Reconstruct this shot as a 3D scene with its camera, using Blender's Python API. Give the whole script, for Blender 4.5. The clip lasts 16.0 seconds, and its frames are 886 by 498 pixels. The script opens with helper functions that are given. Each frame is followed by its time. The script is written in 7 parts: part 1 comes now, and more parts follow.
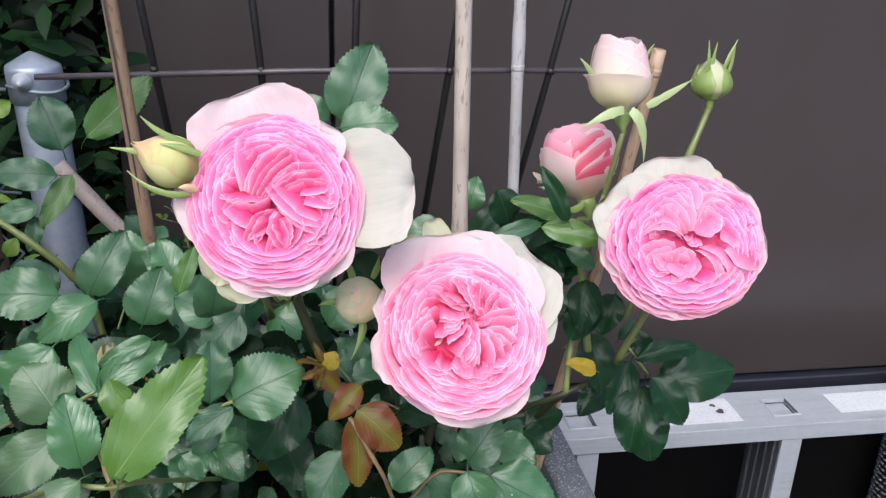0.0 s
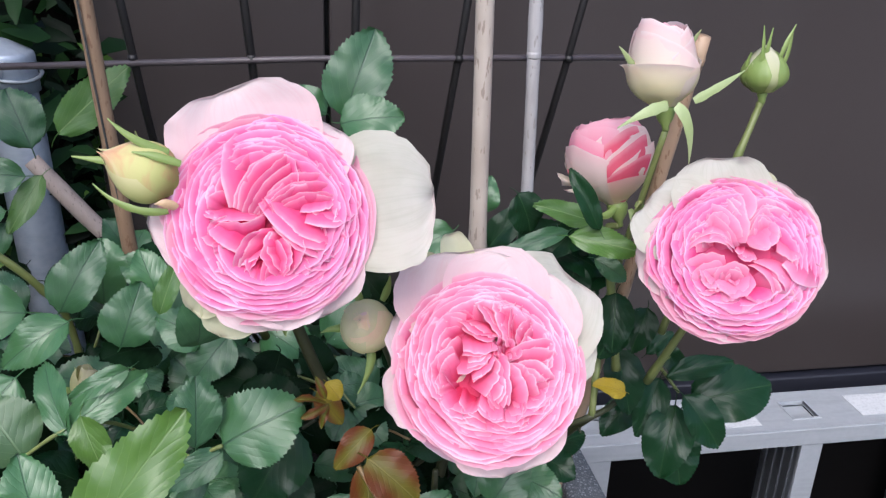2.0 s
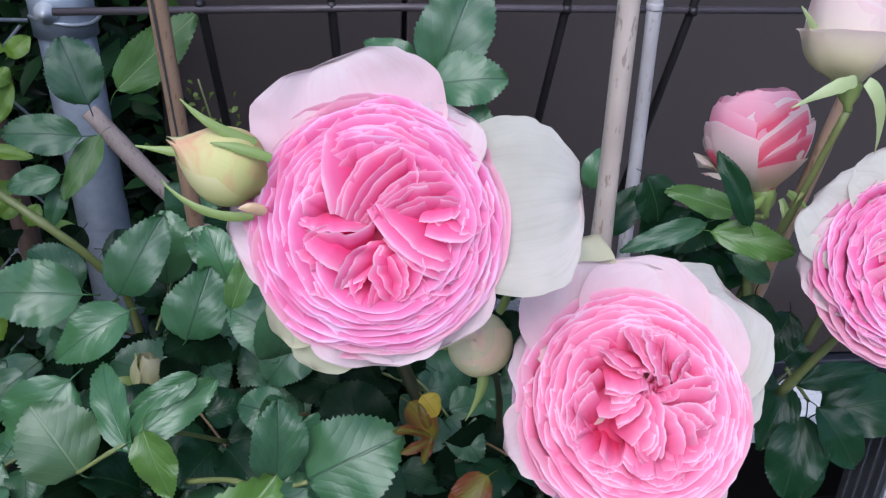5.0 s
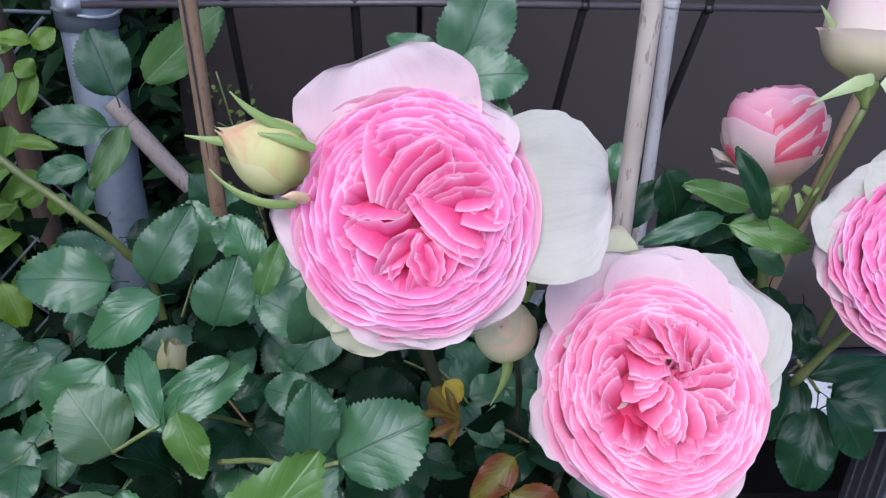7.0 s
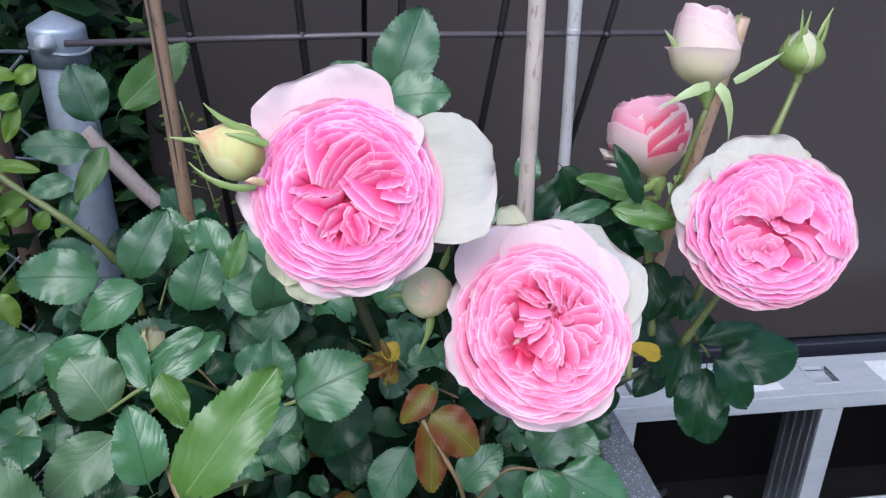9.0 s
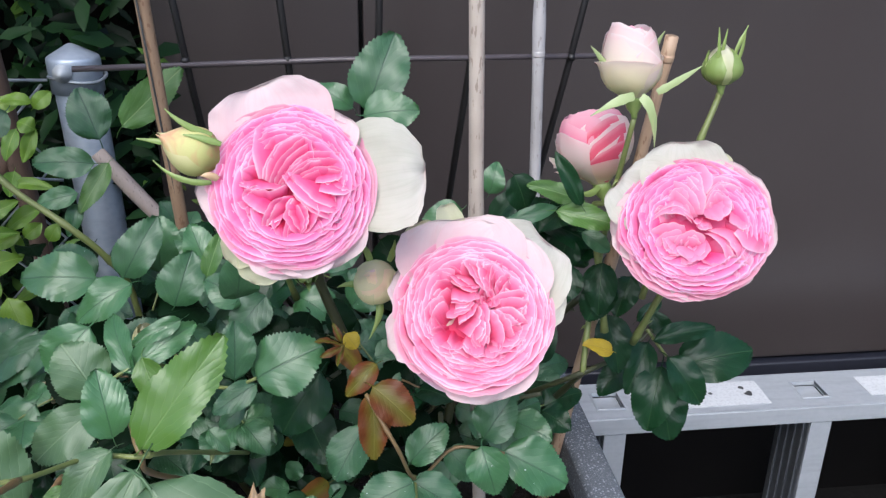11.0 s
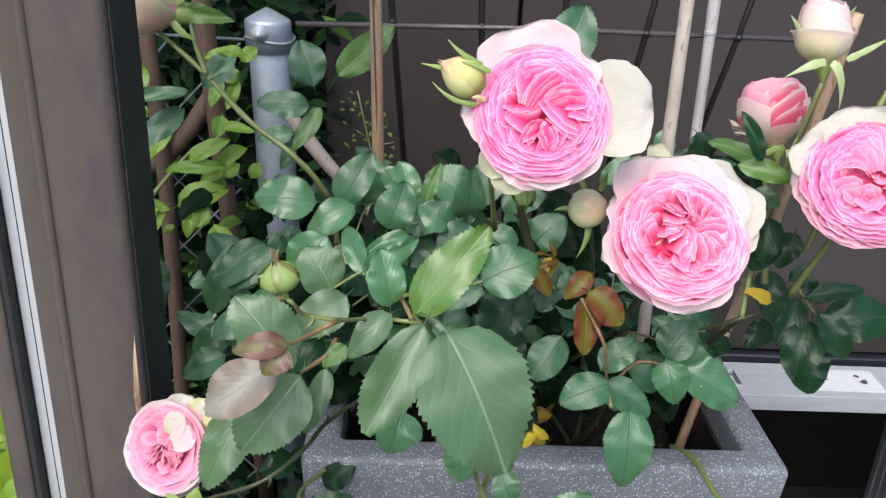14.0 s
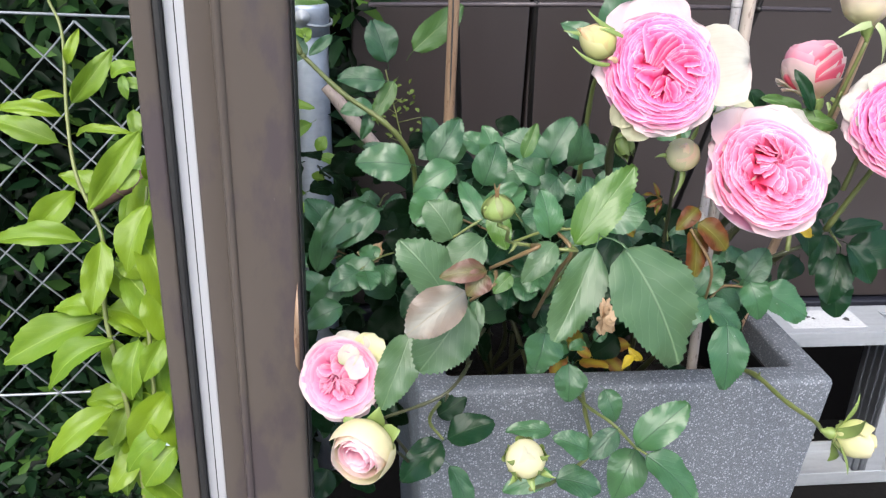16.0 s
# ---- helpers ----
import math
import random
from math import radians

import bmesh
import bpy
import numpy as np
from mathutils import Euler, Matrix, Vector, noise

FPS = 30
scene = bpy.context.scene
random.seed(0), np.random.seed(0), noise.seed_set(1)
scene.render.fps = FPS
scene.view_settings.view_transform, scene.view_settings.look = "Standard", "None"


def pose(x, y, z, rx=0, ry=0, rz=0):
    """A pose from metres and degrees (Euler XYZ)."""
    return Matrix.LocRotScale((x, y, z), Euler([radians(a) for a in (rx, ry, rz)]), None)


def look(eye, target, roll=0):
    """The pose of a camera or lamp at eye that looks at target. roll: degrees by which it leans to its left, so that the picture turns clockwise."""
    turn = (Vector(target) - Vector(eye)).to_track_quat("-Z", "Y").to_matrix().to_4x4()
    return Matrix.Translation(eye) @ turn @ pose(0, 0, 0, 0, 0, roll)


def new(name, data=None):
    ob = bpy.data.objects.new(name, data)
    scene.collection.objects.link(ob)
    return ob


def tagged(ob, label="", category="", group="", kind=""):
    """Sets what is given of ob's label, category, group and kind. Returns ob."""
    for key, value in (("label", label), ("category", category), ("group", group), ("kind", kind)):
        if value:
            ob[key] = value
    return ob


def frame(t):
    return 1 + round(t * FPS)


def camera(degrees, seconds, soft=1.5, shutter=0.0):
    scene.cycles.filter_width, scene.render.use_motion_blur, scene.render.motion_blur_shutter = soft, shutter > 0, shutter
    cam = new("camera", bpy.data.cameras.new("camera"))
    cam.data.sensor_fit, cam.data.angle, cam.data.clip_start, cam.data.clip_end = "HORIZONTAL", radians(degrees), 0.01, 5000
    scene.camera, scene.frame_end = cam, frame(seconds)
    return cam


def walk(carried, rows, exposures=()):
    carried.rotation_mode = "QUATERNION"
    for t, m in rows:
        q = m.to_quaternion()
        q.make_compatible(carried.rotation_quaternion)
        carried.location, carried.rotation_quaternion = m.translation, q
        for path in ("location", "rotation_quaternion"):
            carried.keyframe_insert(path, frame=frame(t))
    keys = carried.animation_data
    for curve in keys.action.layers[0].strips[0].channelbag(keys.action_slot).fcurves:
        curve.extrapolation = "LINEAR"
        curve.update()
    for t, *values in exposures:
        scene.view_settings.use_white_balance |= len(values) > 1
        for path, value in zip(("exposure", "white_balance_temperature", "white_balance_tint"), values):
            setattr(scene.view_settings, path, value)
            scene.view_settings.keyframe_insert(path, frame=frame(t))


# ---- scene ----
cam = camera(53.7, 16.0, soft=1.3)
METRES, EYE, TILT, LEAN, TURN = 0.9, 1.0, -22.0, -2.0, -9.5
ROWS = [
    (0.0, 0.0, 0.0, 0.0, 0.0, 0.0, -0.0),
    (0.5, -0.0151, 0.0042, -0.0008, -0.91, 0.04, 0.3),
    (1.0, -0.0103, 0.0196, 0.0016, -1.15, -0.31, 0.32),
    (1.5, -0.0095, 0.0491, 0.0103, -1.13, -0.54, 0.29),
    (2.0, -0.0172, 0.0776, 0.02, -0.59, -1.05, 0.22),
    (2.5, -0.0232, 0.1045, 0.0258, 0.36, -1.7, 0.09),
    (3.0, -0.034, 0.1337, 0.0301, 1.29, -2.41, -0.09),
    (3.5, -0.0377, 0.1542, 0.0352, 1.77, -3.08, -0.73),
    (4.0, -0.041, 0.1616, 0.0426, 2.08, -3.84, -1.02),
    (4.5, -0.0478, 0.1656, 0.0452, 2.47, -4.5, -1.01),
    (5.0, -0.0564, 0.1678, 0.0486, 2.74, -5.01, -1.27),
    (7.5, -0.0704, 0.1419, 0.0426, 2.99, -5.38, -1.79),
    (8.0, -0.0665, 0.0942, 0.025, 2.48, -4.91, -1.49),
    (8.5, -0.0528, 0.0626, 0.0248, 1.59, -4.29, -0.97),
    (9.0, -0.042, 0.0393, 0.0256, 0.48, -3.38, 0.01),
    (11.5, 0.0495, -0.0743, -0.0219, 4.42, -0.83, 0.02),
    (12.0, 0.0819, -0.1378, -0.0481, 7.43, -0.57, -1.77),
    (12.5, 0.0906, -0.1519, -0.0486, 8.78, -0.25, -3.23),
    (13.0, 0.0444, -0.1282, -0.0453, 9.14, -0.1, -4.45),
    (13.5, -0.0261, -0.1161, -0.0484, 8.73, -0.13, -4.21),
    (14.0, -0.0803, -0.1315, -0.0639, 7.37, -0.93, -3.89),
    (14.5, -0.1206, -0.1661, -0.0876, 5.5, -1.7, -3.35),
    (15.0, -0.1712, -0.2083, -0.1071, 4.2, -2.01, -2.46),
    (15.5, -0.2155, -0.2382, -0.1144, 2.91, -1.94, -1.5),
    (16.0, -0.2515, -0.2493, -0.1085, 2.12, -1.44, -1.37),
]
EXPOSURE, KELVIN, TINT = 0.88, 6000, 12
walk(cam, [(t, pose(0, 0, EYE, TILT, LEAN, TURN) @ pose(METRES * x, METRES * y, METRES * z, 90 + pitch, roll, yaw)) for t, x, y, z, yaw, pitch, roll in ROWS],
     exposures=[(t, EXPOSURE + stops, kelvin, TINT + tint) for t, stops, kelvin, tint in ((0.0, -0.14, 6000, 0), (1.5, -0.19, 5950, 0), (3.0, -0.42, 5680, 2), (5.0, -0.51, 5420, 3), (7.5, -0.42, 5330, 2), (9.0, -0.25, 5450, 0), (11.5, -0.13, 5950, -3), (12.5, 0.06, 6130, -3), (14.5, 0.0, 6180, -3), (16.0, 0.20, 6230, -2))])

# ---- light: an overcast sky, soft and from above ----
world = bpy.data.worlds.new("overcast_sky")
scene.world = world
world.use_nodes = True
wn = world.node_tree.nodes
sky = wn.new("ShaderNodeTexSky")
sky.sky_type = "NISHITA"
sky.sun_disc = False
sky.sun_elevation = radians(52)
sky.sun_rotation = radians(200)
sky.air_density, sky.dust_density, sky.ozone_density = 1.0, 4.0, 1.0
wn["Background"].inputs["Strength"].default_value = 0.17
world.node_tree.links.new(sky.outputs[0], wn["Background"].inputs["Color"])

sun_data = bpy.data.lights.new("sun", "SUN")
sun_data.energy = 1.5
sun_data.angle = radians(50)
sun_data.color = (1.0, 0.97, 0.92)
sun = new("sun", sun_data)
sun.matrix_basis = look((-1.0, -2.6, 3.6), (0, 0.4, 0.6))

# ---- materials ----
class Nodes:
    """A small helper round one node material."""

    def __init__(self, name):
        self.m = bpy.data.materials.new(name)
        self.m.use_nodes = True
        self.t = self.m.node_tree
        self.b = self.t.nodes["Principled BSDF"]
        self.out = self.t.nodes["Material Output"]

    def n(self, kind, operation="", data_type="", blend_type=""):
        node = self.t.nodes.new("ShaderNode" + kind)
        if operation:
            node.operation = operation
        if data_type:
            node.data_type = data_type
        if blend_type:
            node.blend_type = blend_type
        return node

    def link(self, a, b):
        self.t.links.new(a, b)

    def coords(self, kind="Object", scale=(1, 1, 1)):
        tc, mp = self.n("TexCoord"), self.n("Mapping")
        mp.inputs["Scale"].default_value = scale
        self.link(tc.outputs[kind], mp.inputs["Vector"])
        return mp.outputs[0]

    def noise(self, vec, scale, detail=4.0, rough=0.6):
        tx = self.n("TexNoise")
        tx.inputs["Scale"].default_value, tx.inputs["Detail"].default_value, tx.inputs["Roughness"].default_value = scale, detail, rough
        if vec is not None:
            self.link(vec, tx.inputs["Vector"])
        return tx.outputs["Fac"]

    def ramp(self, fac, *stops):
        r = self.n("ValToRGB")
        e = r.color_ramp.elements
        while len(e) < len(stops):
            e.new(0.5)
        for el, (p, c) in zip(e, stops):
            el.position, el.color = p, (*c, 1) if len(c) == 3 else c
        self.link(fac, r.inputs[0])
        return r.outputs[0]

    def mix(self, fac, a, b, blend="MIX"):
        x = self.n("Mix", data_type="RGBA", blend_type=blend)
        for sock, v in ((x.inputs[0], fac), (x.inputs[6], a), (x.inputs[7], b)):
            if isinstance(v, (int, float)):
                sock.default_value = v
            elif isinstance(v, tuple):
                sock.default_value = (*v, 1)
            else:
                self.link(v, sock)
        return x.outputs[2]

    def math(self, op, a, b=0.0, c=0.0):
        x = self.n("Math", operation=op)
        for sock, v in zip(x.inputs, (a, b, c)):
            if isinstance(v, (int, float)):
                sock.default_value = v
            else:
                self.link(v, sock)
        return x.outputs[0]

    def bump(self, height, strength=0.3, distance=0.001):
        x = self.n("Bump")
        x.inputs["Strength"].default_value, x.inputs["Distance"].default_value = strength, distance
        self.link(height, x.inputs["Height"])
        self.link(x.outputs[0], self.b.inputs["Normal"])
        return x.outputs[0]

    def set(self, color=None, rough=None, metal=None, spec=None):
        if color is not None:
            if isinstance(color, tuple):
                self.b.inputs["Base Color"].default_value = (*color, 1)
            else:
                self.link(color, self.b.inputs["Base Color"])
        for key, v in (("Roughness", rough), ("Metallic", metal), ("Specular IOR Level", spec)):
            if v is None:
                continue
            if isinstance(v, (int, float)):
                self.b.inputs[key].default_value = v
            else:
                self.link(v, self.b.inputs[key])
        return self

    def glow_through(self, color, share):
        """Adds light that passes through a thin sheet such as a petal or a leaf."""
        tr, mx = self.n("BsdfTranslucent"), self.n("MixShader")
        if isinstance(color, tuple):
            tr.inputs[0].default_value = (*color, 1)
        else:
            self.link(color, tr.inputs[0])
        mx.inputs[0].default_value = share
        self.link(self.b.outputs[0], mx.inputs[1])
        self.link(tr.outputs[0], mx.inputs[2])
        self.link(mx.outputs[0], self.out.inputs[0])
        return self


def object_random(k):
    return k.n("ObjectInfo").outputs["Random"]


def leaf_material(name, young, old, rib, gloss=0.40, thin=0.22, spots=0.0, spot=(0.55, 0.6, 0.55), margin=None, shine=0.45, groove=None):
    k = Nodes(name)
    uv = k.n("TexCoord").outputs["UV"]
    sep = k.n("SeparateXYZ")
    k.link(uv, sep.inputs[0])
    across = k.math("ABSOLUTE", k.math("SUBTRACT", sep.outputs["X"], 0.5))
    # side veins sweep forward from the midrib
    bend = k.math("MULTIPLY", k.noise(uv, 3.0, 2), 7.0)
    phase = k.math("ADD", bend, k.math("SUBTRACT", k.math("MULTIPLY", sep.outputs["Y"], 42.0), k.math("MULTIPLY", across, 48.0)))
    wave = k.math("ABSOLUTE", k.math("SINE", k.math("MULTIPLY", phase, 0.5)))
    vein = k.ramp(wave, (0.0, (1, 1, 1)), (0.05, (0.7, 0.7, 0.7)), (0.16, (0, 0, 0)))
    bulge = k.math("POWER", wave, 0.6)
    mid = k.ramp(across, (0.0, (1, 1, 1)), (0.008, (1, 1, 1)), (0.018, (0, 0, 0)))
    obj = k.coords("Object", (1, 1, 1))
    patch = k.noise(obj, 5.0, 5)
    base = k.mix(object_random(k), young, old)
    base = k.mix(k.ramp(patch, (0.35, (0, 0, 0)), (0.75, (1, 1, 1))), base, k.mix(0.5, base, young))
    if margin:
        base = k.mix(k.ramp(k.math("ADD", across, k.math("MULTIPLY", patch, 0.2)), (0.16, (0, 0, 0)), (0.42, (1, 1, 1))), base, margin)
    base = k.mix(k.math("MULTIPLY", vein, 0.30), base, rib)
    base = k.mix(k.math("MULTIPLY", mid, k.math("MULTIPLY_ADD", object_random(k), 0.35, 0.45)), base, groove or rib)
    if spots:
        v = k.n("TexVoronoi")
        v.inputs["Scale"].default_value = 11.0
        far = k.n("Mapping")
        k.link(obj, far.inputs["Vector"])
        k.link(k.math("MULTIPLY", object_random(k), 40.0), far.inputs["Location"])
        k.link(far.outputs[0], v.inputs["Vector"])
        pick = k.n("SeparateColor")
        k.link(v.outputs["Color"], pick.inputs[0])
        size = k.math("MULTIPLY_ADD", pick.outputs[1], 0.16, k.math("MULTIPLY_ADD", k.noise(far.outputs[0], 30.0, 2), 0.16, -0.10))
        dot = k.math("MULTIPLY", k.math("LESS_THAN", v.outputs["Distance"], size), k.math("LESS_THAN", pick.outputs[0], 0.45))
        base = k.mix(k.math("MULTIPLY", dot, spots), base, spot)
    k.set(base, k.math("MULTIPLY_ADD", object_random(k), 0.16, gloss - 0.08), spec=shine)
    tall = k.math("ADD", k.math("MULTIPLY", bulge, 0.34), k.math("ADD", k.math("MULTIPLY", k.noise(obj, 3.2, 1), 0.55), k.math("MULTIPLY", k.noise(obj, 24.0, 3), 0.24)))
    tall = k.math("SUBTRACT", tall, k.math("MULTIPLY", mid, 0.9))
    k.bump(tall, 0.45, 0.0006)
    k.glow_through(k.mix(0.5, base, (0.25, 0.45, 0.05)), thin)
    return k.m


LEAF = leaf_material("rose_leaf", (0.048, 0.130, 0.046), (0.012, 0.054, 0.022), (0.095, 0.17, 0.08), 0.40, 0.07, shine=0.60, groove=(0.012, 0.040, 0.022))
LEAF_SPOT = leaf_material("weathered_rose_leaf", (0.040, 0.117, 0.043), (0.020, 0.073, 0.031), (0.115, 0.207, 0.0978), 0.40, 0.1, 0.7, shine=0.55, groove=(0.012, 0.040, 0.022))
LEAF_FRESH = leaf_material("fresh_rose_leaf", (0.068, 0.145, 0.022), (0.044, 0.115, 0.024), (0.17, 0.26, 0.09), 0.42, 0.16, shine=0.55)
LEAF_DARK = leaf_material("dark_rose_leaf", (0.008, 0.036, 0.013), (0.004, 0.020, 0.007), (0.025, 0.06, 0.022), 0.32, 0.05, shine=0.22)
LEAF_PALE = leaf_material("pale_rose_leaf", (0.066, 0.128, 0.052), (0.050, 0.106, 0.043), (0.17, 0.25, 0.13), 0.42, 0.14, shine=0.62, groove=(0.13, 0.20, 0.10))
# near-black copy of the rose leaf: the bush's inner shade is in its colour
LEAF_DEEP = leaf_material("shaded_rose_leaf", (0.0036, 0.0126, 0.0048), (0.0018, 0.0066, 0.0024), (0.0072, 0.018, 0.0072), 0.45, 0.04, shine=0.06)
LEAF_RED = leaf_material("bronze_rose_leaf", (0.080, 0.088, 0.008), (0.082, 0.052, 0.008), (0.14, 0.12, 0.03), 0.40, 0.10, margin=(0.085, 0.022, 0.006), shine=0.22)
LEAF_MAUVE = leaf_material("mauve_rose_leaf", (0.188, 0.182, 0.153), (0.144, 0.146, 0.104), (0.225, 0.195, 0.13), 0.42, 0.12, margin=(0.163, 0.127, 0.0988))
LEAF_OLIVE = leaf_material("olive_brown_rose_leaf", (0.100, 0.092, 0.030), (0.085, 0.070, 0.026), (0.15, 0.13, 0.05), 0.40, 0.12, margin=(0.105, 0.045, 0.030))
LEAF_YELLOW = leaf_material("yellow_rose_leaf", (0.46, 0.35, 0.018), (0.33, 0.22, 0.016), (0.22, 0.15, 0.03), 0.5, 0.2, 0.95, (0.06, 0.034, 0.017))
LEAF_SICK = leaf_material("withering_rose_leaf", (0.27, 0.19, 0.012), (0.10, 0.11, 0.014), (0.14, 0.10, 0.02), 0.55, 0.15, 0.95, (0.03, 0.018, 0.01), margin=(0.15, 0.06, 0.012), shine=0.3)
LEAF_WEED = leaf_material("weed_leaf", (0.10, 0.14, 0.02), (0.07, 0.12, 0.02), (0.2, 0.25, 0.08), 0.45, 0.2)
# darker copy of the lime leaf: shade at the back is in its colour
LEAF_SHRUB = leaf_material("shaded_shrub_leaf", (0.145, 0.245, 0.020), (0.070, 0.165, 0.020), (0.22, 0.33, 0.06), 0.42, 0.28)
LEAF_LIME = leaf_material("lime_shrub_leaf", (0.173, 0.267, 0.013), (0.108, 0.209, 0.0144), (0.245, 0.361, 0.0578), 0.42, 0.25)


def petal_material(name, stops, rim, thin=0.32, streak=None, vein=None):
    """stops: colours from the petal's foot to its edge."""
    k = Nodes(name)
    uv = k.n("TexCoord").outputs["UV"]
    sep = k.n("SeparateXYZ")
    k.link(uv, sep.inputs[0])
    fine = k.n("Mapping")
    fine.inputs["Scale"].default_value = (34, 2.2, 1)
    k.link(uv, fine.inputs["Vector"])
    grain = k.noise(fine.outputs[0], 1.0, 4)
    obj = k.coords("Object", (1, 1, 1))
    cloud = k.noise(obj, 60.0, 3)
    along = k.math("ADD", sep.outputs["Y"], k.math("MULTIPLY", k.math("SUBTRACT", cloud, 0.5), 0.14))
    base = k.ramp(along, *stops)
    tone = k.math("MULTIPLY_ADD", object_random(k), 0.42, -0.10)
    base = k.mix(tone, base, rim)
    base = k.mix(k.math("MULTIPLY", grain, 0.10), base, rim)
    if streak:
        slant = k.n("Mapping")
        slant.inputs["Scale"].default_value, slant.inputs["Rotation"].default_value = (1.3, 2.8, 1), (0, 0, 0.7)
        k.link(uv, slant.inputs["Vector"])
        base = k.mix(k.math("MULTIPLY", k.ramp(k.noise(slant.outputs[0], 1.0, 3), (0.47, (0, 0, 0)), (0.66, (1, 1, 1))), 0.7), base, streak)
    if vein:
        base = k.mix(k.math("MULTIPLY", k.ramp(grain, (0.46, (0, 0, 0)), (0.66, (1, 1, 1))), 0.30), base, vein)
        base = k.mix(k.math("MULTIPLY", k.ramp(k.noise(obj, 38.0, 3), (0.50, (0, 0, 0)), (0.75, (1, 1, 1))), 0.35), base, vein)
    k.set(base, 0.62, spec=0.25)
    k.bump(k.math("ADD", k.math("MULTIPLY", grain, 0.5), k.math("MULTIPLY", k.noise(obj, 130.0, 3), 0.9)), 0.30, 0.0008)
    k.glow_through(base, thin)
    return k.m


PETAL_PINK = petal_material("pink_petal", [(0.0, (0.816, 0.00821, 0.105)), (0.50, (0.847, 0.0286, 0.184)), (0.75, (0.867, 0.0821, 0.29)), (0.88, (0.887, 0.179, 0.406)), (0.96, (0.918, 0.367, 0.58)), (1.0, (0.95, 0.78, 0.86))], (0.898, 0.246, 0.475), 0.52)
PETAL_SOFT = petal_material("soft_pink_petal", [(0.0, (0.836, 0.0218, 0.122)), (0.45, (0.857, 0.0546, 0.193)), (0.70, (0.867, 0.125, 0.305)), (0.86, (0.877, 0.234, 0.427)), (0.96, (0.898, 0.404, 0.576)), (1.0, (0.938, 0.78, 0.86))], (0.887, 0.316, 0.509), 0.52)
PETAL_TENDER = petal_material("tender_pink_petal", [(0.0, (0.84, 0.0727, 0.232)), (0.45, (0.86, 0.145, 0.34)), (0.70, (0.87, 0.233, 0.437)), (0.86, (0.88, 0.33, 0.529)), (0.96, (0.89, 0.446, 0.626)), (1.0, (0.93, 0.70, 0.76))], (0.88, 0.349, 0.551), 0.52)
PETAL_RING = petal_material("ring_petal", [(0.0, (0.775, 0.0166, 0.139)), (0.5, (0.806, 0.0498, 0.241)), (0.78, (0.831, 0.119, 0.358)), (0.90, (0.847, 0.213, 0.464)), (0.965, (0.867, 0.357, 0.587)), (1.0, (0.898, 0.71, 0.86))], (0.853, 0.275, 0.525), 0.5)
PETAL_PALE = petal_material("pale_pink_petal", [(0.0, (0.94, 0.24, 0.46)), (0.5, (0.95, 0.46, 0.63)), (0.85, (0.93, 0.62, 0.72)), (1.0, (0.92, 0.80, 0.82))], (0.90, 0.74, 0.74), 0.45)
PETAL_IVORY = petal_material("ivory_petal", [(0.0, (0.50, 0.53, 0.19)), (0.4, (0.70, 0.69, 0.37)), (0.8, (0.76, 0.73, 0.46)), (1.0, (0.76, 0.70, 0.51))], (0.76, 0.73, 0.48), 0.42)
PETAL_EDGE = petal_material("outer_ring_petal", [(0.0, (0.773, 0.0888, 0.256)), (0.5, (0.791, 0.163, 0.344)), (0.85, (0.791, 0.281, 0.432)), (0.96, (0.791, 0.385, 0.504)), (1.0, (0.791, 0.503, 0.584))], (0.782, 0.385, 0.496), 0.42)
PETAL_BLUSH = petal_material("blush_petal", [(0.0, (0.684, 0.504, 0.414)), (0.4, (0.702, 0.45, 0.486)), (0.8, (0.666, 0.54, 0.549)), (1.0, (0.639, 0.581, 0.567))], (0.648, 0.566, 0.557), vein=(0.66, 0.40, 0.43))
PETAL_CREAM = petal_material("cream_petal", [(0.0, (0.40, 0.47, 0.20)), (0.35, (0.585, 0.575, 0.475)), (0.75, (0.615, 0.597, 0.535)), (0.93, (0.62, 0.575, 0.545)), (1.0, (0.64, 0.51, 0.52))], (0.61, 0.58, 0.50), 0.42, vein=(0.46, 0.47, 0.36))
PETAL_SHELL = petal_material("shell_petal", [(0.0, (0.72, 0.76, 0.38)), (0.35, (0.84, 0.81, 0.54)), (0.75, (0.85, 0.78, 0.63)), (0.95, (0.86, 0.76, 0.66)), (1.0, (0.86, 0.68, 0.65))], (0.85, 0.78, 0.62), 0.62)
PETAL_LIMEY = petal_material("pale_green_petal", [(0.0, (0.40, 0.48, 0.17)), (0.5, (0.56, 0.58, 0.33)), (1.0, (0.63, 0.61, 0.46))], (0.62, 0.60, 0.48), 0.4)
PETAL_GREEN = petal_material("greenish_petal", [(0.0, (0.30, 0.40, 0.08)), (0.5, (0.50, 0.52, 0.19)), (1.0, (0.60, 0.56, 0.30))], (0.60, 0.56, 0.32), 0.22)


PETAL_TIPPED = petal_material("pink_tipped_petal", [(0.0, (0.56, 0.58, 0.26)), (0.3, (0.74, 0.69, 0.48)), (0.6, (0.80, 0.71, 0.61)), (0.86, (0.82, 0.66, 0.62)), (0.96, (0.84, 0.66, 0.64)), (1.0, (0.88, 0.78, 0.75))], (0.83, 0.72, 0.66), 0.45)
PETAL_PEARL = petal_material("pearl_pink_petal", [(0.0, (0.62, 0.62, 0.32)), (0.35, (0.80, 0.74, 0.60)), (0.75, (0.82, 0.70, 0.65)), (0.94, (0.83, 0.64, 0.63)), (1.0, (0.87, 0.76, 0.75))], (0.83, 0.72, 0.68), 0.5)
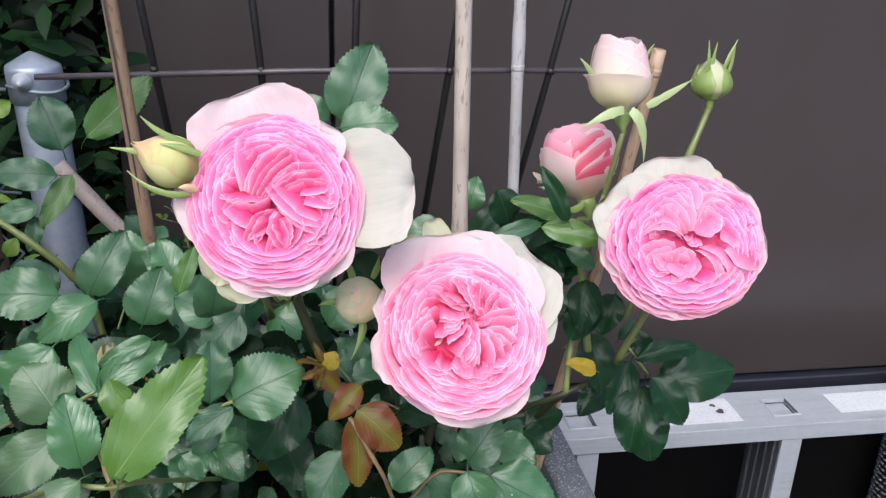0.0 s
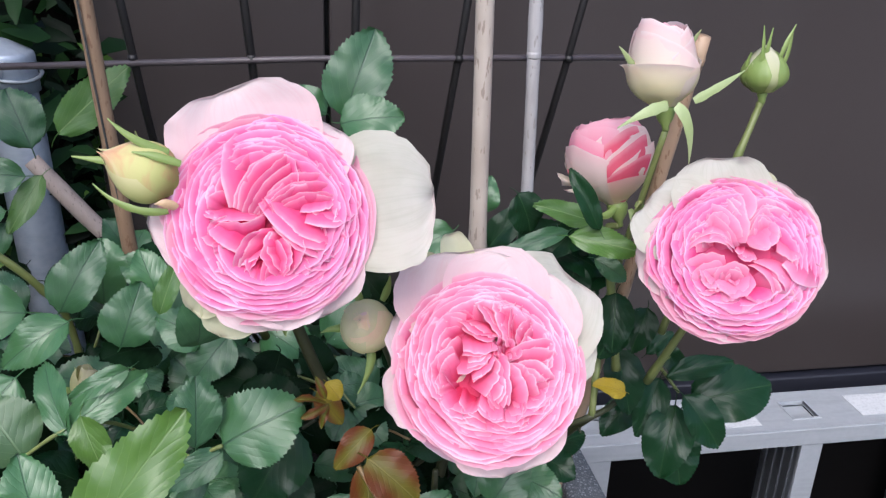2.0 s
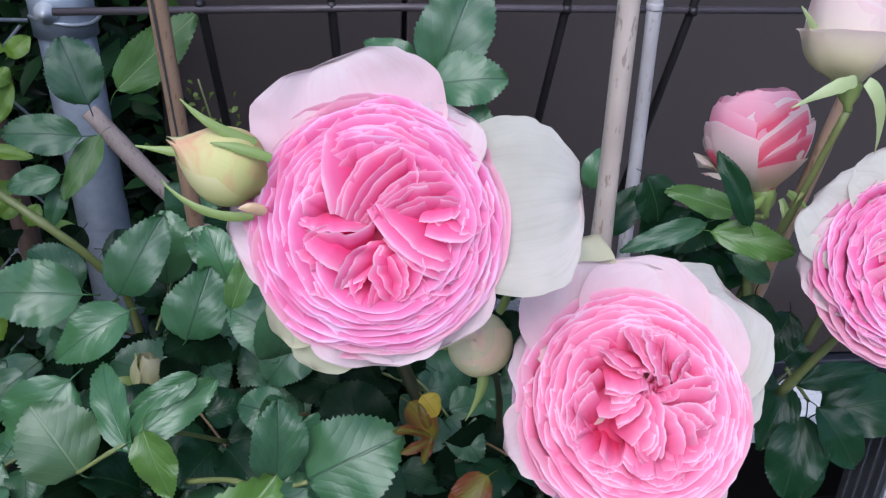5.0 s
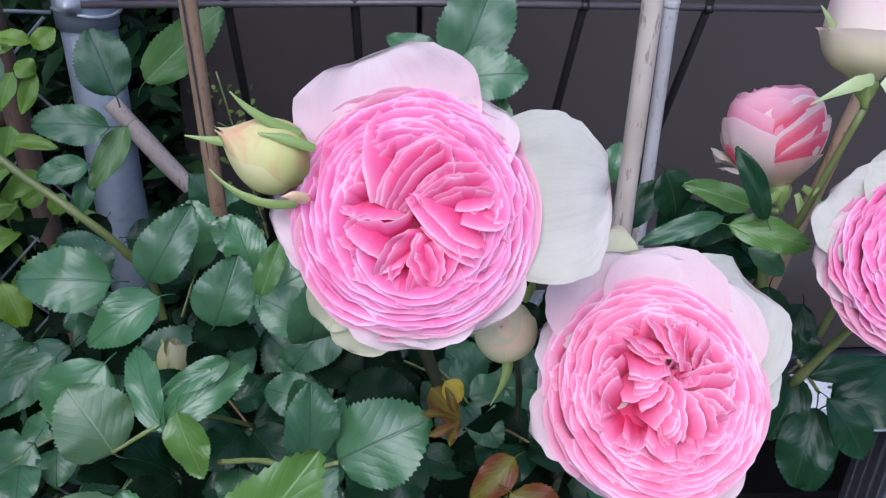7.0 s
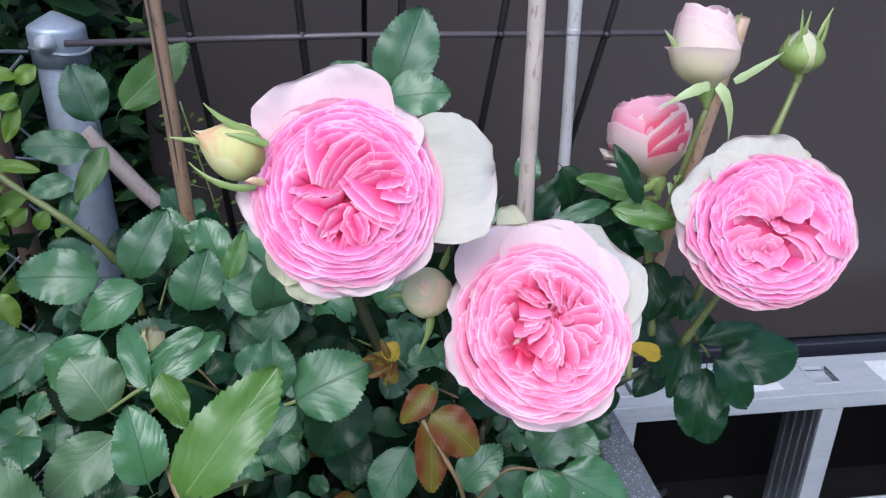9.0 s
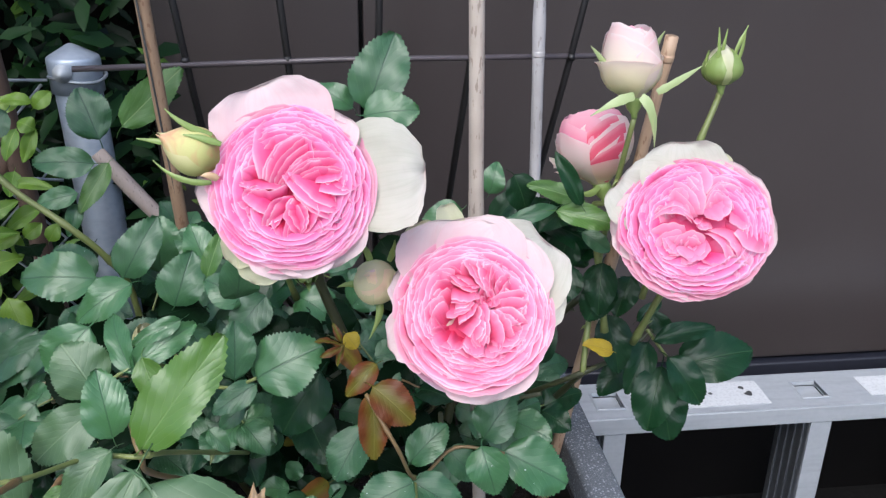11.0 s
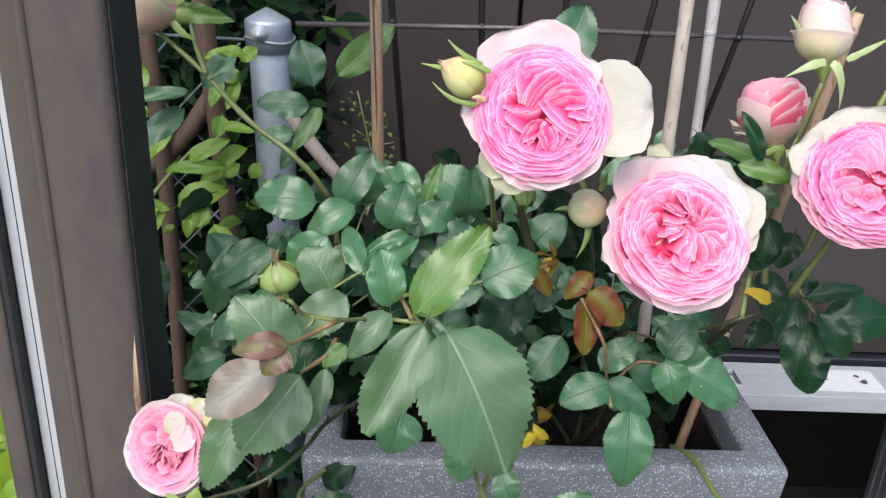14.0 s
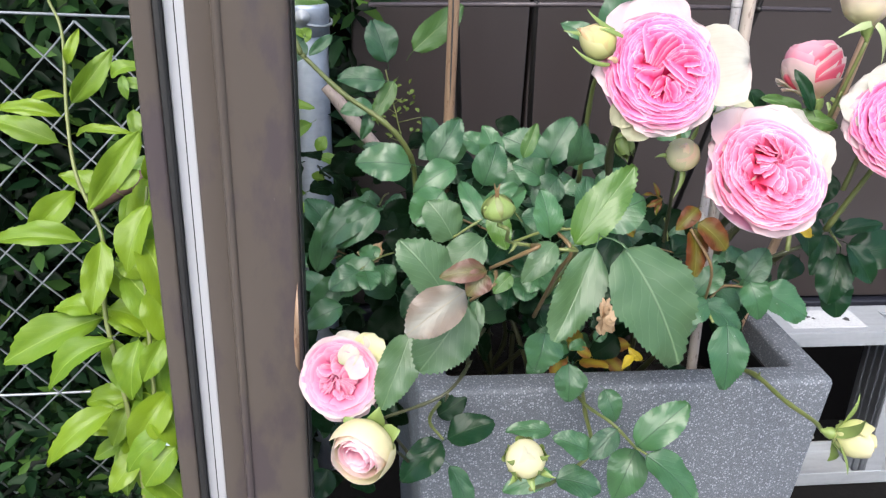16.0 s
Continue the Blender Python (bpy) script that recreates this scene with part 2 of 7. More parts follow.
PETAL_HOT = petal_material("deep_coral_petal", [(0.0, (0.70, 0.30, 0.26)), (0.4, (0.74, 0.09, 0.15)), (0.88, (0.76, 0.11, 0.19)), (1.0, (0.80, 0.38, 0.43))], (0.78, 0.22, 0.29), 0.38)
PETAL_CANDY = petal_material("candy_pink_petal", [(0.0, (0.70, 0.50, 0.40)), (0.4, (0.78, 0.42, 0.45)), (0.8, (0.80, 0.30, 0.42)), (1.0, (0.86, 0.50, 0.58))], (0.82, 0.42, 0.50), 0.42)
PETAL_PEACH = petal_material("peach_petal", [(0.0, (0.40, 0.44, 0.12)), (0.45, (0.86, 0.82, 0.50)), (0.85, (0.90, 0.82, 0.58)), (1.0, (0.90, 0.74, 0.58))], (0.90, 0.82, 0.56), 0.5, streak=(0.88, 0.64, 0.50))
PETAL_FLUSHED = petal_material("flushed_green_petal", [(0.0, (0.36, 0.42, 0.10)), (0.5, (0.52, 0.52, 0.20)), (0.85, (0.58, 0.52, 0.24)), (1.0, (0.62, 0.50, 0.30))], (0.58, 0.54, 0.28), 0.25, streak=(0.60, 0.22, 0.16))


def stem_material(name, a, b):
    k = Nodes(name)
    obj = k.coords("Object", (1, 1, 1))
    k.set(k.mix(k.noise(obj, 60.0, 4), a, b), 0.45)
    k.bump(k.noise(obj, 400.0, 3), 0.2, 0.0005)
    return k.m


STEM = stem_material("green_stem", (0.106, 0.15, 0.0396), (0.185, 0.194, 0.066))
# dark copy of the stem: shade inside the bush is put into the colour
STEM_DARK = stem_material("shaded_stem", (0.0277, 0.0339, 0.0136), (0.0524, 0.0524, 0.0216))
STEM_RED = stem_material("reddish_stalk", (0.17, 0.085, 0.04), (0.15, 0.125, 0.05))
SEPAL = stem_material("sepal_green", (0.125, 0.195, 0.036), (0.215, 0.275, 0.085))
SEPAL_PALE = stem_material("pale_sepal", (0.20, 0.27, 0.09), (0.34, 0.39, 0.20))
DRY = stem_material("dried_petal", (0.37, 0.229, 0.114), (0.546, 0.396, 0.238))


def cane_material(name, a, b, mark, rough=0.5):
    k = Nodes(name)
    obj = k.coords("Object", (1, 1, 1))
    long = k.coords("Object", (220, 220, 3))
    grain = k.noise(long, 1.0, 5)
    flecks = k.ramp(k.noise(k.coords("Object", (330, 330, 90)), 1.0, 2), (0.60, (0, 0, 0)), (0.66, (1, 1, 1)))
    base = k.mix(grain, a, b)
    base = k.mix(k.math("MULTIPLY", k.ramp(k.noise(obj, 11.0, 4), (0.45, (0, 0, 0)), (0.8, (1, 1, 1))), 0.5), base, mark)
    base = k.mix(k.math("MULTIPLY", flecks, 0.7), base, mark)
    k.set(base, rough)
    k.bump(grain, 0.3, 0.0006)
    return k.m


CANE = cane_material("weathered_cane", (0.348, 0.296, 0.252), (0.487, 0.426, 0.365), (0.174, 0.131, 0.104))
CANE_GREY = cane_material("grey_cane", (0.331, 0.313, 0.313), (0.452, 0.435, 0.435), (0.209, 0.191, 0.174))
CANE_TAN = cane_material("tan_cane", (0.226, 0.144, 0.087), (0.331, 0.226, 0.148), (0.157, 0.0783, 0.0435))
CANE_PALE = cane_material("bleached_tan_cane", (0.33, 0.215, 0.135), (0.43, 0.31, 0.21), (0.2, 0.11, 0.06))
WOOD = cane_material("brown_stake", (0.064, 0.0365, 0.0262), (0.101, 0.0621, 0.0438), (0.0304, 0.0183, 0.0134), 0.7)
WOOD_PINK = cane_material("bare_branch", (0.255, 0.205, 0.180), (0.36, 0.30, 0.27), (0.139, 0.105, 0.09), 0.7)

k = Nodes("dark_wall_panel")
obj = k.coords("Object", (1, 1, 1))
streak = k.noise(k.coords("Object", (14, 14, 0.7)), 1.0, 5)
cloud = k.noise(obj, 3.0, 5)
k.set(k.mix(cloud, (0.0337, 0.027, 0.0262), (0.0463, 0.0387, 0.0371)), k.ramp(streak, (0.3, (0.303, 0.303, 0.303)), (0.7, (0.421, 0.421, 0.421))), spec=0.5)
k.bump(k.math("ADD", k.noise(k.coords("Object", (30, 30, 2)), 1.0, 4), k.math("MULTIPLY", k.noise(obj, 700, 2), 0.2)), 0.06, 0.002)
WALL = k.m

k = Nodes("brown_powder_coat")
obj = k.coords("Object", (1, 1, 1))
worn = k.ramp(k.noise(k.coords("Object", (22, 22, 9)), 1.0, 6), (0.50, (0, 0, 0)), (0.60, (1, 1, 1)))
scr = k.ramp(k.noise(k.coords("Object", (160, 160, 50)), 1.0, 2), (0.74, (0, 0, 0)), (0.76, (1, 1, 1)))
base = k.mix(k.noise(obj, 9.0, 4), (0.0703, 0.0576, 0.0478), (0.0838, 0.0696, 0.0591))
base = k.mix(k.math("MULTIPLY", worn, 0.85), base, (0.054, 0.042, 0.046))
base = k.mix(k.math("MULTIPLY", scr, 0.35), base, (0.179, 0.164, 0.157))
k.set(base, k.ramp(worn, (0.0, (0.296, 0.296, 0.296)), (1.0, (0.435, 0.435, 0.435))))
k.bump(k.noise(obj, 900.0, 2), 0.08, 0.0004)
FRAME_BROWN = k.m

k = Nodes("black_rubber")
k.set(k.mix(k.noise(k.coords(), 80, 3), (0.012, 0.012, 0.012), (0.02, 0.02, 0.02)), 0.6)
RUBBER = k.m

k = Nodes("white_strip")
k.set(k.mix(k.noise(k.coords("Object", (60, 60, 4)), 1, 4), (0.374, 0.387, 0.413), (0.439, 0.452, 0.477)), 0.4)
STRIP = k.m


def metal_material(name, a, b, rough, metal=1.0):
    k = Nodes(name)
    obj = k.coords("Object", (1, 1, 1))
    v = k.n("TexVoronoi")
    v.inputs["Scale"].default_value = 120.0
    k.link(obj, v.inputs["Vector"])
    spangle = k.math("MULTIPLY_ADD", k.noise(obj, 25.0, 4), 0.6, k.math("MULTIPLY", v.outputs["Distance"], 0.5))
    worn = k.ramp(k.noise(k.coords("Object", (9, 90, 90)), 1.0, 5), (0.48, (0, 0, 0)), (0.72, (1, 1, 1)))
    base = k.mix(k.math("MULTIPLY", worn, 0.26), k.mix(spangle, a, b), tuple(0.55 * c for c in a))
    k.set(base, k.math("MULTIPLY_ADD", k.noise(obj, 60.0, 3), 0.25, rough - 0.12), metal)
    k.bump(k.noise(obj, 300.0, 3), 0.1, 0.0005)
    return k.m


GALV = metal_material("galvanised_steel", (0.30, 0.355, 0.44), (0.43, 0.475, 0.54), 0.46, 0.5)
ALU = metal_material("aluminium", (0.345, 0.37, 0.395), (0.41, 0.43, 0.455), 0.40, 0.3)
ALU_BARE = metal_material("bare_aluminium", (0.30, 0.32, 0.35), (0.40, 0.42, 0.45), 0.34, 0.9)
WIRE = metal_material("wire_steel", (0.275, 0.3, 0.331), (0.388, 0.413, 0.438), 0.5, 0.6)
MESH_BROWN = metal_material("brown_coated_wire", (0.00435, 0.00348, 0.00348), (0.00785, 0.0061, 0.0061), 0.5, 0.0)
# paler wire copy for the cross wires: light from above put into the colour
MESH_TOPLIT = metal_material("toplit_coated_wire", (0.0522, 0.0418, 0.0452), (0.0783, 0.0653, 0.0713), 0.4, 0.0)

k = Nodes("grey_terrazzo")
obj = k.coords("Object", (1, 1, 1))


def flecks(scale, size, share):
    cell = k.n("TexVoronoi")
    cell.inputs["Scale"].default_value = scale
    k.link(obj, cell.inputs["Vector"])
    pick = k.n("SeparateColor")
    k.link(cell.outputs["Color"], pick.inputs[0])
    return k.math("MULTIPLY", k.ramp(cell.outputs["Distance"], (0.0, (1, 1, 1)), (size, (1, 1, 1)), (size + 0.12, (0, 0, 0))), k.math("LESS_THAN", pick.outputs[0], share))


wash = k.noise(obj, 14.0, 5)
base = k.mix(wash, (0.086, 0.097, 0.112), (0.124, 0.136, 0.152))
base = k.mix(k.math("MULTIPLY", flecks(820.0, 0.40, 0.5), 0.40), base, (0.0396, 0.0466, 0.0598))
base = k.mix(k.math("MULTIPLY", flecks(640.0, 0.36, 0.6), 0.42), base, (0.264, 0.282, 0.308))
base = k.mix(k.math("MULTIPLY", flecks(400.0, 0.33, 0.40), 0.60), base, (0.387, 0.414, 0.449))
k.set(base, 0.6)
k.bump(k.math("ADD", k.noise(obj, 330.0, 2), k.math("MULTIPLY", k.noise(obj, 40.0, 3), 0.4)), 0.25, 0.0012)
TERRAZZO = k.m

k = Nodes("potting_soil")
obj = k.coords()
k.set(k.mix(k.noise(obj, 120, 5), (0.006, 0.004, 0.003), (0.025, 0.017, 0.011)), 0.95)
k.bump(k.noise(obj, 150, 5), 0.9, 0.01)
SOIL = k.m

k = Nodes("near_black_ground")
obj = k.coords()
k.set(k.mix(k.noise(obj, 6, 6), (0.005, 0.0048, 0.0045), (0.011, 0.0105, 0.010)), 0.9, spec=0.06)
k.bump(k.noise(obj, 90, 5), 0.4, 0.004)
GROUND_DARK = k.m

k = Nodes("bounce_floor_pale")
obj = k.coords()
k.set(k.mix(k.noise(obj, 8, 6), (0.189, 0.185, 0.178), (0.252, 0.248, 0.241)), 0.85)
k.bump(k.noise(obj, 120, 4), 0.3, 0.003)
BOUNCE_PALE = k.m

k = Nodes("dark_plastic")
obj = k.coords()
k.set(k.mix(k.noise(obj, 18, 4), (0.008, 0.008, 0.009), (0.016, 0.016, 0.018)), 0.55, spec=0.2)
PLASTIC = k.m

k = Nodes("wall_foot_shade")
k.set(k.mix(k.noise(k.coords(), 9, 5), (0.0022, 0.002, 0.002), (0.0045, 0.004, 0.004)), 0.7, spec=0.08)
FOOT_SHADE = k.m

k = Nodes("grey_strand")
k.set(k.mix(k.noise(k.coords(), 90, 3), (0.05, 0.055, 0.065), (0.11, 0.115, 0.13)), 0.45)
WEAVE = k.m

k = Nodes("wall_foot_reflection")
obj = k.coords()
k.set(k.mix(k.noise(obj, 18, 4), (0.010, 0.011, 0.017), (0.016, 0.017, 0.025)), 0.38, spec=0.3)
SHEET = k.m

k = Nodes("sticker_white")
obj = k.coords()
worn = k.ramp(k.noise(obj, 260, 4), (0.5, (0, 0, 0)), (0.6, (1, 1, 1)))
k.set(k.mix(k.math("MULTIPLY", worn, 0.25), k.mix(k.noise(obj, 60, 4), (0.44, 0.455, 0.47), (0.54, 0.55, 0.56)), (0.20, 0.20, 0.23)), 0.55)
STICKER = k.m

k = Nodes("ink_dark")
k.set(k.mix(k.noise(k.coords(), 300, 3), (0.02, 0.02, 0.02), (0.08, 0.08, 0.08)), 0.6)
INK = k.m

k = Nodes("rough_grey_plaster")
obj = k.coords()
k.set(k.mix(k.noise(obj, 5, 5), (0.30, 0.29, 0.27), (0.38, 0.37, 0.35)), 0.9)
k.bump(k.noise(obj, 140, 4), 0.4, 0.003)
PLASTER = k.m

# ---- building blocks ----
PLACE = {}


def put(ob, parent=None, m=None):
    """Sets ob's pose in the world and hangs it under parent."""
    m = Matrix.Identity(4) if m is None else m
    PLACE[ob] = m
    if parent is not None:
        ob.parent = parent
        ob.matrix_basis = PLACE[parent].inverted() @ m
    else:
        ob.matrix_basis = m
    return ob


def thing(name, at, label, category, group="", kind=""):
    ob = put(new(name), None, Matrix.Translation(at))
    ob.empty_display_size = 0.05
    return tagged(ob, label, category, group, kind)


def to_mesh(name, bm, material, smooth=True):
    me = bpy.data.meshes.new(name)
    bm.to_mesh(me)
    bm.free()
    me.materials.append(material)
    if smooth:
        me.shade_smooth()
    return me


def part(name, bm, material, parent=None, label="", m=None, smooth=True):
    ob = put(new(name, to_mesh(name, bm, material, smooth)), parent, m)
    if label:
        ob["label"] = label
    return ob


def box(bm, x0, x1, y0, y1, z0, z1, bevel=0.0, m=None):
    made = bmesh.ops.create_cube(bm, size=1.0)["verts"]
    for v in made:
        v.co = Vector((x0 + (v.co.x + 0.5) * (x1 - x0), y0 + (v.co.y + 0.5) * (y1 - y0), z0 + (v.co.z + 0.5) * (z1 - z0)))
        if m is not None:
            v.co = m @ v.co
    if bevel:
        edges = list({e for v in made for e in v.link_edges})
        bmesh.ops.bevel(bm, geom=edges, offset=bevel, segments=2, affect="EDGES", profile=0.6)
    return bm


def tube(bm, points, radii, sides=8, cap=True):
    """A round bar along points."""
    pts = [Vector(p) for p in points]
    if isinstance(radii, (int, float)):
        radii = [radii] * len(pts)
    rings, side = [], None
    for n, p in enumerate(pts):
        d = (pts[min(n + 1, len(pts) - 1)] - pts[max(n - 1, 0)]).normalized()
        if side is None:
            side = d.orthogonal().normalized()
        side = (side - d * side.dot(d)).normalized()
        up = d.cross(side)
        rings.append([bm.verts.new(p + radii[n] * (math.cos(a) * side + math.sin(a) * up)) for a in (math.tau * q / sides for q in range(sides))])
    for a, b in zip(rings, rings[1:]):
        for q in range(sides):
            bm.faces.new((a[q], a[(q + 1) % sides], b[(q + 1) % sides], b[q]))
    if cap:
        bm.faces.new(rings[0][::-1])
        bm.faces.new(rings[-1])
    return bm


def curve(points, steps=6):
    """A smooth line through points."""
    p = [Vector(q) for q in points]
    p = [2 * p[0] - p[1]] + p + [2 * p[-1] - p[-2]]
    line = []
    for n in range(1, len(p) - 2):
        a, b, c, d = p[n - 1 : n + 3]
        for s in range(steps):
            t = s / steps
            line.append(0.5 * (2 * b + (c - a) * t + (2 * a - 5 * b + 4 * c - d) * t**2 + (3 * b - a - 3 * c + d) * t**3))
    return line + [p[-2]]


def lathe(bm, profile, sides=24, m=None):
    """A turned body from (radius, height) pairs."""
    rings = []
    for r, z in profile:
        ring = []
        for q in range(sides):
            a = math.tau * q / sides
            co = Vector((r * math.cos(a), r * math.sin(a), z))
            ring.append(bm.verts.new(m @ co if m is not None else co))
        rings.append(ring)
    for a, b in zip(rings, rings[1:]):
        for q in range(sides):
            bm.faces.new((a[q], a[(q + 1) % sides], b[(q + 1) % sides], b[q]))
    bm.faces.new(rings[0][::-1])
    bm.faces.new(rings[-1])
    return bm


def sheet(name, fn, nu, nv, material):
    """A mesh of a curved sheet: fn(u, v) with u from -1 to 1 and v from 0 to 1."""
    co, uv, faces = [], [], []
    for j in range(nv + 1):
        for i in range(nu + 1):
            u, v = 2 * i / nu - 1, j / nv
            co.append(fn(u, v))
            uv.append((0.5 + 0.5 * u, v))
    for j in range(nv):
        for i in range(nu):
            a = j * (nu + 1) + i
            faces.append((a, a + 1, a + nu + 2, a + nu + 1))
    me = bpy.data.meshes.new(name)
    me.from_pydata(co, [], faces)
    layer = me.uv_layers.new(name="UVMap")
    flat = np.array([uv[loop.vertex_index] for loop in me.loops], dtype=np.float32)
    layer.data.foreach_set("uv", flat.ravel())
    me.materials.append(material)
    me.shade_smooth()
    return me


def frame_of(along, normal):
    """A turn whose y runs along, and whose z is as near to normal as may be."""
    y = Vector(along).normalized()
    n = Vector(normal)
    z = n - y * n.dot(y)
    z = z.normalized() if z.length > 1e-6 else y.orthogonal().normalized()
    x = y.cross(z)
    return Matrix((x, y, z)).transposed().to_4x4()


def leaf_mesh(name, material, seed, teeth=13, pointed=1.0, fold=0.22, arch=0.18, serrate=0.020, belly=0.42, blunt=0.72):
    """A toothed leaf, 1 long along y and 1 wide, folded along its midrib."""
    rng = random.Random(seed)
    n = 2 * teeth
    twist, wave = rng.uniform(-0.25, 0.25), rng.uniform(0, 6)
    co, uv, faces = [], [], []
    lobe = rng.uniform(0, 9)
    jig = [0.0] + [rng.uniform(-0.28, 0.28) / n for _ in range(n - 1)] + [0.0]
    for j in range(n + 1):
        t = j / n + jig[j]
        foot = blunt * belly / (1 - belly)
        w = 0.5 * (t / belly) ** foot * ((1 - t) / (1 - belly)) ** blunt * (1 - 0.10 * pointed * t**3) if 0 < t < 1 else 0.0
        w = max(w, 0.006)
        tooth = serrate * rng.uniform(0.5, 1.5) * (1 if j % 2 else -0.35) * min(1, 4 * t) * (1 - 0.5 * t)
        zmid = -arch * (t - 0.35) ** 2 * 1.6
        for i in range(7):
            s = (i - 3) / 3
            uneven = 1 + 0.07 * math.sin(5 * t + lobe + (1.7 if s > 0 else 0))
            ww = w * uneven + (tooth if abs(i - 3) == 3 else 0)
            x = s * ww
            lift = fold * abs(x) * (1 - 0.3 * t) + 0.05 * math.sin(8 * t + wave + 2.5 * s) * abs(s) + 0.018 * math.sin(21 * t + 2 * wave + (3 if s > 0 else 0)) * s * s + twist * x * (t - 0.4)
            lift -= 0.35 * fold * (abs(s) ** 3) * w
            co.append((x, t + (0.020 * (1 if j % 2 else 0) * (abs(i - 3) == 3)) + 0.04 * abs(s) * w, zmid + lift))
            uv.append((0.5 + s * w, t))
    for j in range(n):
        for i in range(6):
            a = j * 7 + i
            faces.append((a, a + 1, a + 8, a + 7))
    sway = rng.uniform(-0.12, 0.12)
    q = len(co)
    for j in range(4):
        t = j / 3
        for a in (0.4, 2.5, 4.6):
            co.append((sway * t * t + 0.014 * math.cos(a), 0.03 - 0.20 * t, -0.012 - 0.14 * t * t + 0.016 * math.sin(a)))
            uv.append((0.44, 0.0))
    for j in range(3):
        for i in range(3):
            a = q + 3 * j
            faces.append((a + i, a + (i + 1) % 3, a + 3 + (i + 1) % 3, a + 3 + i))
    me = bpy.data.meshes.new(name)
    me.from_pydata(co, [], faces)
    layer = me.uv_layers.new(name="UVMap")
    layer.data.foreach_set("uv", np.array([uv[q.vertex_index] for q in me.loops], dtype=np.float32).ravel())
    me.materials.append(material)
    me.shade_smooth()
    return me


def leaf_set(material, count=7, **shape):
    made = []
    for n in range(count):
        rng = random.Random(77 + n)
        kw = dict(teeth=18 + n % 4, serrate=0.027, fold=rng.uniform(0.10, 0.40), arch=rng.uniform(0.10, 0.55), belly=rng.uniform(0.38, 0.47))
        kw.update(shape)
        made.append(leaf_mesh("leaf", material, 40 + n, **kw))
    return made


def quick_leaf(parent, mesh, base, tip, width, normal, label="", name="leaf"):
    base, tip = Vector(base), Vector(tip)
    d = tip - base
    m = Matrix.Translation(base) @ frame_of(d, normal) @ Matrix.Diagonal((width, d.length, 0.5 * (width + d.length), 1))
    ob = put(new(name, mesh), parent, m)
    if label:
        ob["label"] = label
    return ob

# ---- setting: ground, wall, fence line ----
# near-black colour: the dark beneath the ladder is put into the ground
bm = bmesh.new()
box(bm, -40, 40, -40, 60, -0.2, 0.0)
tagged(part("ground", bm, GROUND_DARK, smooth=False), "near-black ground under planter and ladder", "ground", kind="structure")

# dark wall of tall panels, with narrow open joints between them
wall = thing("wall_north", (0.6, 1.19, 0), "dark brown smooth panel wall with narrow upright joints", "wall", kind="structure")
bm = bmesh.new()
box(bm, -0.215, 4.2, 1.21, 1.26, 0.0, 2.6)
part("backing", bm, PLASTIC, wall, "black backing behind the joints", smooth=False)
for x0, x1 in ((-0.225, 0.052), (0.058, 4.2)):
    bm = bmesh.new()
    box(bm, x0, x1, 1.172, 1.208, 0.277, 2.6, 0.003)
    part("wall_panel", bm, WALL, wall)
# strip whose colour stands in for the bluish reflection at the wall's foot
bm = bmesh.new()
box(bm, -0.22, 4.2, 1.160, 1.209, 0.236, 0.272, 0.004)
part("base_strip", bm, SHEET, wall, "blue-grey strip standing in for a reflection along the panels' foot")
# the ladder's shade on the wall foot is put into this near-black colour
bm = bmesh.new()
box(bm, -0.22, 4.2, 1.166, 1.209, 0.0, 0.2355)
part("plinth", bm, FOOT_SHADE, wall, "near-black wall foot, shade behind the ladder put into its colour", smooth=False)

# unseen pale floor before the planter, added to bounce light up onto the blooms
bm = bmesh.new()
box(bm, -4.0, 5.0, -2.7, 0.40, 0.0, 0.02)
tagged(part("terrace_floor", bm, BOUNCE_PALE, smooth=False), "unseen pale floor added to bounce light onto the blooms", "floor", kind="structure")

# unseen low wall behind the camera, added to block low sky light
bm = bmesh.new()
box(bm, -4.0, 5.0, -2.9, -2.7, 0.0, 1.2)
tagged(part("wall_south", bm, PLASTER, smooth=False), "unseen low grey wall added to block low sky light", "wall", kind="structure")

# ---- door frame of brown profiles at the terrace's edge ----
door = thing("door_1", (-0.345, 0.46, 0), "brown aluminium door frame with a pale sealing strip, lightly scratched", "door frame", kind="structure")
LEANING = Matrix(((1, 0, -0.018, 0.0126), (0, 1, 0.022, -0.0154), (0, 0, 1, 0), (0, 0, 0, 1)))


def upright(name, x0, x1, y0, y1, material, bevel, label=""):
    bm = bmesh.new()
    box(bm, x0, x1, y0, y1, 0.0, 2.2, bevel, LEANING)
    return part(name, bm, material, door, label)


upright("frame_profile", -0.3425, -0.2868, 0.446, 0.509, FRAME_BROWN, 0.007)
# black strip puts the shade of the profile's right side into colour
upright("side_seal", -0.2866, -0.2848, 0.454, 0.508, RUBBER, 0.0008, "black strip standing in for the shade on the profile's side")
upright("frame_web", -0.3625, -0.3415, 0.458, 0.489, FRAME_BROWN, 0.002)
upright("frame_lip", -0.3425, -0.3350, 0.4432, 0.459, FRAME_BROWN, 0.0036)
upright("sealing_strip", -0.3790, -0.3628, 0.467, 0.489, STRIP, 0.002, "pale grooved sealing strip")
upright("sealing_ridge", -0.3712, -0.3704, 0.4665, 0.470, RUBBER, 0.0005, "thin dark groove line")
upright("gasket", -0.3843, -0.3793, 0.4565, 0.488, RUBBER, 0.001, "black rubber gasket")
upright("outer_profile", -0.4005, -0.3845, 0.455, 0.489, FRAME_BROWN, 0.003)
bm = bmesh.new()
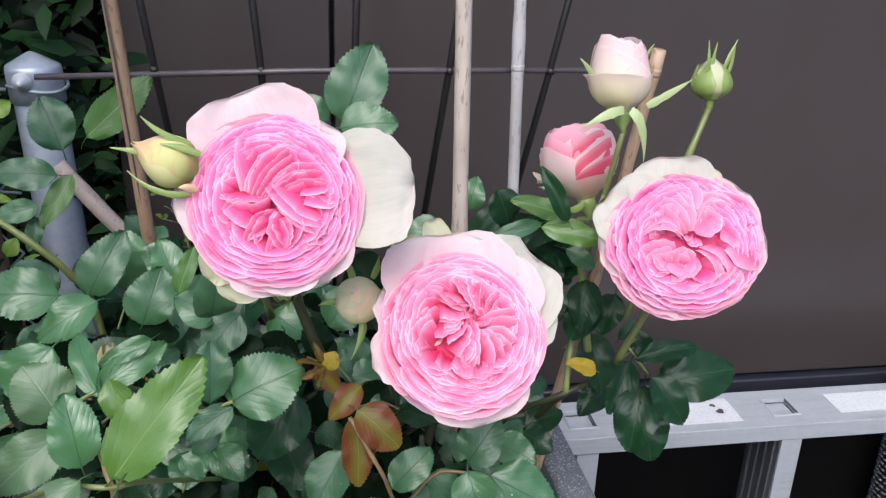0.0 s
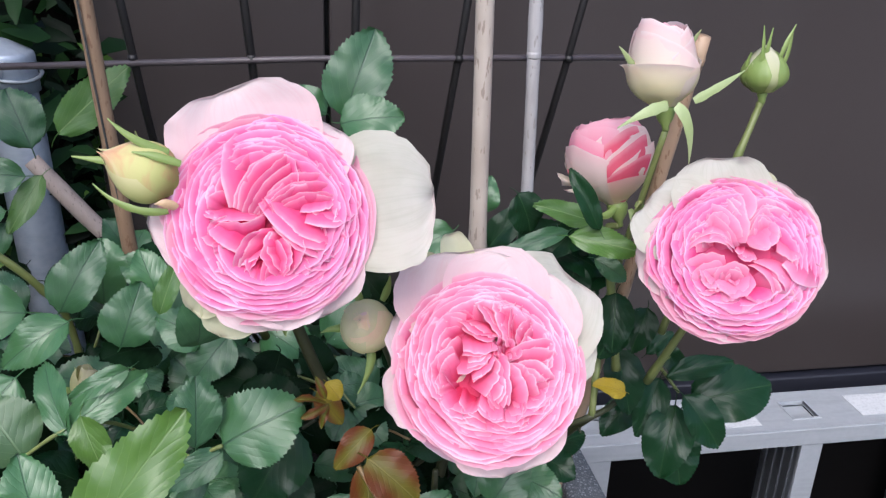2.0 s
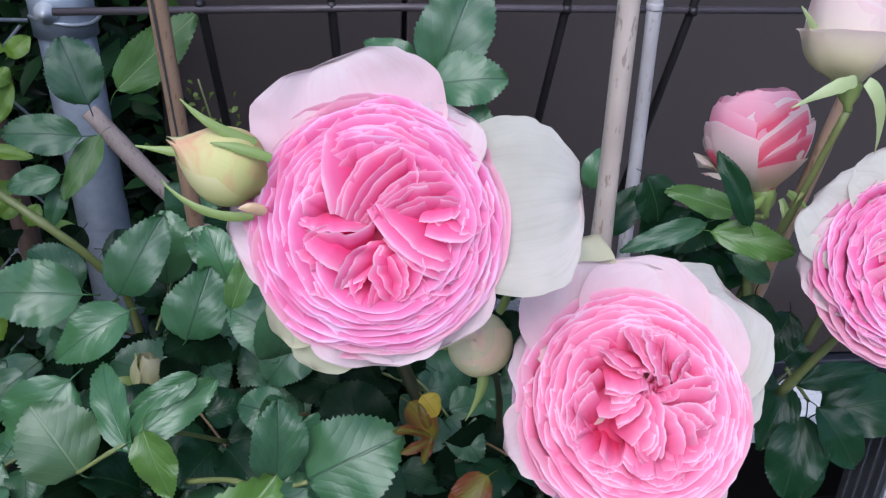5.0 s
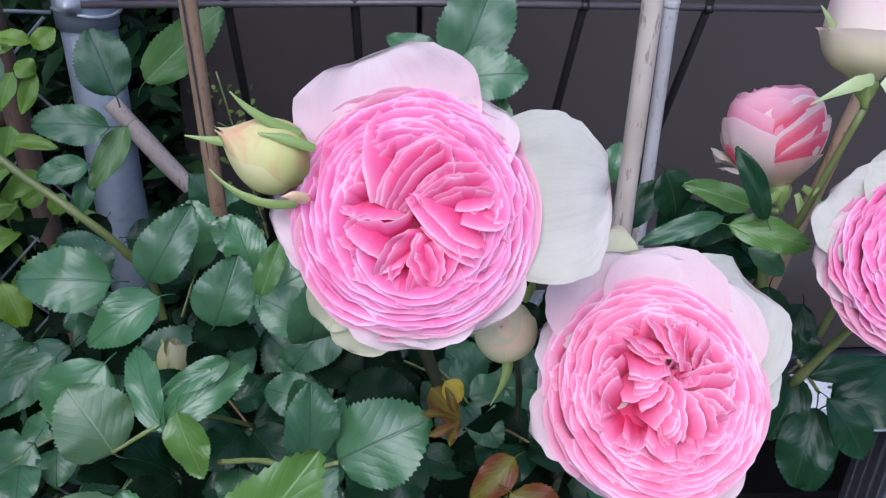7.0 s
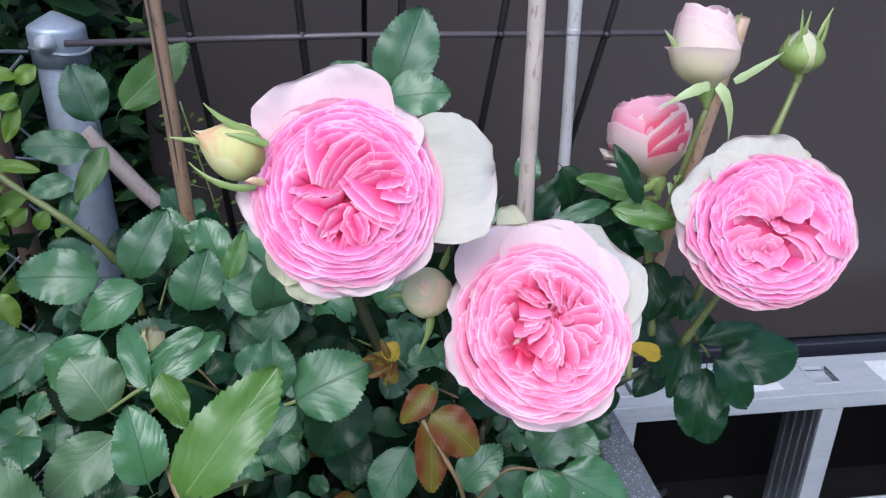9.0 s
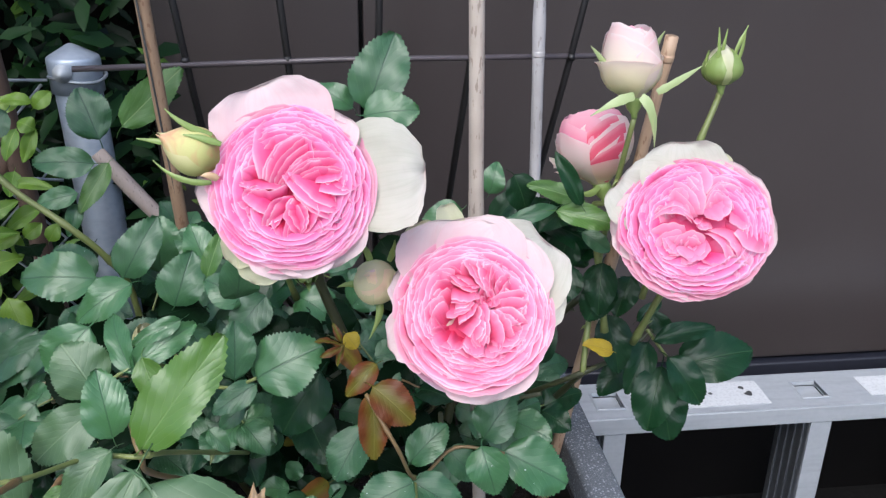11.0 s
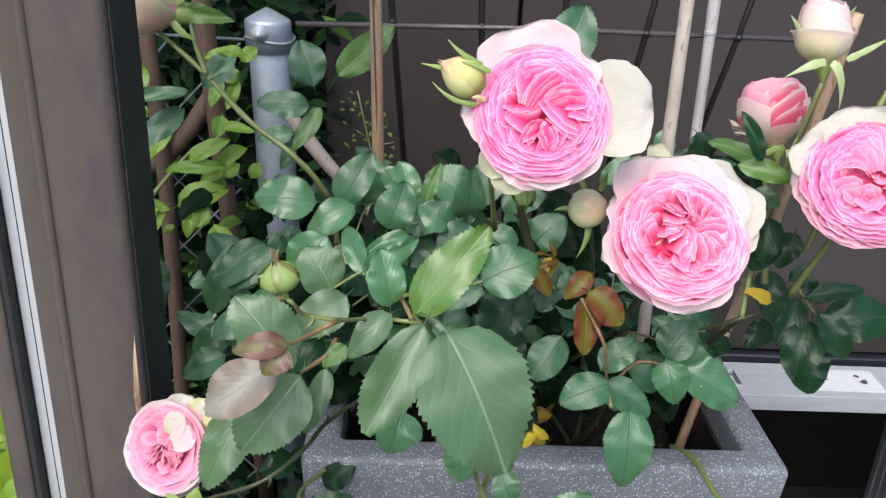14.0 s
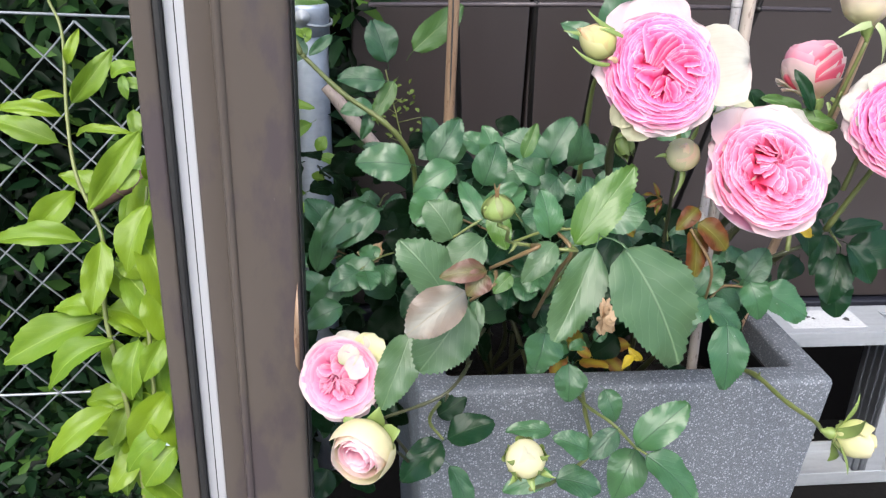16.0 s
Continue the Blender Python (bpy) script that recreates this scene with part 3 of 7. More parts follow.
rim = [bm.verts.new(LEANING @ Vector((x, 0.4456, z))) for x, z in ((-0.2895, 0.672), (-0.2925, 0.650), (-0.2945, 0.622), (-0.2940, 0.596), (-0.2905, 0.588))]
back = [bm.verts.new(v.co + Vector((0, 0.0012, 0))) for v in rim]
bm.faces.new(rim)
for n in range(5):
    bm.faces.new((rim[n], back[n], back[(n + 1) % 5], rim[(n + 1) % 5]))
bmesh.ops.recalc_face_normals(bm, faces=bm.faces)
part("worn_patch", bm, CANE_TAN, door, "tan patch where the coating has worn off")

# ---- planter ----
planter = thing("planter", (0.036, 0.73, 0), "square grey speckled terrazzo planter box", "planter")
bm = bmesh.new()
outer = [(0.252, 0.508), (0.252, 0.945), (-0.180, 0.945), (-0.180, 0.508)]
cx, cy = 0.036, 0.7265


def ring_at(shrink, z):
    return [bm.verts.new((cx + (x - cx) * shrink, cy + (y - cy) * shrink, z)) for x, y in outer]


rings = [ring_at(0.86, 0.0), ring_at(1.0, 0.522), ring_at(0.848, 0.522), ring_at(0.83, 0.30), ring_at(0.80, 0.28)]
for a, b in zip(rings, rings[1:]):
    for q in range(4):
        bm.faces.new((a[q], a[(q + 1) % 4], b[(q + 1) % 4], b[q]))
bm.faces.new(rings[0][::-1])
bm.faces.new(rings[-1])
bmesh.ops.bevel(bm, geom=[e for e in bm.edges], offset=0.006, segments=3, affect="EDGES", profile=0.5)
bmesh.ops.recalc_face_normals(bm, faces=bm.faces)
part("box", bm, TERRAZZO, planter)
bm = bmesh.new()
bmesh.ops.create_grid(bm, x_segments=40, y_segments=40, size=0.5)
for v in bm.verts:
    v.co = Vector((cx + v.co.x * 0.352, cy + v.co.y * 0.352, 0.415 + 0.014 * noise.noise(v.co * 14) + 0.006 * noise.noise(v.co * 47)))
part("soil", bm, SOIL, planter, "dark damp potting soil")
for x0, x1, y0, y1 in ((-0.143, 0.215, 0.5445, 0.5475), (-0.143, 0.215, 0.905, 0.908), (-0.146, -0.143, 0.5475, 0.905), (0.215, 0.218, 0.5475, 0.905)):
    bm = bmesh.new()
    box(bm, x0, x1, y0, y1, 0.38, 0.492)
    part("liner_wall", bm, PLASTIC, planter, "black plastic liner inside the box", smooth=False)

# ---- ladder lying on its side along the wall ----
ladder = thing("ladder", (0.8, 1.02, 0), "aluminium ladder lying on its side before the wall", "ladder")


def stile(name, z0, z1, holes):
    """A hollow rail, open to the inside, with square rung sockets through its web."""
    b = bmesh.new()
    x0, x1, y0, y1, th = 0.335, 2.35, 0.968, 1.062, 0.004
    up = z1 > 0.2
    zw = (z1 - 0.006, z1) if up else (z0, z0 + 0.006)
    cuts = [x0] + [c for h in holes for c in (h - 0.019, h + 0.019)] + [x1]
    for a, c in zip(cuts[::2], cuts[1::2]):
        box(b, a, c, y0 + 0.026, y1 - 0.026, *zw)
    box(b, x0, x1, y0 + th, y0 + 0.026, *zw)
    box(b, x0, x1, y1 - 0.026, y1 - th, *zw)
    box(b, x0, x1, y0, y0 + th, z0, z1, 0.0015)
    box(b, x0, x1, y1 - th, y1, z0, z1, 0.0015)
    return part(name, b, ALU, ladder, "", smooth=False)


def sockets():
    """Shallow pressed floors inside the rail's sockets."""
    for x in RUNGS:
        b = bmesh.new()
        box(b, x - 0.0185, x + 0.0185, 0.9945, 1.0355, 0.3035, 0.3065)
        part("socket_floor", b, ALU, ladder, smooth=False)
        b = bmesh.new()
        for x0, x1, y0, y1 in ((x - 0.022, x - 0.019, 0.992, 1.038), (x + 0.019, x + 0.022, 0.992, 1.038), (x - 0.019, x + 0.019, 0.992, 0.995), (x - 0.019, x + 0.019, 1.035, 1.038)):
            box(b, x0, x1, y0, y1, 0.310, 0.3155, 0.001)
        part("socket_lip", b, ALU, ladder, smooth=False)


RUNGS = [0.392 + 0.309 * n for n in range(7)]
stile("upper_rail", 0.288, 0.314, RUNGS)
sockets()
stile("lower_rail", 0.002, 0.028, RUNGS)
for x in RUNGS:
    bm = bmesh.new()
    box(bm, x - 0.016, x + 0.016, 0.974, 1.057, 0.004, 0.303, 0.002)
    rung = part("rung", bm, ALU_BARE, ladder, smooth=False)
    # front plate in paler metal puts the rung's lit side into the colour
    bm = bmesh.new()
    box(bm, x - 0.0155, x + 0.0165, 0.9700, 0.9742, 0.004, 0.287, 0.001)
    part("rung_face", bm, ALU, rung, "front plate in paler metal for the lit side", smooth=False)
    for q in range(4):
        bm = bmesh.new()
        box(bm, x - 0.0185, x - 0.0155, 0.984 + 0.019 * q, 0.992 + 0.019 * q, 0.004, 0.288)
        part("tread_ridge", bm, ALU_BARE, rung, smooth=False)
bm = bmesh.new()
box(bm, 0.497, 0.628, 0.985, 1.045, 0.3142, 0.3150)
sticker = part("sticker", bm, STICKER, ladder, "worn white sticker with illegible dark marks", smooth=False)
rng = random.Random(5)
for x, y, w in ((0.540, 1.022, 0.010), (0.548, 1.016, 0.006), (0.600, 1.026, 0.008), (0.606, 1.012, 0.012)):
    bm = bmesh.new()
    bmesh.ops.create_circle(bm, cap_ends=True, segments=9, radius=w * 0.6)
    for v in bm.verts:
        v.co = Vector((x + v.co.x * rng.uniform(0.5, 1.3), y + v.co.y * rng.uniform(0.4, 1.3), 0.3156))
    part("mark", bm, INK, sticker, smooth=False)
bm = bmesh.new()
box(bm, 0.785, 0.90, 0.99, 1.04, 0.3142, 0.3150)
part("sticker", bm, STICKER, ladder, "worn white sticker, flaking", smooth=False)

# ---- fence: galvanised post, tension wires and chain-link ----
fence = thing("chain_link_fence", (-0.30, 1.05, 0), "galvanised chain-link fence with a round end post", "fence", kind="structure")
POST_X, POST_Y = -0.289, 1.075
bm = bmesh.new()
lathe(bm, [(0.0275, 0.0), (0.0275, 0.765), (0.026, 0.77)], 32, Matrix(((1, 0, -0.03, POST_X + 0.022), (0, 1, -0.03, POST_Y + 0.022), (0, 0, 1, 0), (0, 0, 0, 1))))
part("post", bm, GALV, fence, "round galvanised steel tube post")
bm = bmesh.new()
lathe(bm, [(0.0308, 0.762), (0.0308, 0.799), (0.0302, 0.8025), (0.029, 0.804), (0.0275, 0.805), (0.004, 0.8185)], 32, Matrix(((1, 0, -0.03, POST_X + 0.022), (0, 1, -0.03, POST_Y + 0.022), (0, 0, 1, 0), (0, 0, 0, 1))))
part("post_cap", bm, GALV, fence, "bright metal post cap")
bm = bmesh.new()
turned = Matrix.Translation((POST_X - 0.008, POST_Y - 0.034, 0.789)) @ Matrix.Rotation(radians(90), 4, "X")
lathe(bm, [(0.011, -0.004), (0.011, 0.001), (0.0075, 0.0015), (0.0075, 0.006), (0.004, 0.0065), (0.004, 0.010)], 14, turned)
part("bolt", bm, ALU, fence, "shiny bolt with washer")
bm = bmesh.new()
loop = [(POST_X + 0.0325 * math.cos(a), POST_Y + 0.0325 * math.sin(a), 0.779 + 0.003 * math.sin(2 * a)) for a in (math.tau * q / 24 for q in range(25))]
tube(bm, loop, 0.0022, 6)
tube(bm, [(POST_X - 0.03, POST_Y - 0.02, 0.779), (-1.0, 1.045, 0.790), (-3.2, 1.03, 0.785)], 0.0022, 6)
tube(bm, [(POST_X - 0.03, POST_Y - 0.02, 0.196), (-0.74, 1.045, 0.192), (-3.2, 1.03, 0.192)], 0.0022, 6)
tube(bm, [(POST_X - 0.03, POST_Y - 0.02, 0.655), (-0.36, 1.03, 0.668)], 0.002, 6)
part("tension_wire", bm, WIRE, fence, "thin steel tension wires")
bm = bmesh.new()
CELL = 0.046
for n in range(62):
    x = -0.323 - CELL * n
    line, side = [], 1
    for q in range(17):
        z = 0.7765 - q * 0.0485
        line.append((x - (CELL if (q + n) % 2 else 0.0), 1.046 + (0.0014 if q % 2 else -0.0014), z))
    tube(bm, line, 0.0019, 5, False)
tagged(part("chain_link", bm, WIRE, fence, "diamond wire netting"), kind="stuff")
bm = bmesh.new()
tube(bm, [(-0.475, 1.076, 0.15), (-0.628, 1.074, -0.07)], 0.027, 18)
part("brace", bm, GALV, fence, "slanting grey brace tube")

# ---- brown wire trellis behind the roses ----
trellis = thing("wire_trellis", (0.0, 0.80, 0), "dark brown coated wire trellis panel behind the roses", "trellis")
bm = bmesh.new()
tube(bm, [(-0.217, 0.800, 0.843), (0.02, 0.802, 0.849), (0.335, 0.806, 0.850)], 0.0028, 8)
part("cross_wire", bm, MESH_TOPLIT, trellis)
bm = bmesh.new()
tube(bm, [(-0.217, 0.83, 0.53), (0.26, 0.845, 0.53)], 0.0028, 8)
part("cross_wire", bm, MESH_TOPLIT, trellis)
for x, lean in ((-0.118, -0.10), (-0.026, -0.075), (0.058, 0.02), (0.146, 0.10), (0.243, 0.15)):
    bm = bmesh.new()
    tube(bm, [(x - lean * 0.45, 0.804 + 0.085, 0.40), (x, 0.8055, 0.849), (x + lean * 0.25, 0.77, 1.10)], 0.0034, 8)
    lathe(bm, [(0.0036, -0.003), (0.0042, 0.0), (0.0036, 0.003)], 8, Matrix.Translation((x, 0.803, 0.849)))
    part("upright_wire", bm, MESH_BROWN, trellis)

# ---- canes and stakes ----
def cane(label, foot, head, r0, r1, material, nodes=(), seed=1, group="plant canes"):
    foot, head = Vector(foot), Vector(head)
    bend = random.Random(seed)
    side = Vector((bend.uniform(-1, 1), bend.uniform(-1, 1), 0)) * 0.003
    line, radii = [], []
    for q in range(33):
        t = q / 32
        p = foot.lerp(head, t) + side * math.sin(math.pi * t * 2)
        r = r0 + (r1 - r0) * t
        for c in nodes:
            r += 0.0011 * math.exp(-(((t - c) * 32 / 0.7) ** 2))
        line.append(p)
        radii.append(r)
    b = bmesh.new()
    tube(b, line, radii, 14)
    ob = thing("cane", foot, label, "cane", group)
    part("pole", b, material, ob)
    for c in nodes:
        q = int(c * 32)
        if 0 < q < 32:
            b, d = bmesh.new(), (head - foot).normalized()
            r = radii[q]
            tube(b, [line[q] + d * h for h in (-0.003, -0.0012, 0.0, 0.0012, 0.003)], [r * 0.99, r * 1.07, r * 1.03, r * 1.09, r * 0.99], 14)
            part("node", b, material, ob, "swollen knot ring")
    return ob


def on_line(s, z):
    return (s[0] + s[2] * (z - 0.7), s[1] + s[3] * (z - 0.7), z)


CANE_A = (0.119, 0.568, -0.051, -0.048)
CANE_B = (0.210, 0.790, -0.022, -0.032)
CANE_C = (0.233, 0.617, 0.098, -0.173)
CANE_D = (-0.126, 0.756, -0.039, -0.193)
cane("pale weathered bamboo cane standing in the planter", on_line(CANE_A, 0.41), on_line(CANE_A, 1.25), 0.0056, 0.0051, CANE, (0.05, 0.42, 0.8))
cane("grey bamboo cane with a knot, standing behind the roses", on_line(CANE_B, 0.41), on_line(CANE_B, 1.25), 0.0058, 0.0052, CANE_GREY, (0.2, 0.553, 0.9), 2)
cane("short tan bamboo cane leaning in the planter", on_line(CANE_C, 0.41), on_line(CANE_C, 0.906), 0.0054, 0.0043, CANE_PALE, (0.3, 0.62, 0.98), 3)
cane("split brown cane with a dark groove", on_line(CANE_D, 0.41), on_line(CANE_D, 1.2), 0.0062, 0.0058, CANE_TAN, (0.72,), 4)
bm = bmesh.new()
tube(bm, [on_line((CANE_D[0] - 0.0012, CANE_D[1] - 0.0062, CANE_D[2], CANE_D[3]), z) for z in (0.5, 0.8, 1.19)], 0.0009, 5)
split = part("groove", bm, INK, [o for o in scene.objects if o.name.startswith("cane") and "split" in o.get("label", "")][0], "dark split line")

# ---- the rose bush: makers ----
bush = thing("rose_bush", (0.04, 0.72, 0.415), "rose bush with large pink and cream blooms in grey planter", "rose bush")


def petal(parent, m, fn, nu, nv, material, label=""):
    ob = put(new("petal", sheet("petal", fn, nu, nv, material)), parent, m)
    if label:
        ob["label"] = label
    return ob


def wobble(x, y, seed):
    return noise.noise(Vector((x, y, seed * 3.17)))


def calyx(bm, r, length):
    lathe(bm, [(0.0022, -length), (0.0026, -0.7 * length), (0.34 * r, -0.45 * length), (0.42 * r, -0.2 * length), (0.3 * r, 0.0)], 14)


def bud_profile(v, openness):
    shut = max(0.0, math.sin(math.pi * min(1.0, 0.05 + 0.91 * v**0.8))) ** 0.62
    wide = math.sin(math.pi / 2 * min(1.0, 0.08 + 1.7 * v)) ** 0.7 * (1 - 0.22 * max(0, v - 0.5))
    return shut + (wide - shut) * openness


def sepal(parent, m, angle, r, length, width, curl, seed, height=0.0, openness=0.0, material=None):
    """A pointed green sepal. curl under 0.3: it hugs a bud of that height; more: it bends outwards and down."""
    rng = random.Random(seed)
    ca, sa = math.cos(angle), math.sin(angle)
    sway, twist = rng.uniform(-0.25, 0.25), rng.choice((-1, 1)) * rng.uniform(0.5, 1.0)

    def fn(u, v):
        w = width * ((1 - v) ** 0.75 * (0.65 + 1.3 * v * (1 - v))) + 0.0003
        if curl < 0.3:
            z = length * v
            q = z / height if height else v
            out = r * 1.05 * bud_profile(min(q, 0.92), openness) + (max(0, q - 0.45) * height * 0.6 if curl > 0.285 else max(0, q - 0.9) * height * (0.10 + curl))
            side, lift = u * w + sway * length * max(0, v - 0.6) ** 2, 0.0
            out -= 0.3 * u * u * w
        else:
            turn = curl * 1.5
            f0, f1 = 0.75, 0.75 + turn * v
            out = r * 0.40 + length * (math.cos(f0) - math.cos(f1)) / turn
            z = length * (math.sin(f1) - math.sin(f0)) / turn + 0.10 * r
            side, lift = u * w + sway * length * v**2, twist * u * w * min(1, 2 * v) - 0.35 * w * u * u
        return (ca * out - sa * side, sa * out + ca * side, z + lift)

    return put(new("sepal", sheet("sepal", fn, 4, 12, material or SEPAL)), parent, m)


def bloom_frame(centre, facing, up=(0, 0, 1)):
    """z faces the way the flower looks; y is up in its face."""
    z = Vector(facing).normalized()
    u = Vector(up)
    y = (u - z * u.dot(z)).normalized()
    x = y.cross(z)
    return Matrix.Translation(centre) @ Matrix((x, y, z)).transposed().to_4x4()


def rosette(centre, facing, R, seed, guards, label, rings=15, inner=0.60, squash=1.0, roll=0, cup=0.0, deep=0.42, outer=1.0, tints=(PETAL_EDGE, PETAL_RING, PETAL_PINK)):
    """An old-fashioned many-petalled bloom: guard petals and close rings of petals; fold() fills its heart."""
    rng = random.Random(seed)
    m = bloom_frame(centre, facing) @ Matrix.Rotation(radians(roll), 4, "Z") @ Matrix.Diagonal((1, squash, 1, 1))
    bm = bmesh.new()
    calyx(bm, R * 0.6, R * 0.5)
    head = part("rose_bloom", bm, SEPAL, bush, label, m @ Matrix.Translation((0, 0, -0.92 * R)))
    bloom = {"head": head, "m": m, "R": R, "cup": cup, "heart": tints[2], "seed": seed, "rng": rng, "deep": deep}

    def dome(p):
        return dome_of(bloom, p)

    for deg, c, long, wide, z0, material, tag in guards:
        a0, ph = radians(deg), rng.uniform(0, 9)

        def guard(u, v):
            t = math.pi * (0.18 + 0.82 * v - 0.5)
            along, side = c + long * math.sin(t), wide * u * math.cos(t) ** 0.8 * (0.75 + 0.25 * v)
            x, y = along * math.cos(a0) - side * math.sin(a0), along * math.sin(a0) + side * math.cos(a0)
            far = min(1.0, 1.4 * max(abs(u) ** 2, v**2))
            grow = 1 + far * (0.055 * wobble(x * 2.2 + ph, y * 2.2, seed) + 0.03 * wobble(x * 7 + ph, y * 7, seed))
            fan = math.atan2(side, along + 0.2)
            z = z0 + 0.10 * u * u * v - 0.16 * v**5 + far * (0.09 * wobble(x * 1.9 + ph, y * 1.9, seed + 2) + 0.045 * wobble(x * 6 + ph, y * 6, seed + 3)) + 0.012 * far * wobble(fan * 16, ph, seed)
            return (R * x * grow, R * y * grow, R * z)

        petal(head, m, guard, 30, 20, material, tag)

    def floor(u, v):
        a, r = math.pi * u, 0.93 * v
        return (R * r * math.cos(a), R * r * math.sin(a), dome(r) - R * (0.75 * deep + 0.06 * v**4) + R * 0.03 * wobble(4 * r * math.cos(a), 4 * r * math.sin(a), seed))

    petal(head, m, floor, 30, 8, tints[2])

    for i in range(rings):
        k = i / (rings - 1)
        p = outer - (outer - inner) * k
        count = 7 if i < 7 else 6
        off = i * 0.74 + rng.uniform(-0.2, 0.2)
        for q in range(count):
            a0 = off + math.tau * q / count + rng.uniform(-0.25, 0.25)
            hw = math.pi / count * rng.uniform(1.05, 1.6)
            pp = p * rng.uniform(0.965, 1.025)
            ph, hi = rng.uniform(0, 20), rng.uniform(-0.025, 0.03)
            slew, flat = rng.uniform(-0.06, 0.06), rng.uniform(0.02, 0.13)
            curl, notch, spot = rng.uniform(0.0, 0.05), rng.uniform(0.0, 0.03) * (rng.random() < 0.5), rng.uniform(-0.6, 0.6)
            drop = 0.34 + 0.12 * (1 - k)

            def ring(u, v):
                a = a0 + u * hw * (0.7 + 0.3 * v)
                rim = pp * (1 - flat * abs(u) ** 3 + slew * u) + 0.026 * wobble(u * 2.6, ph, seed) + 0.012 * wobble(u * 8, ph, seed) - notch * max(0, 1 - 6 * abs(u - spot))
                r = rim - (0.26 + 0.10 * k) * (1 - v) ** 0.9 + curl * max(0, (v - 0.75) / 0.25) ** 2
                top = dome(rim) + R * (hi - 0.05 * abs(u) ** 3 + 0.03 * wobble(u * 3.2 + 7, ph, seed))
                z = top - R * drop * (1 - v) ** 1.25 - R * 0.6 * curl * max(0, (v - 0.8) / 0.2) ** 2
                return (R * r * math.cos(a), R * r * math.sin(a), z)

            petal(head, m, ring, 16, 7, tints[0] if i < 2 else tints[1])
    return bloom


def dome_of(bloom, p):
    return bloom["R"] * (-0.30 * p**2.8 + bloom["cup"] * p**2 - 0.05 * math.exp(-((p / 0.16) ** 2)))


def fold(bloom, a, b, c, lean, reach=0.26, lift=0.0, more=1):
    """Petals of a bloom's heart, nested behind one rim, which runs from a by b to c over the bloom's face. They lean back, down to the foot, the way lean."""
    R, seed, rng = bloom["R"], bloom["seed"], bloom["rng"]
    a, b, c = Vector(a), Vector(b), Vector(c)
    way = Vector((math.cos(radians(lean)), math.sin(radians(lean))))
    for n in range(more + (rng.random() < 0.6)):
        ph, bow = rng.uniform(0, 30), rng.uniform(0.0, 0.03)
        frill = min(0.020, 0.06 * (c - a).length)
        step = way * reach * (0.25 * n + (rng.uniform(-0.04, 0.04) if n else 0.0))
        jolt = [Vector((rng.uniform(-1, 1), rng.uniform(-1, 1))) * (0.035 if n else 0.012) for _ in range(3)]
        a1, b1, c1 = a + jolt[0], b + jolt[1], c + jolt[2]
        trim, low = rng.uniform(0.0, 0.10) * n, lift - 0.022 * n + (rng.uniform(-0.012, 0.012) if n else 0.0)
        shift = rng.uniform(-0.08, 0.08) * n

        def blade(u, v):
            t = 0.5 + 0.5 * (u * (1 - trim) + shift)
            e = 2 * b1 - 0.5 * (a1 + c1)
            p = (1 - t) ** 2 * a1 + 2 * t * (1 - t) * e + t * t * c1 + step
            side = (c1 - a1).normalized()
            side = Vector((-side.y, side.x))
            p = p + side * (frill * wobble(u * 3.4, ph, seed) + 0.5 * frill * wobble(u * 9, ph, seed)) * (0.4 + 0.6 * v)
            q = p + way * reach * (1 - v) ** 0.9 - way * bow * max(0, (v - 0.75) / 0.25) ** 2
            q = q.lerp(0.5 * (a + c) + step + way * reach, 0.35 * (1 - v))
            z = dome_of(bloom, min(1.0, p.length)) / R + low - bloom["deep"] * (1 - v) ** 1.1 - 0.07 * abs(u) ** 4 + 0.03 * wobble(u * 2.2 + 5, ph, seed) - 0.4 * bow * max(0, (v - 0.8) / 0.2) ** 2
            return (R * q.x, R * q.y, R * z)

        petal(bloom["head"], bloom["m"], blade, 18, 7, bloom["heart"])


def swirl(bloom, count, inner, outer):
    """Small loose petals that curl between the heart and the rings."""
    rng = bloom["rng"]
    for n in range(count):
        at, r = math.tau * (n + rng.uniform(-0.3, 0.3)) / count, rng.uniform(inner, outer)
        half, slew = rng.uniform(0.16, 0.34), rng.uniform(-0.10, 0.10)
        p = [Vector(((r + k * slew - 0.05 * k * k) * math.cos(at + k * half), (r + k * slew - 0.05 * k * k) * math.sin(at + k * half))) for k in (-1, 0, 1)]
        fold(bloom, *p, math.degrees(at) + 180 + rng.uniform(-35, 35), rng.uniform(0.16, 0.26), rng.uniform(-0.02, 0.035), 1)


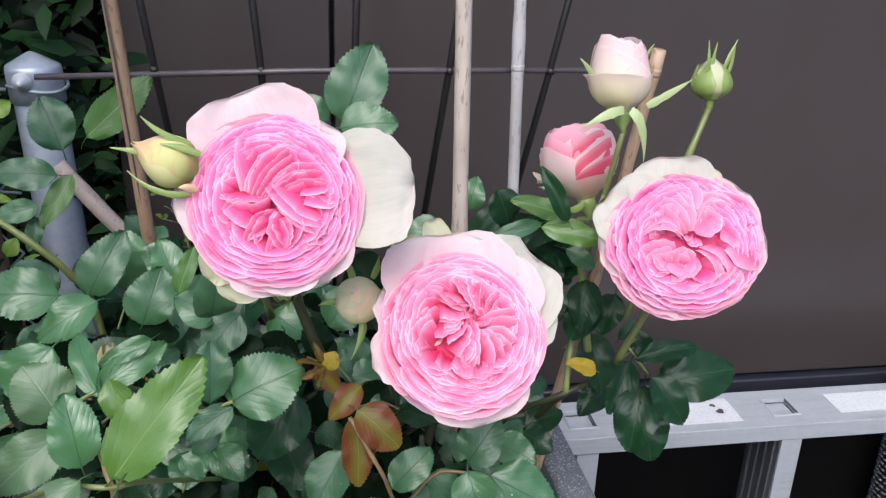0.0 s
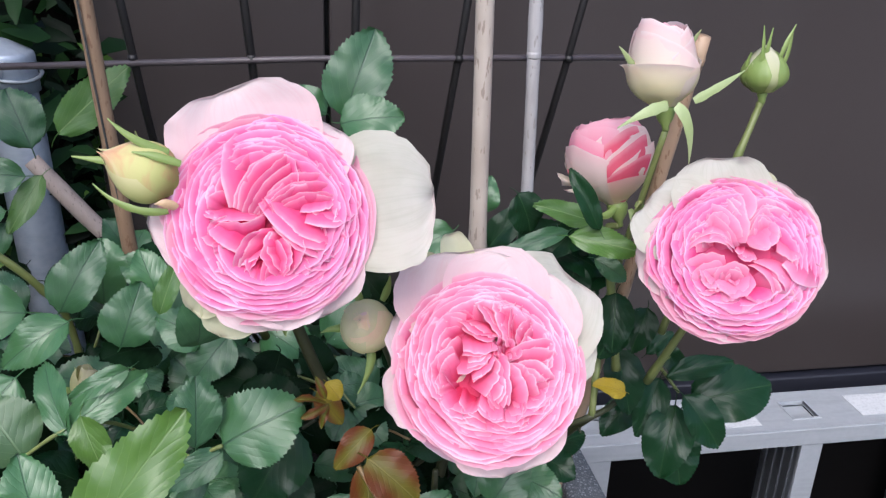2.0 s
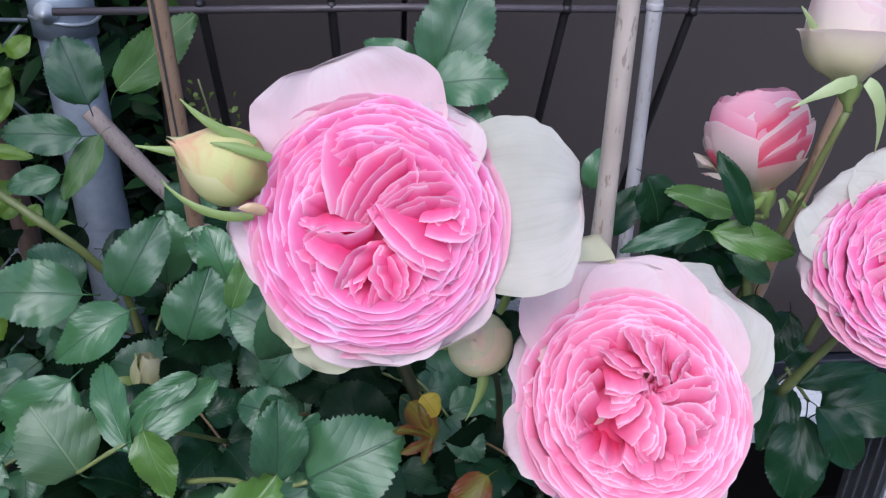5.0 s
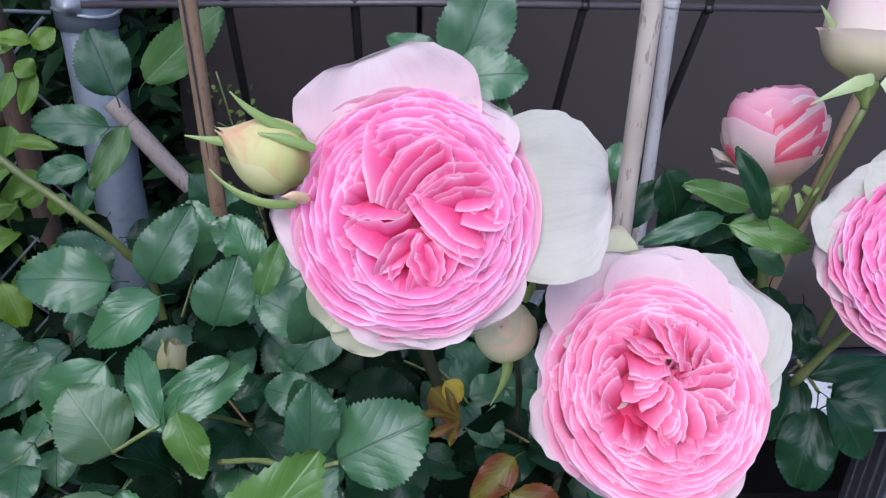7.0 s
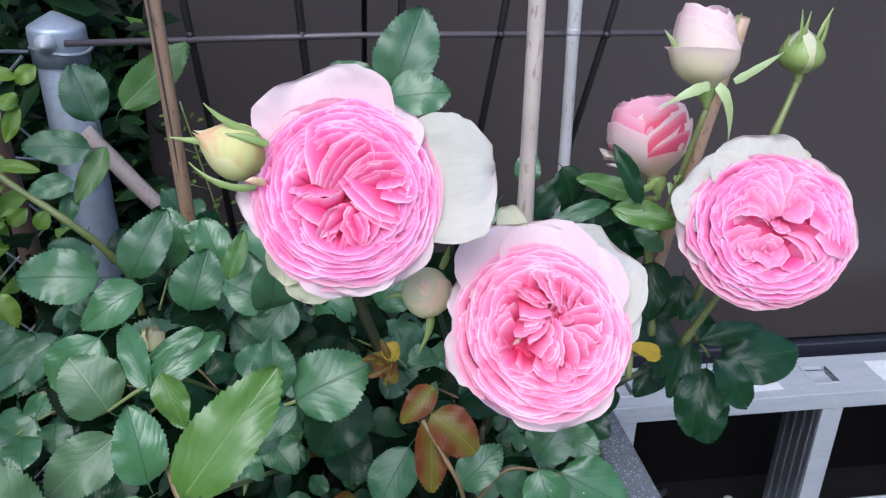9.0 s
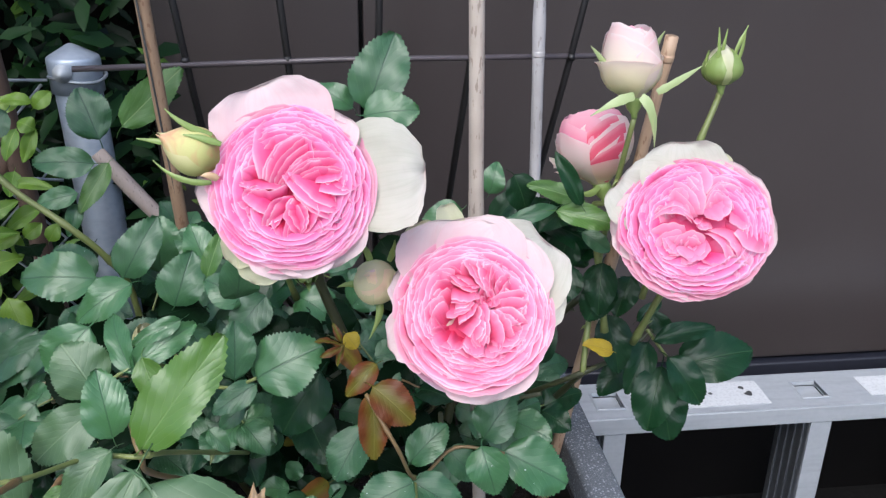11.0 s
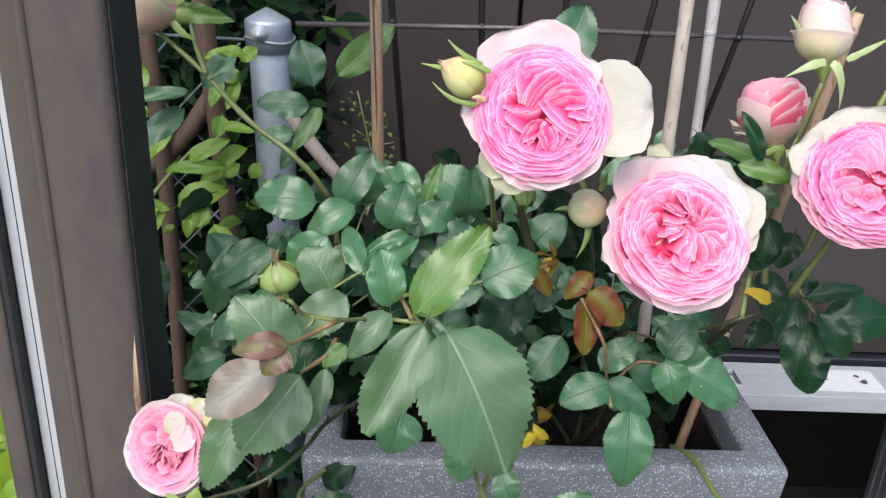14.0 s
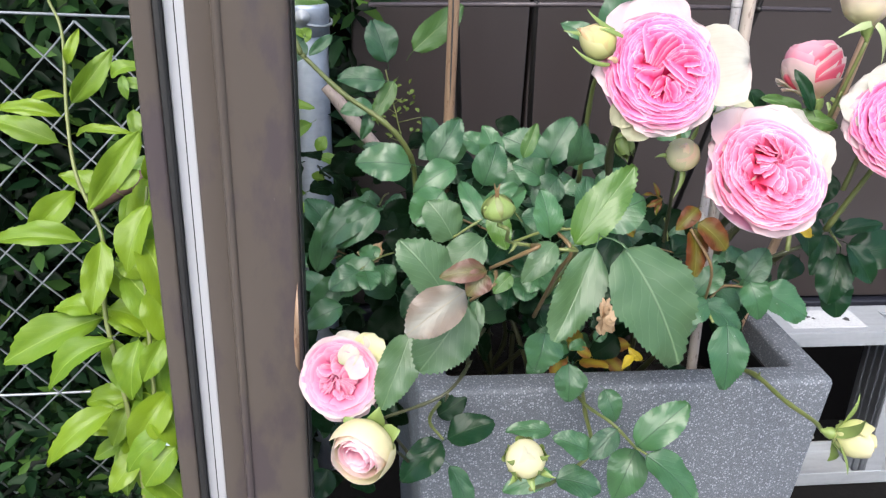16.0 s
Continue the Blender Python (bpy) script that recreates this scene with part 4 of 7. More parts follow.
def rosebud(foot, head, r, seed, colours, label, openness=0.0, sepals=5, sepal_len=1.0, curl=0.25, turns=7, roll=0.0, low=0, uneven=0.06, wide=0.36, rise=0.10, fans=(), stair=0.0):
    """A bud: petals wrapped round each other from foot to head, in a cup of sepals. low: outer petals that have begun to fold back."""
    rng = random.Random(seed)
    foot, head = Vector(foot), Vector(head)
    axis = head - foot
    L = axis.length
    m = bloom_frame(foot, axis, (0.2, -0.9, 0.3)) @ Matrix.Rotation(roll, 4, "Z")
    bm = bmesh.new()
    lathe(bm, [(0.0020, -0.30 * L), (0.0023, -0.24 * L), (0.0045, -0.17 * L), (0.0055, -0.08 * L), (0.0050, 0.02 * L), (0.0045, 0.05 * L)], 14)
    bud = part("rose_bud", bm, SEPAL, bush, label, m)
    for n in range(turns):
        k = max(0, n - low) / max(1, turns - 1 - low)
        a0 = n * 2.4 + rng.uniform(-0.2, 0.2)
        size = (0.96 if low else 1.0) - (0.62 + 0.2 * openness) * k
        hw = 1.35 + 0.3 * rng.random()
        high = (0.90 + rise * k) * (1 - uneven * rng.random())
        back = 0.10 * openness * (1 - k)
        if stair:
            size = 1.0 - 0.34 * k
            high = stair + (1 - stair) * k
        if n < low:
            a0, high, size, hw, back = math.tau * n / low + math.pi / 2, 0.52, 1.0, 1.45, 0.16
        ph = rng.uniform(0, 9)

        def wrap(u, v):
            a = a0 + u * hw * (0.75 + 0.25 * v)
            dip = -0.10 if back == 0.16 else 0.28 - 0.2 * k
            q = high * v * (1 - dip * abs(u) ** 2.6 + 0.05 * wobble(u * 2.5, ph, seed))
            rad = r * (size * bud_profile(q, openness) + back * v**5)
            rad *= 1.0 + 0.04 * u + 0.06 * wobble(u * 2, v * 2 + ph, seed)
            return (rad * math.cos(a), rad * math.sin(a), L * (q - 0.3 * back * v**6))

        petal(bud, m, wrap, 16, 12, colours[min(n, len(colours) - 1)])
    for n, (deg, long, bent) in enumerate(fans):
        sepal(bud, m, radians(deg), r, L * long, r * wide, bent, seed * 10 + n, L, openness)
    for n in range(0 if fans else sepals):
        sepal(bud, m, math.tau * n / max(1, sepals) + rng.uniform(-0.25, 0.25), r, L * sepal_len * rng.uniform(0.85, 1.2), r * wide, curl * rng.uniform(0.7, 1.3), seed * 10 + n, L, openness)
    return bud


def cupped_bud(foot, head, profile, label, roll=0.0):
    """The base of a bud whose petals wrap() and whose sepals tongue() add. profile: radii over the bud's height, in parts of its length."""
    foot, axis = Vector(foot), Vector(head) - Vector(foot)
    L = axis.length
    m = bloom_frame(foot, axis, (0.2, -0.9, 0.3)) @ Matrix.Rotation(radians(roll), 4, "Z")
    bm = bmesh.new()
    lathe(bm, [(0.0019, -0.26 * L), (0.0022, -0.2 * L), (0.09 * L, -0.13 * L), (0.115 * L, -0.05 * L), (0.10 * L, 0.03 * L), (0.05 * L, 0.05 * L)], 16)
    return {"head": part("rose_bud", bm, SEPAL, bush, label, m), "m": m, "L": L, "foot": foot, "profile": profile, "rng": random.Random(int(1e4 * L))}


def girth(profile, q):
    q = max(0.0, min(q, 0.999)) * (len(profile) - 1)
    n = int(q)
    t = q - n
    a, b = profile[n], profile[n + 1]
    before, after = profile[max(0, n - 1)], profile[min(n + 2, len(profile) - 1)]
    return b * t + a * (1 - t) + 0.5 * t * (1 - t) * ((1 - t) * (2 * a - before - b) + t * (2 * b - a - after))


def wrap(bud, deg, half, top, size, material, flare=0.0, slant=0.0, point=0.0, droop=0.25, low=0.0):
    """A petal that hugs a bud. deg: where round it (0 screen side, 90 front); half: its half span; top: how high its rim lies."""
    L, rng = bud["L"], bud["rng"]
    ph = rng.uniform(0, 30)

    def fn(u, v):
        a = radians(deg + u * half * (0.72 + 0.28 * v))
        q = (low + (top - low) * v) * (1 - droop * abs(u) ** 2.4 + slant * u + point * max(0, 1 - 1.5 * abs(u)) * v + 0.035 * v * wobble(u * 2.2, ph, 4))
        r = girth(bud["profile"], q) * size * (1 + 0.035 * u + 0.05 * v * wobble(u * 2, v * 2 + ph, 6)) + flare * max(0, (v - 0.62) / 0.38) ** 2
        return (L * r * math.cos(a), L * r * math.sin(a), L * (q - 0.25 * flare * max(0, (v - 0.8) / 0.2) ** 2))

    return petal(bud["head"], bud["m"], fn, 20, 12, material)


def tongue(bud, a, b, c, width, cup=0.35, material=None):
    """A long sepal from a by b to its thin tip c: metres to the side, up and towards the viewpoint from the bud's foot."""
    a, b, c = (bud["foot"] + Vector((p[0], -p[2], p[1])) for p in (a, b, c))
    e = 2 * b - 0.5 * (a + c)
    ph = bud["rng"].uniform(0, 30)
    out = (b - bud["foot"]).normalized() * 0.4 + Vector((0, -0.8, 0.3))

    def fn(u, v):
        p = (1 - v) ** 2 * a + 2 * v * (1 - v) * e + v * v * c
        d = ((1 - v) * (e - a) + v * (c - e)).normalized()
        side = d.cross(out).normalized()
        n = side.cross(d)
        w = width * (0.42 + 2.0 * v) * (1 - v) ** 1.35 + 0.0003
        return p + side * u * w * (1 + 0.2 * wobble(v * 7, ph, 2)) - n * cup * w * u * u

    return put(new("sepal", sheet("sepal", fn, 6, 16, material or SEPAL)), bud["head"], Matrix.Identity(4))


def stem(points, r0, r1, material=STEM, thorns=0, name="stem", label=""):
    line = curve(points)
    rng = random.Random(len(line) * 7 + int(1000 * points[0][0]))
    radii = [(r0 + (r1 - r0) * n / (len(line) - 1)) * (1.22 if n % 7 == 4 else rng.uniform(0.95, 1.05)) for n in range(len(line))]
    bm = bmesh.new()
    tube(bm, line, radii, 9)
    for n in range(thorns):
        q = rng.randrange(1, len(line) - 1)
        d = (line[q + 1] - line[q - 1]).normalized()
        side = d.orthogonal().normalized()
        side.rotate(Matrix.Rotation(rng.uniform(0, 6.28), 3, d))
        tube(bm, [line[q], line[q] + side * 0.004 - d * 0.001, line[q] + side * 0.0075 - d * 0.004], [0.002, 0.0012, 0.0002], 5)
    return part(name, bm, material, bush, label)


TONES = {
    "g": (leaf_set(LEAF), ""),
    "s": (leaf_set(LEAF_SPOT), "green leaf with pale flecks"),
    "f": (leaf_set(LEAF_FRESH, arch=0.12), "fresh bright green leaf"),
    "p": (leaf_set(LEAF_PALE), "pale grey-green leaf with a toothed edge"),
    "k": (leaf_set(LEAF_DEEP), "inner leaf with the bush's shade put into its colour"),
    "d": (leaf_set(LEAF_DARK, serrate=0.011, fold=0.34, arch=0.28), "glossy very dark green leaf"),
    "r": (leaf_set(LEAF_RED), "young bronze-red leaf"),
    "m": (leaf_set(LEAF_MAUVE, serrate=0.012), "mauve-brown young leaf"),
    "o": (leaf_set(LEAF_OLIVE, serrate=0.012), "olive-brown young leaf"),
    "y": (leaf_set(LEAF_YELLOW), "yellowed leaf"),
    "w": (leaf_set(LEAF_SICK), "withering yellow-brown leaf with dark spots"),
}
VIEWPOINT = Vector((0.02, -0.10, 1.0))
count_leaf = 0


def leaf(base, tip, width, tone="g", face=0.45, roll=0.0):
    """One leaflet from its base to its tip, turned to face the camera. face: how far it tips up to the sky from there.
    """
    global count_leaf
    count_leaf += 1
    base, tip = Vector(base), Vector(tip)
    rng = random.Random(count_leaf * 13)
    out = (VIEWPOINT - 0.5 * (base + tip)).normalized()
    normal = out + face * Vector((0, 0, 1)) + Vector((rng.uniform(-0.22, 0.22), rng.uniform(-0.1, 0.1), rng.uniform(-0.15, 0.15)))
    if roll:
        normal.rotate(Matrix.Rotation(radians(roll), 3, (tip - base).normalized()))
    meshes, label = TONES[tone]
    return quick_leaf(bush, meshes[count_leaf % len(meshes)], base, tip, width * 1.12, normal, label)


def dry_calyx(at, size, material, seed, spread=0.9):
    """What is left of a faded bloom: crumpled, drooping petals on a small hip."""
    rng = random.Random(seed)
    m = bloom_frame(at, (0.2, -0.7, 0.3)) @ Matrix.Rotation(rng.uniform(0, 6), 4, "Z")
    bm = bmesh.new()
    calyx(bm, size * 0.35, size * 0.5)
    hip = part("faded_bloom", bm, material, bush, "dried brown remains of a bloom", m)
    for n in range(7):
        a, ln, w, ph = rng.uniform(0, math.tau), size * rng.uniform(0.6, 1.25), size * rng.uniform(0.22, 0.42), rng.uniform(0, 30)
        fall = spread * rng.uniform(0.3, 1.0)

        def scrap(u, v):
            side = u * w * (0.25 + math.sin(math.pi * min(1.0, 0.12 + 0.8 * v)))
            out = ln * v * (1 - 0.25 * u * u) + 0.22 * size * wobble(u * 2 + ph, v * 2, seed)
            lift = -fall * ln * v * v + 0.35 * size * v * wobble(u * 2.6, v * 2.6 + ph, seed + 1) + 0.5 * w * u * u
            return (out * math.cos(a) - side * math.sin(a), out * math.sin(a) + side * math.cos(a), lift)

        petal(hip, m, scrap, 9, 9, material)
    return hip

# ---- the rose bush: blooms and buds ----
C, B, G = PETAL_CREAM, PETAL_BLUSH, PETAL_LIMEY
full_bloom = rosette((-0.0108, 0.424, 0.8562), (-0.02, -0.86, 0.42), 0.0467, 3, [
    (8, 0.98, 0.60, 0.80, -0.36, C, "broad cream guard petal"), (105, 0.76, 0.53, 0.88, -0.30, B, "pale blush guard petal"), (52, 0.60, 0.46, 0.40, -0.28, B, ""),
    (246, 0.62, 0.54, 0.40, -0.45, G, "greenish outer petal"), (228, 0.62, 0.50, 0.34, -0.42, G, ""), (180, 0.60, 0.47, 0.60, -0.36, B, ""), (300, 0.58, 0.46, 0.7, -0.36, B, ""), (268, 0.58, 0.47, 0.6, -0.34, B, ""),
], "large open pink rose with broad cream outer petals", outer=0.98, deep=0.34)
tilted_bloom = rosette((0.0923, 0.424, 0.7783), (-0.02, -0.76, 0.64), 0.0510, 8, [
    (98, 0.68, 0.53, 0.92, -0.28, B, "pale blush guard petal"), (42, 0.72, 0.62, 0.74, -0.34, C, "cream guard petal with a folded tip"), (24, 0.62, 0.50, 0.66, -0.36, C, ""), (100, 0.95, 0.50, 0.22, -0.42, G, "greenish outer petal"),
    (119, 0.90, 0.44, 0.30, -0.42, G, ""), (66, 0.62, 0.50, 0.85, -0.26, B, ""), (146, 0.56, 0.47, 0.56, -0.30, B, ""), (196, 0.64, 0.42, 0.42, -0.36, B, ""), (280, 0.56, 0.46, 0.70, -0.36, B, ""),
], "large open pink rose tilted upwards, with cream rim", rings=13, outer=0.93, deep=0.36, tints=(PETAL_EDGE, PETAL_SOFT, PETAL_SOFT))
quartered_bloom = rosette((0.2492, 0.487, 0.8003), (-0.20, -0.86, 0.46), 0.0520, 15, [
    (100, 0.72, 0.52, 0.70, -0.30, C, "cream guard petal"), (74, 0.76, 0.46, 0.24, -0.38, G, "greenish outer petal"), (146, 0.68, 0.50, 0.66, -0.30, C, ""), (185, 0.60, 0.46, 0.6, -0.34, B, ""), (48, 0.62, 0.47, 0.6, -0.30, B, ""), (5, 0.58, 0.46, 0.6, -0.34, B, ""), (290, 0.56, 0.47, 0.7, -0.36, B, ""),
], "open pink rose with a quartered heart", squash=0.92, deep=0.22, tints=(PETAL_EDGE, PETAL_RING, PETAL_TENDER))
# the petals of the first bloom's heart
fold(full_bloom, (-0.3, 0.82), (-0.64, 0.63), (-0.7, 0.11), -20, 0.3)
fold(full_bloom, (-0.38, 0.66), (-0.62, 0.38), (-0.62, 0.02), 0, 0.3)
fold(full_bloom, (-0.36, 0.59), (-0.57, 0.34), (-0.56, 0.06), 0)
fold(full_bloom, (-0.35, 0.52), (-0.5, 0.29), (-0.48, 0.09), 0)
fold(full_bloom, (-0.34, 0.44), (-0.42, 0.28), (-0.4, 0.13), 0, 0.2)
fold(full_bloom, (-0.64, 0.26), (-0.5, 0.19), (-0.35, 0.18), 80, 0.14, -0.05)
fold(full_bloom, (-0.67, 0.05), (-0.61, -0.14), (-0.36, -0.32), 40, 0.3)
fold(full_bloom, (-0.26, 0.8), (-0.38, 0.51), (-0.33, 0.09), -5, 0.45, 0.05)
fold(full_bloom, (-0.24, 0.78), (0.09, 0.87), (0.48, 0.62), -95, 0.3, 0.02)
fold(full_bloom, (-0.31, 0.62), (0.03, 0.74), (0.44, 0.52), -95, 0.3, 0.03)
fold(full_bloom, (-0.3, 0.09), (-0.14, 0.44), (0.21, 0.63), -45, 0.24, 0.04)
fold(full_bloom, (-0.24, 0.05), (-0.06, 0.37), (0.25, 0.58), -45, 0.2, 0.02)
fold(full_bloom, (-0.18, 0.04), (0.01, 0.32), (0.29, 0.52), -45, 0.2)
fold(full_bloom, (-0.13, 0.03), (0.08, 0.26), (0.32, 0.46), -45, 0.2)
fold(full_bloom, (-0.09, 0.07), (0.12, 0.26), (0.37, 0.39), -60, 0.2, 0.02)
fold(full_bloom, (0.33, 0.65), (0.48, 0.51), (0.41, 0.37), 190, 0.2, -0.03)
fold(full_bloom, (0.52, 0.6), (0.64, 0.45), (0.58, 0.34), 195, 0.25)
fold(full_bloom, (-0.04, 0.13), (0.24, 0.36), (0.65, 0.36), -85, 0.25, 0.03)
fold(full_bloom, (-0.02, 0.12), (0.3, 0.3), (0.67, 0.26), -85, 0.22, 0.02)
fold(full_bloom, (0.09, 0.1), (0.39, 0.22), (0.67, 0.17), -85, 0.2, 0.02)
fold(full_bloom, (0.65, 0.37), (0.73, 0.17), (0.53, 0.03), 170, 0.25)
fold(full_bloom, (0.77, 0.42), (0.83, 0.11), (0.7, -0.09), 175, 0.28)
fold(full_bloom, (0.33, -0.04), (0.58, -0.11), (0.81, 0.02), 85, 0.26, 0.05)
fold(full_bloom, (0.3, 0.05), (0.48, 0.05), (0.65, 0.15), 85, 0.2, 0.02)
fold(full_bloom, (-0.06, 0.12), (0.21, -0.2), (0.55, -0.3), 48, 0.3, 0.06)
fold(full_bloom, (0.05, -0.07), (0.27, -0.27), (0.58, -0.4), 50, 0.22, 0.03)
fold(full_bloom, (0.3, -0.38), (0.41, -0.48), (0.58, -0.45), 95, 0.2)
fold(full_bloom, (0.61, -0.11), (0.73, -0.26), (0.59, -0.52), 175, 0.25)
fold(full_bloom, (0.73, -0.08), (0.85, -0.26), (0.7, -0.57), 165, 0.3)
fold(full_bloom, (0.23, -0.14), (0.32, -0.32), (0.18, -0.52), 185, 0.2, 0.03)
fold(full_bloom, (0.02, -0.12), (-0.02, -0.38), (0.1, -0.55), 0, 0.2, 0.04)
fold(full_bloom, (0.12, -0.18), (0.19, -0.38), (0.12, -0.54), 190, 0.16, 0.05)
fold(full_bloom, (-0.11, -0.59), (0.08, -0.7), (0.28, -0.58), 95, 0.25)
fold(full_bloom, (0.29, -0.35), (0.37, -0.52), (0.15, -0.64), 150, 0.2)
fold(full_bloom, (0.48, -0.47), (0.41, -0.62), (0.18, -0.74), 125, 0.28)
fold(full_bloom, (-0.02, 0.01), (-0.27, -0.07), (-0.54, -0.01), -80, 0.2, 0.02)
fold(full_bloom, (-0.54, -0.04), (-0.42, -0.21), (-0.24, -0.31), 45, 0.35, 0.03)
fold(full_bloom, (-0.08, -0.12), (-0.24, -0.25), (-0.32, -0.48), 10, 0.3, 0.04)
fold(full_bloom, (-0.05, -0.32), (-0.18, -0.46), (-0.32, -0.48), 70, 0.2)
fold(full_bloom, (-0.02, -0.37), (-0.07, -0.57), (0.07, -0.64), 5, 0.2, 0.02)
fold(full_bloom, (-0.6, 0.09), (-0.42, -0.03), (-0.08, -0), 80, 0.2)
fold(full_bloom, (-0.47, -0.32), (-0.39, -0.51), (-0.12, -0.63), 50, 0.3)
fold(full_bloom, (-0.05, 0.16), (-0.02, 0.09), (-0.06, 0.01), 0, 0.12, 0.03)
fold(full_bloom, (0.01, 0.15), (0.05, 0.07), (0.02, -0.02), 180, 0.12, 0.03)
# of the second
heart, turn = Vector((0.13, 0.12)), random.Random(77)
for n in range(23):
    at, long = math.tau * n / 23 + turn.uniform(-0.12, 0.12), turn.uniform(0.40, 0.58)
    near, bend = turn.uniform(0.03, 0.16), turn.uniform(0.40, 0.85)
    p = [heart + Vector((r * math.cos(at + d), r * math.sin(at + d))) for r, d in ((near, 0.0), (0.55 * long, bend), (long, 0.75 * bend))]
    fold(tilted_bloom, *p, math.degrees(at) - 85 + turn.uniform(-25, 25), turn.uniform(0.16, 0.28), turn.uniform(0.0, 0.05))
for n in range(7):
    at = 2.4 * n
    p = [heart + Vector(((0.016 * n + q) * math.cos(at + d), (0.016 * n + q) * math.sin(at + d))) for q, d in ((0.02, -0.9), (0.05, 0.0), (0.02, 0.9))]
    fold(tilted_bloom, *p, math.degrees(at) + 180, 0.10, 0.02)
for n in range(14):
    at, r = math.tau * n / 14 + turn.uniform(-0.2, 0.2), turn.uniform(0.52, 0.66)
    p = [Vector((q * math.cos(at + d), q * math.sin(at + d))) for d, q in ((-0.3, r - 0.10), (0.05, r), (0.36, r - 0.02))]
    fold(tilted_bloom, *p, math.degrees(at) + 170 + turn.uniform(-30, 30), 0.26, turn.uniform(-0.01, 0.03))
# of the third
fold(quartered_bloom, (0.03, 0.15), (-0.02, 0.55), (-0.29, 0.75), -160, 0.26, 0.02)
fold(quartered_bloom, (0.01, 0.15), (-0.13, 0.47), (-0.37, 0.61), -150, 0.22, 0.02)
fold(quartered_bloom, (-0.02, 0.12), (-0.21, 0.4), (-0.42, 0.47), -140, 0.2)
fold(quartered_bloom, (-0.69, -0.05), (-0.67, 0.31), (-0.44, 0.63), 0, 0.3)
fold(quartered_bloom, (-0.58, -0.03), (-0.58, 0.28), (-0.39, 0.53), 0)
fold(quartered_bloom, (-0.48, 0.02), (-0.49, 0.25), (-0.36, 0.43), 0, 0.22)
fold(quartered_bloom, (-0.39, 0.07), (-0.39, 0.22), (-0.31, 0.34), 0, 0.18, -0.02)
fold(quartered_bloom, (-0.66, -0.06), (-0.39, 0.14), (-0.07, 0.04), 85, 0.24, 0.03)
fold(quartered_bloom, (-0.39, 0.15), (-0.26, 0.2), (-0.05, 0.06), 88, 0.16, 0.02)
fold(quartered_bloom, (-0.53, 0.74), (-0.32, 0.85), (-0.08, 0.82), -85, 0.28)
fold(quartered_bloom, (-0.39, 0.66), (-0.21, 0.76), (-0.03, 0.67), -90, 0.24)
fold(quartered_bloom, (-0.07, 0.91), (0.11, 0.74), (0.07, 0.43), 185, 0.3, 0.06)
fold(quartered_bloom, (-0.14, 0.82), (0, 0.65), (0.01, 0.4), 190, 0.24, 0.03)
fold(quartered_bloom, (0.08, 0.45), (0.22, 0.68), (0.56, 0.58), -88, 0.26, 0.03)
fold(quartered_bloom, (0.07, 0.36), (0.29, 0.58), (0.62, 0.46), -80, 0.24, 0.02)
fold(quartered_bloom, (0.08, 0.24), (0.17, 0.48), (0.36, 0.4), -70, 0.22, 0.04)
fold(quartered_bloom, (0.1, 0.11), (0.29, 0.1), (0.41, 0.31), 125, 0.26, 0.06)
fold(quartered_bloom, (0.29, 0.43), (0.37, 0.31), (0.29, 0.15), 180, 0.2, 0.04)
fold(quartered_bloom, (0.39, 0.46), (0.63, 0.46), (0.71, 0.25), 210)
fold(quartered_bloom, (0.37, 0.09), (0.53, -0.02), (0.68, 0.1), 88, 0.22, 0.05)
fold(quartered_bloom, (0.42, -0.08), (0.63, -0.3), (0.93, -0.31), 58, 0.32, 0.06)
fold(quartered_bloom, (0.66, 0.25), (0.86, 0.29), (0.94, 0.03), 205, 0.26, 0.02)
fold(quartered_bloom, (0.71, 0.03), (0.87, -0.06), (0.92, -0.25), 160, 0.24)
fold(quartered_bloom, (0.13, -0.06), (0.41, -0.25), (0.51, -0.5), 35, 0.26, 0.04)
fold(quartered_bloom, (0.08, -0.12), (0.29, -0.31), (0.37, -0.57), 35, 0.24, 0.03)
fold(quartered_bloom, (0.29, -0.1), (0.5, -0.31), (0.67, -0.53), 205, 0.22, 0.02)
fold(quartered_bloom, (0.51, -0.25), (0.67, -0.37), (0.64, -0.6), 180, 0.22)
fold(quartered_bloom, (0.42, -0.52), (0.54, -0.62), (0.51, -0.81), 175, 0.24)
fold(quartered_bloom, (0.66, -0.37), (0.82, -0.43), (0.71, -0.65), 160, 0.28)
fold(quartered_bloom, (-0.19, -0.25), (-0.08, -0.17), (0.02, -0.25), -90, 0.14, 0.02)
fold(quartered_bloom, (-0.26, -0.37), (-0.05, -0.51), (0.17, -0.31), 90, 0.2, 0.05)
fold(quartered_bloom, (-0.29, -0.25), (-0.13, -0.11), (0.09, -0.18), -88, 0.2, 0.03)
fold(quartered_bloom, (-0.14, -0.28), (-0.07, -0.34), (0, -0.28), 90, 0.08)
fold(quartered_bloom, (-0.29, -0.49), (-0.05, -0.66), (0.25, -0.49), 90, 0.24, 0.03)
fold(quartered_bloom, (-0.51, -0.38), (-0.45, -0.17), (-0.2, -0.09), -45, 0.24, 0.02)
fold(quartered_bloom, (-0.64, -0.25), (-0.47, -0.05), (-0.15, -0.02), -60, 0.24)
fold(quartered_bloom, (-0.39, -0.65), (-0.08, -0.82), (0.29, -0.68), 90, 0.28)
fold(quartered_bloom, (-0.61, -0.37), (-0.58, -0.57), (-0.34, -0.75), 32, 0.28)
fold(quartered_bloom, (-0.66, -0.49), (-0.47, -0.81), (-0.08, -0.91), 60, 0.3)
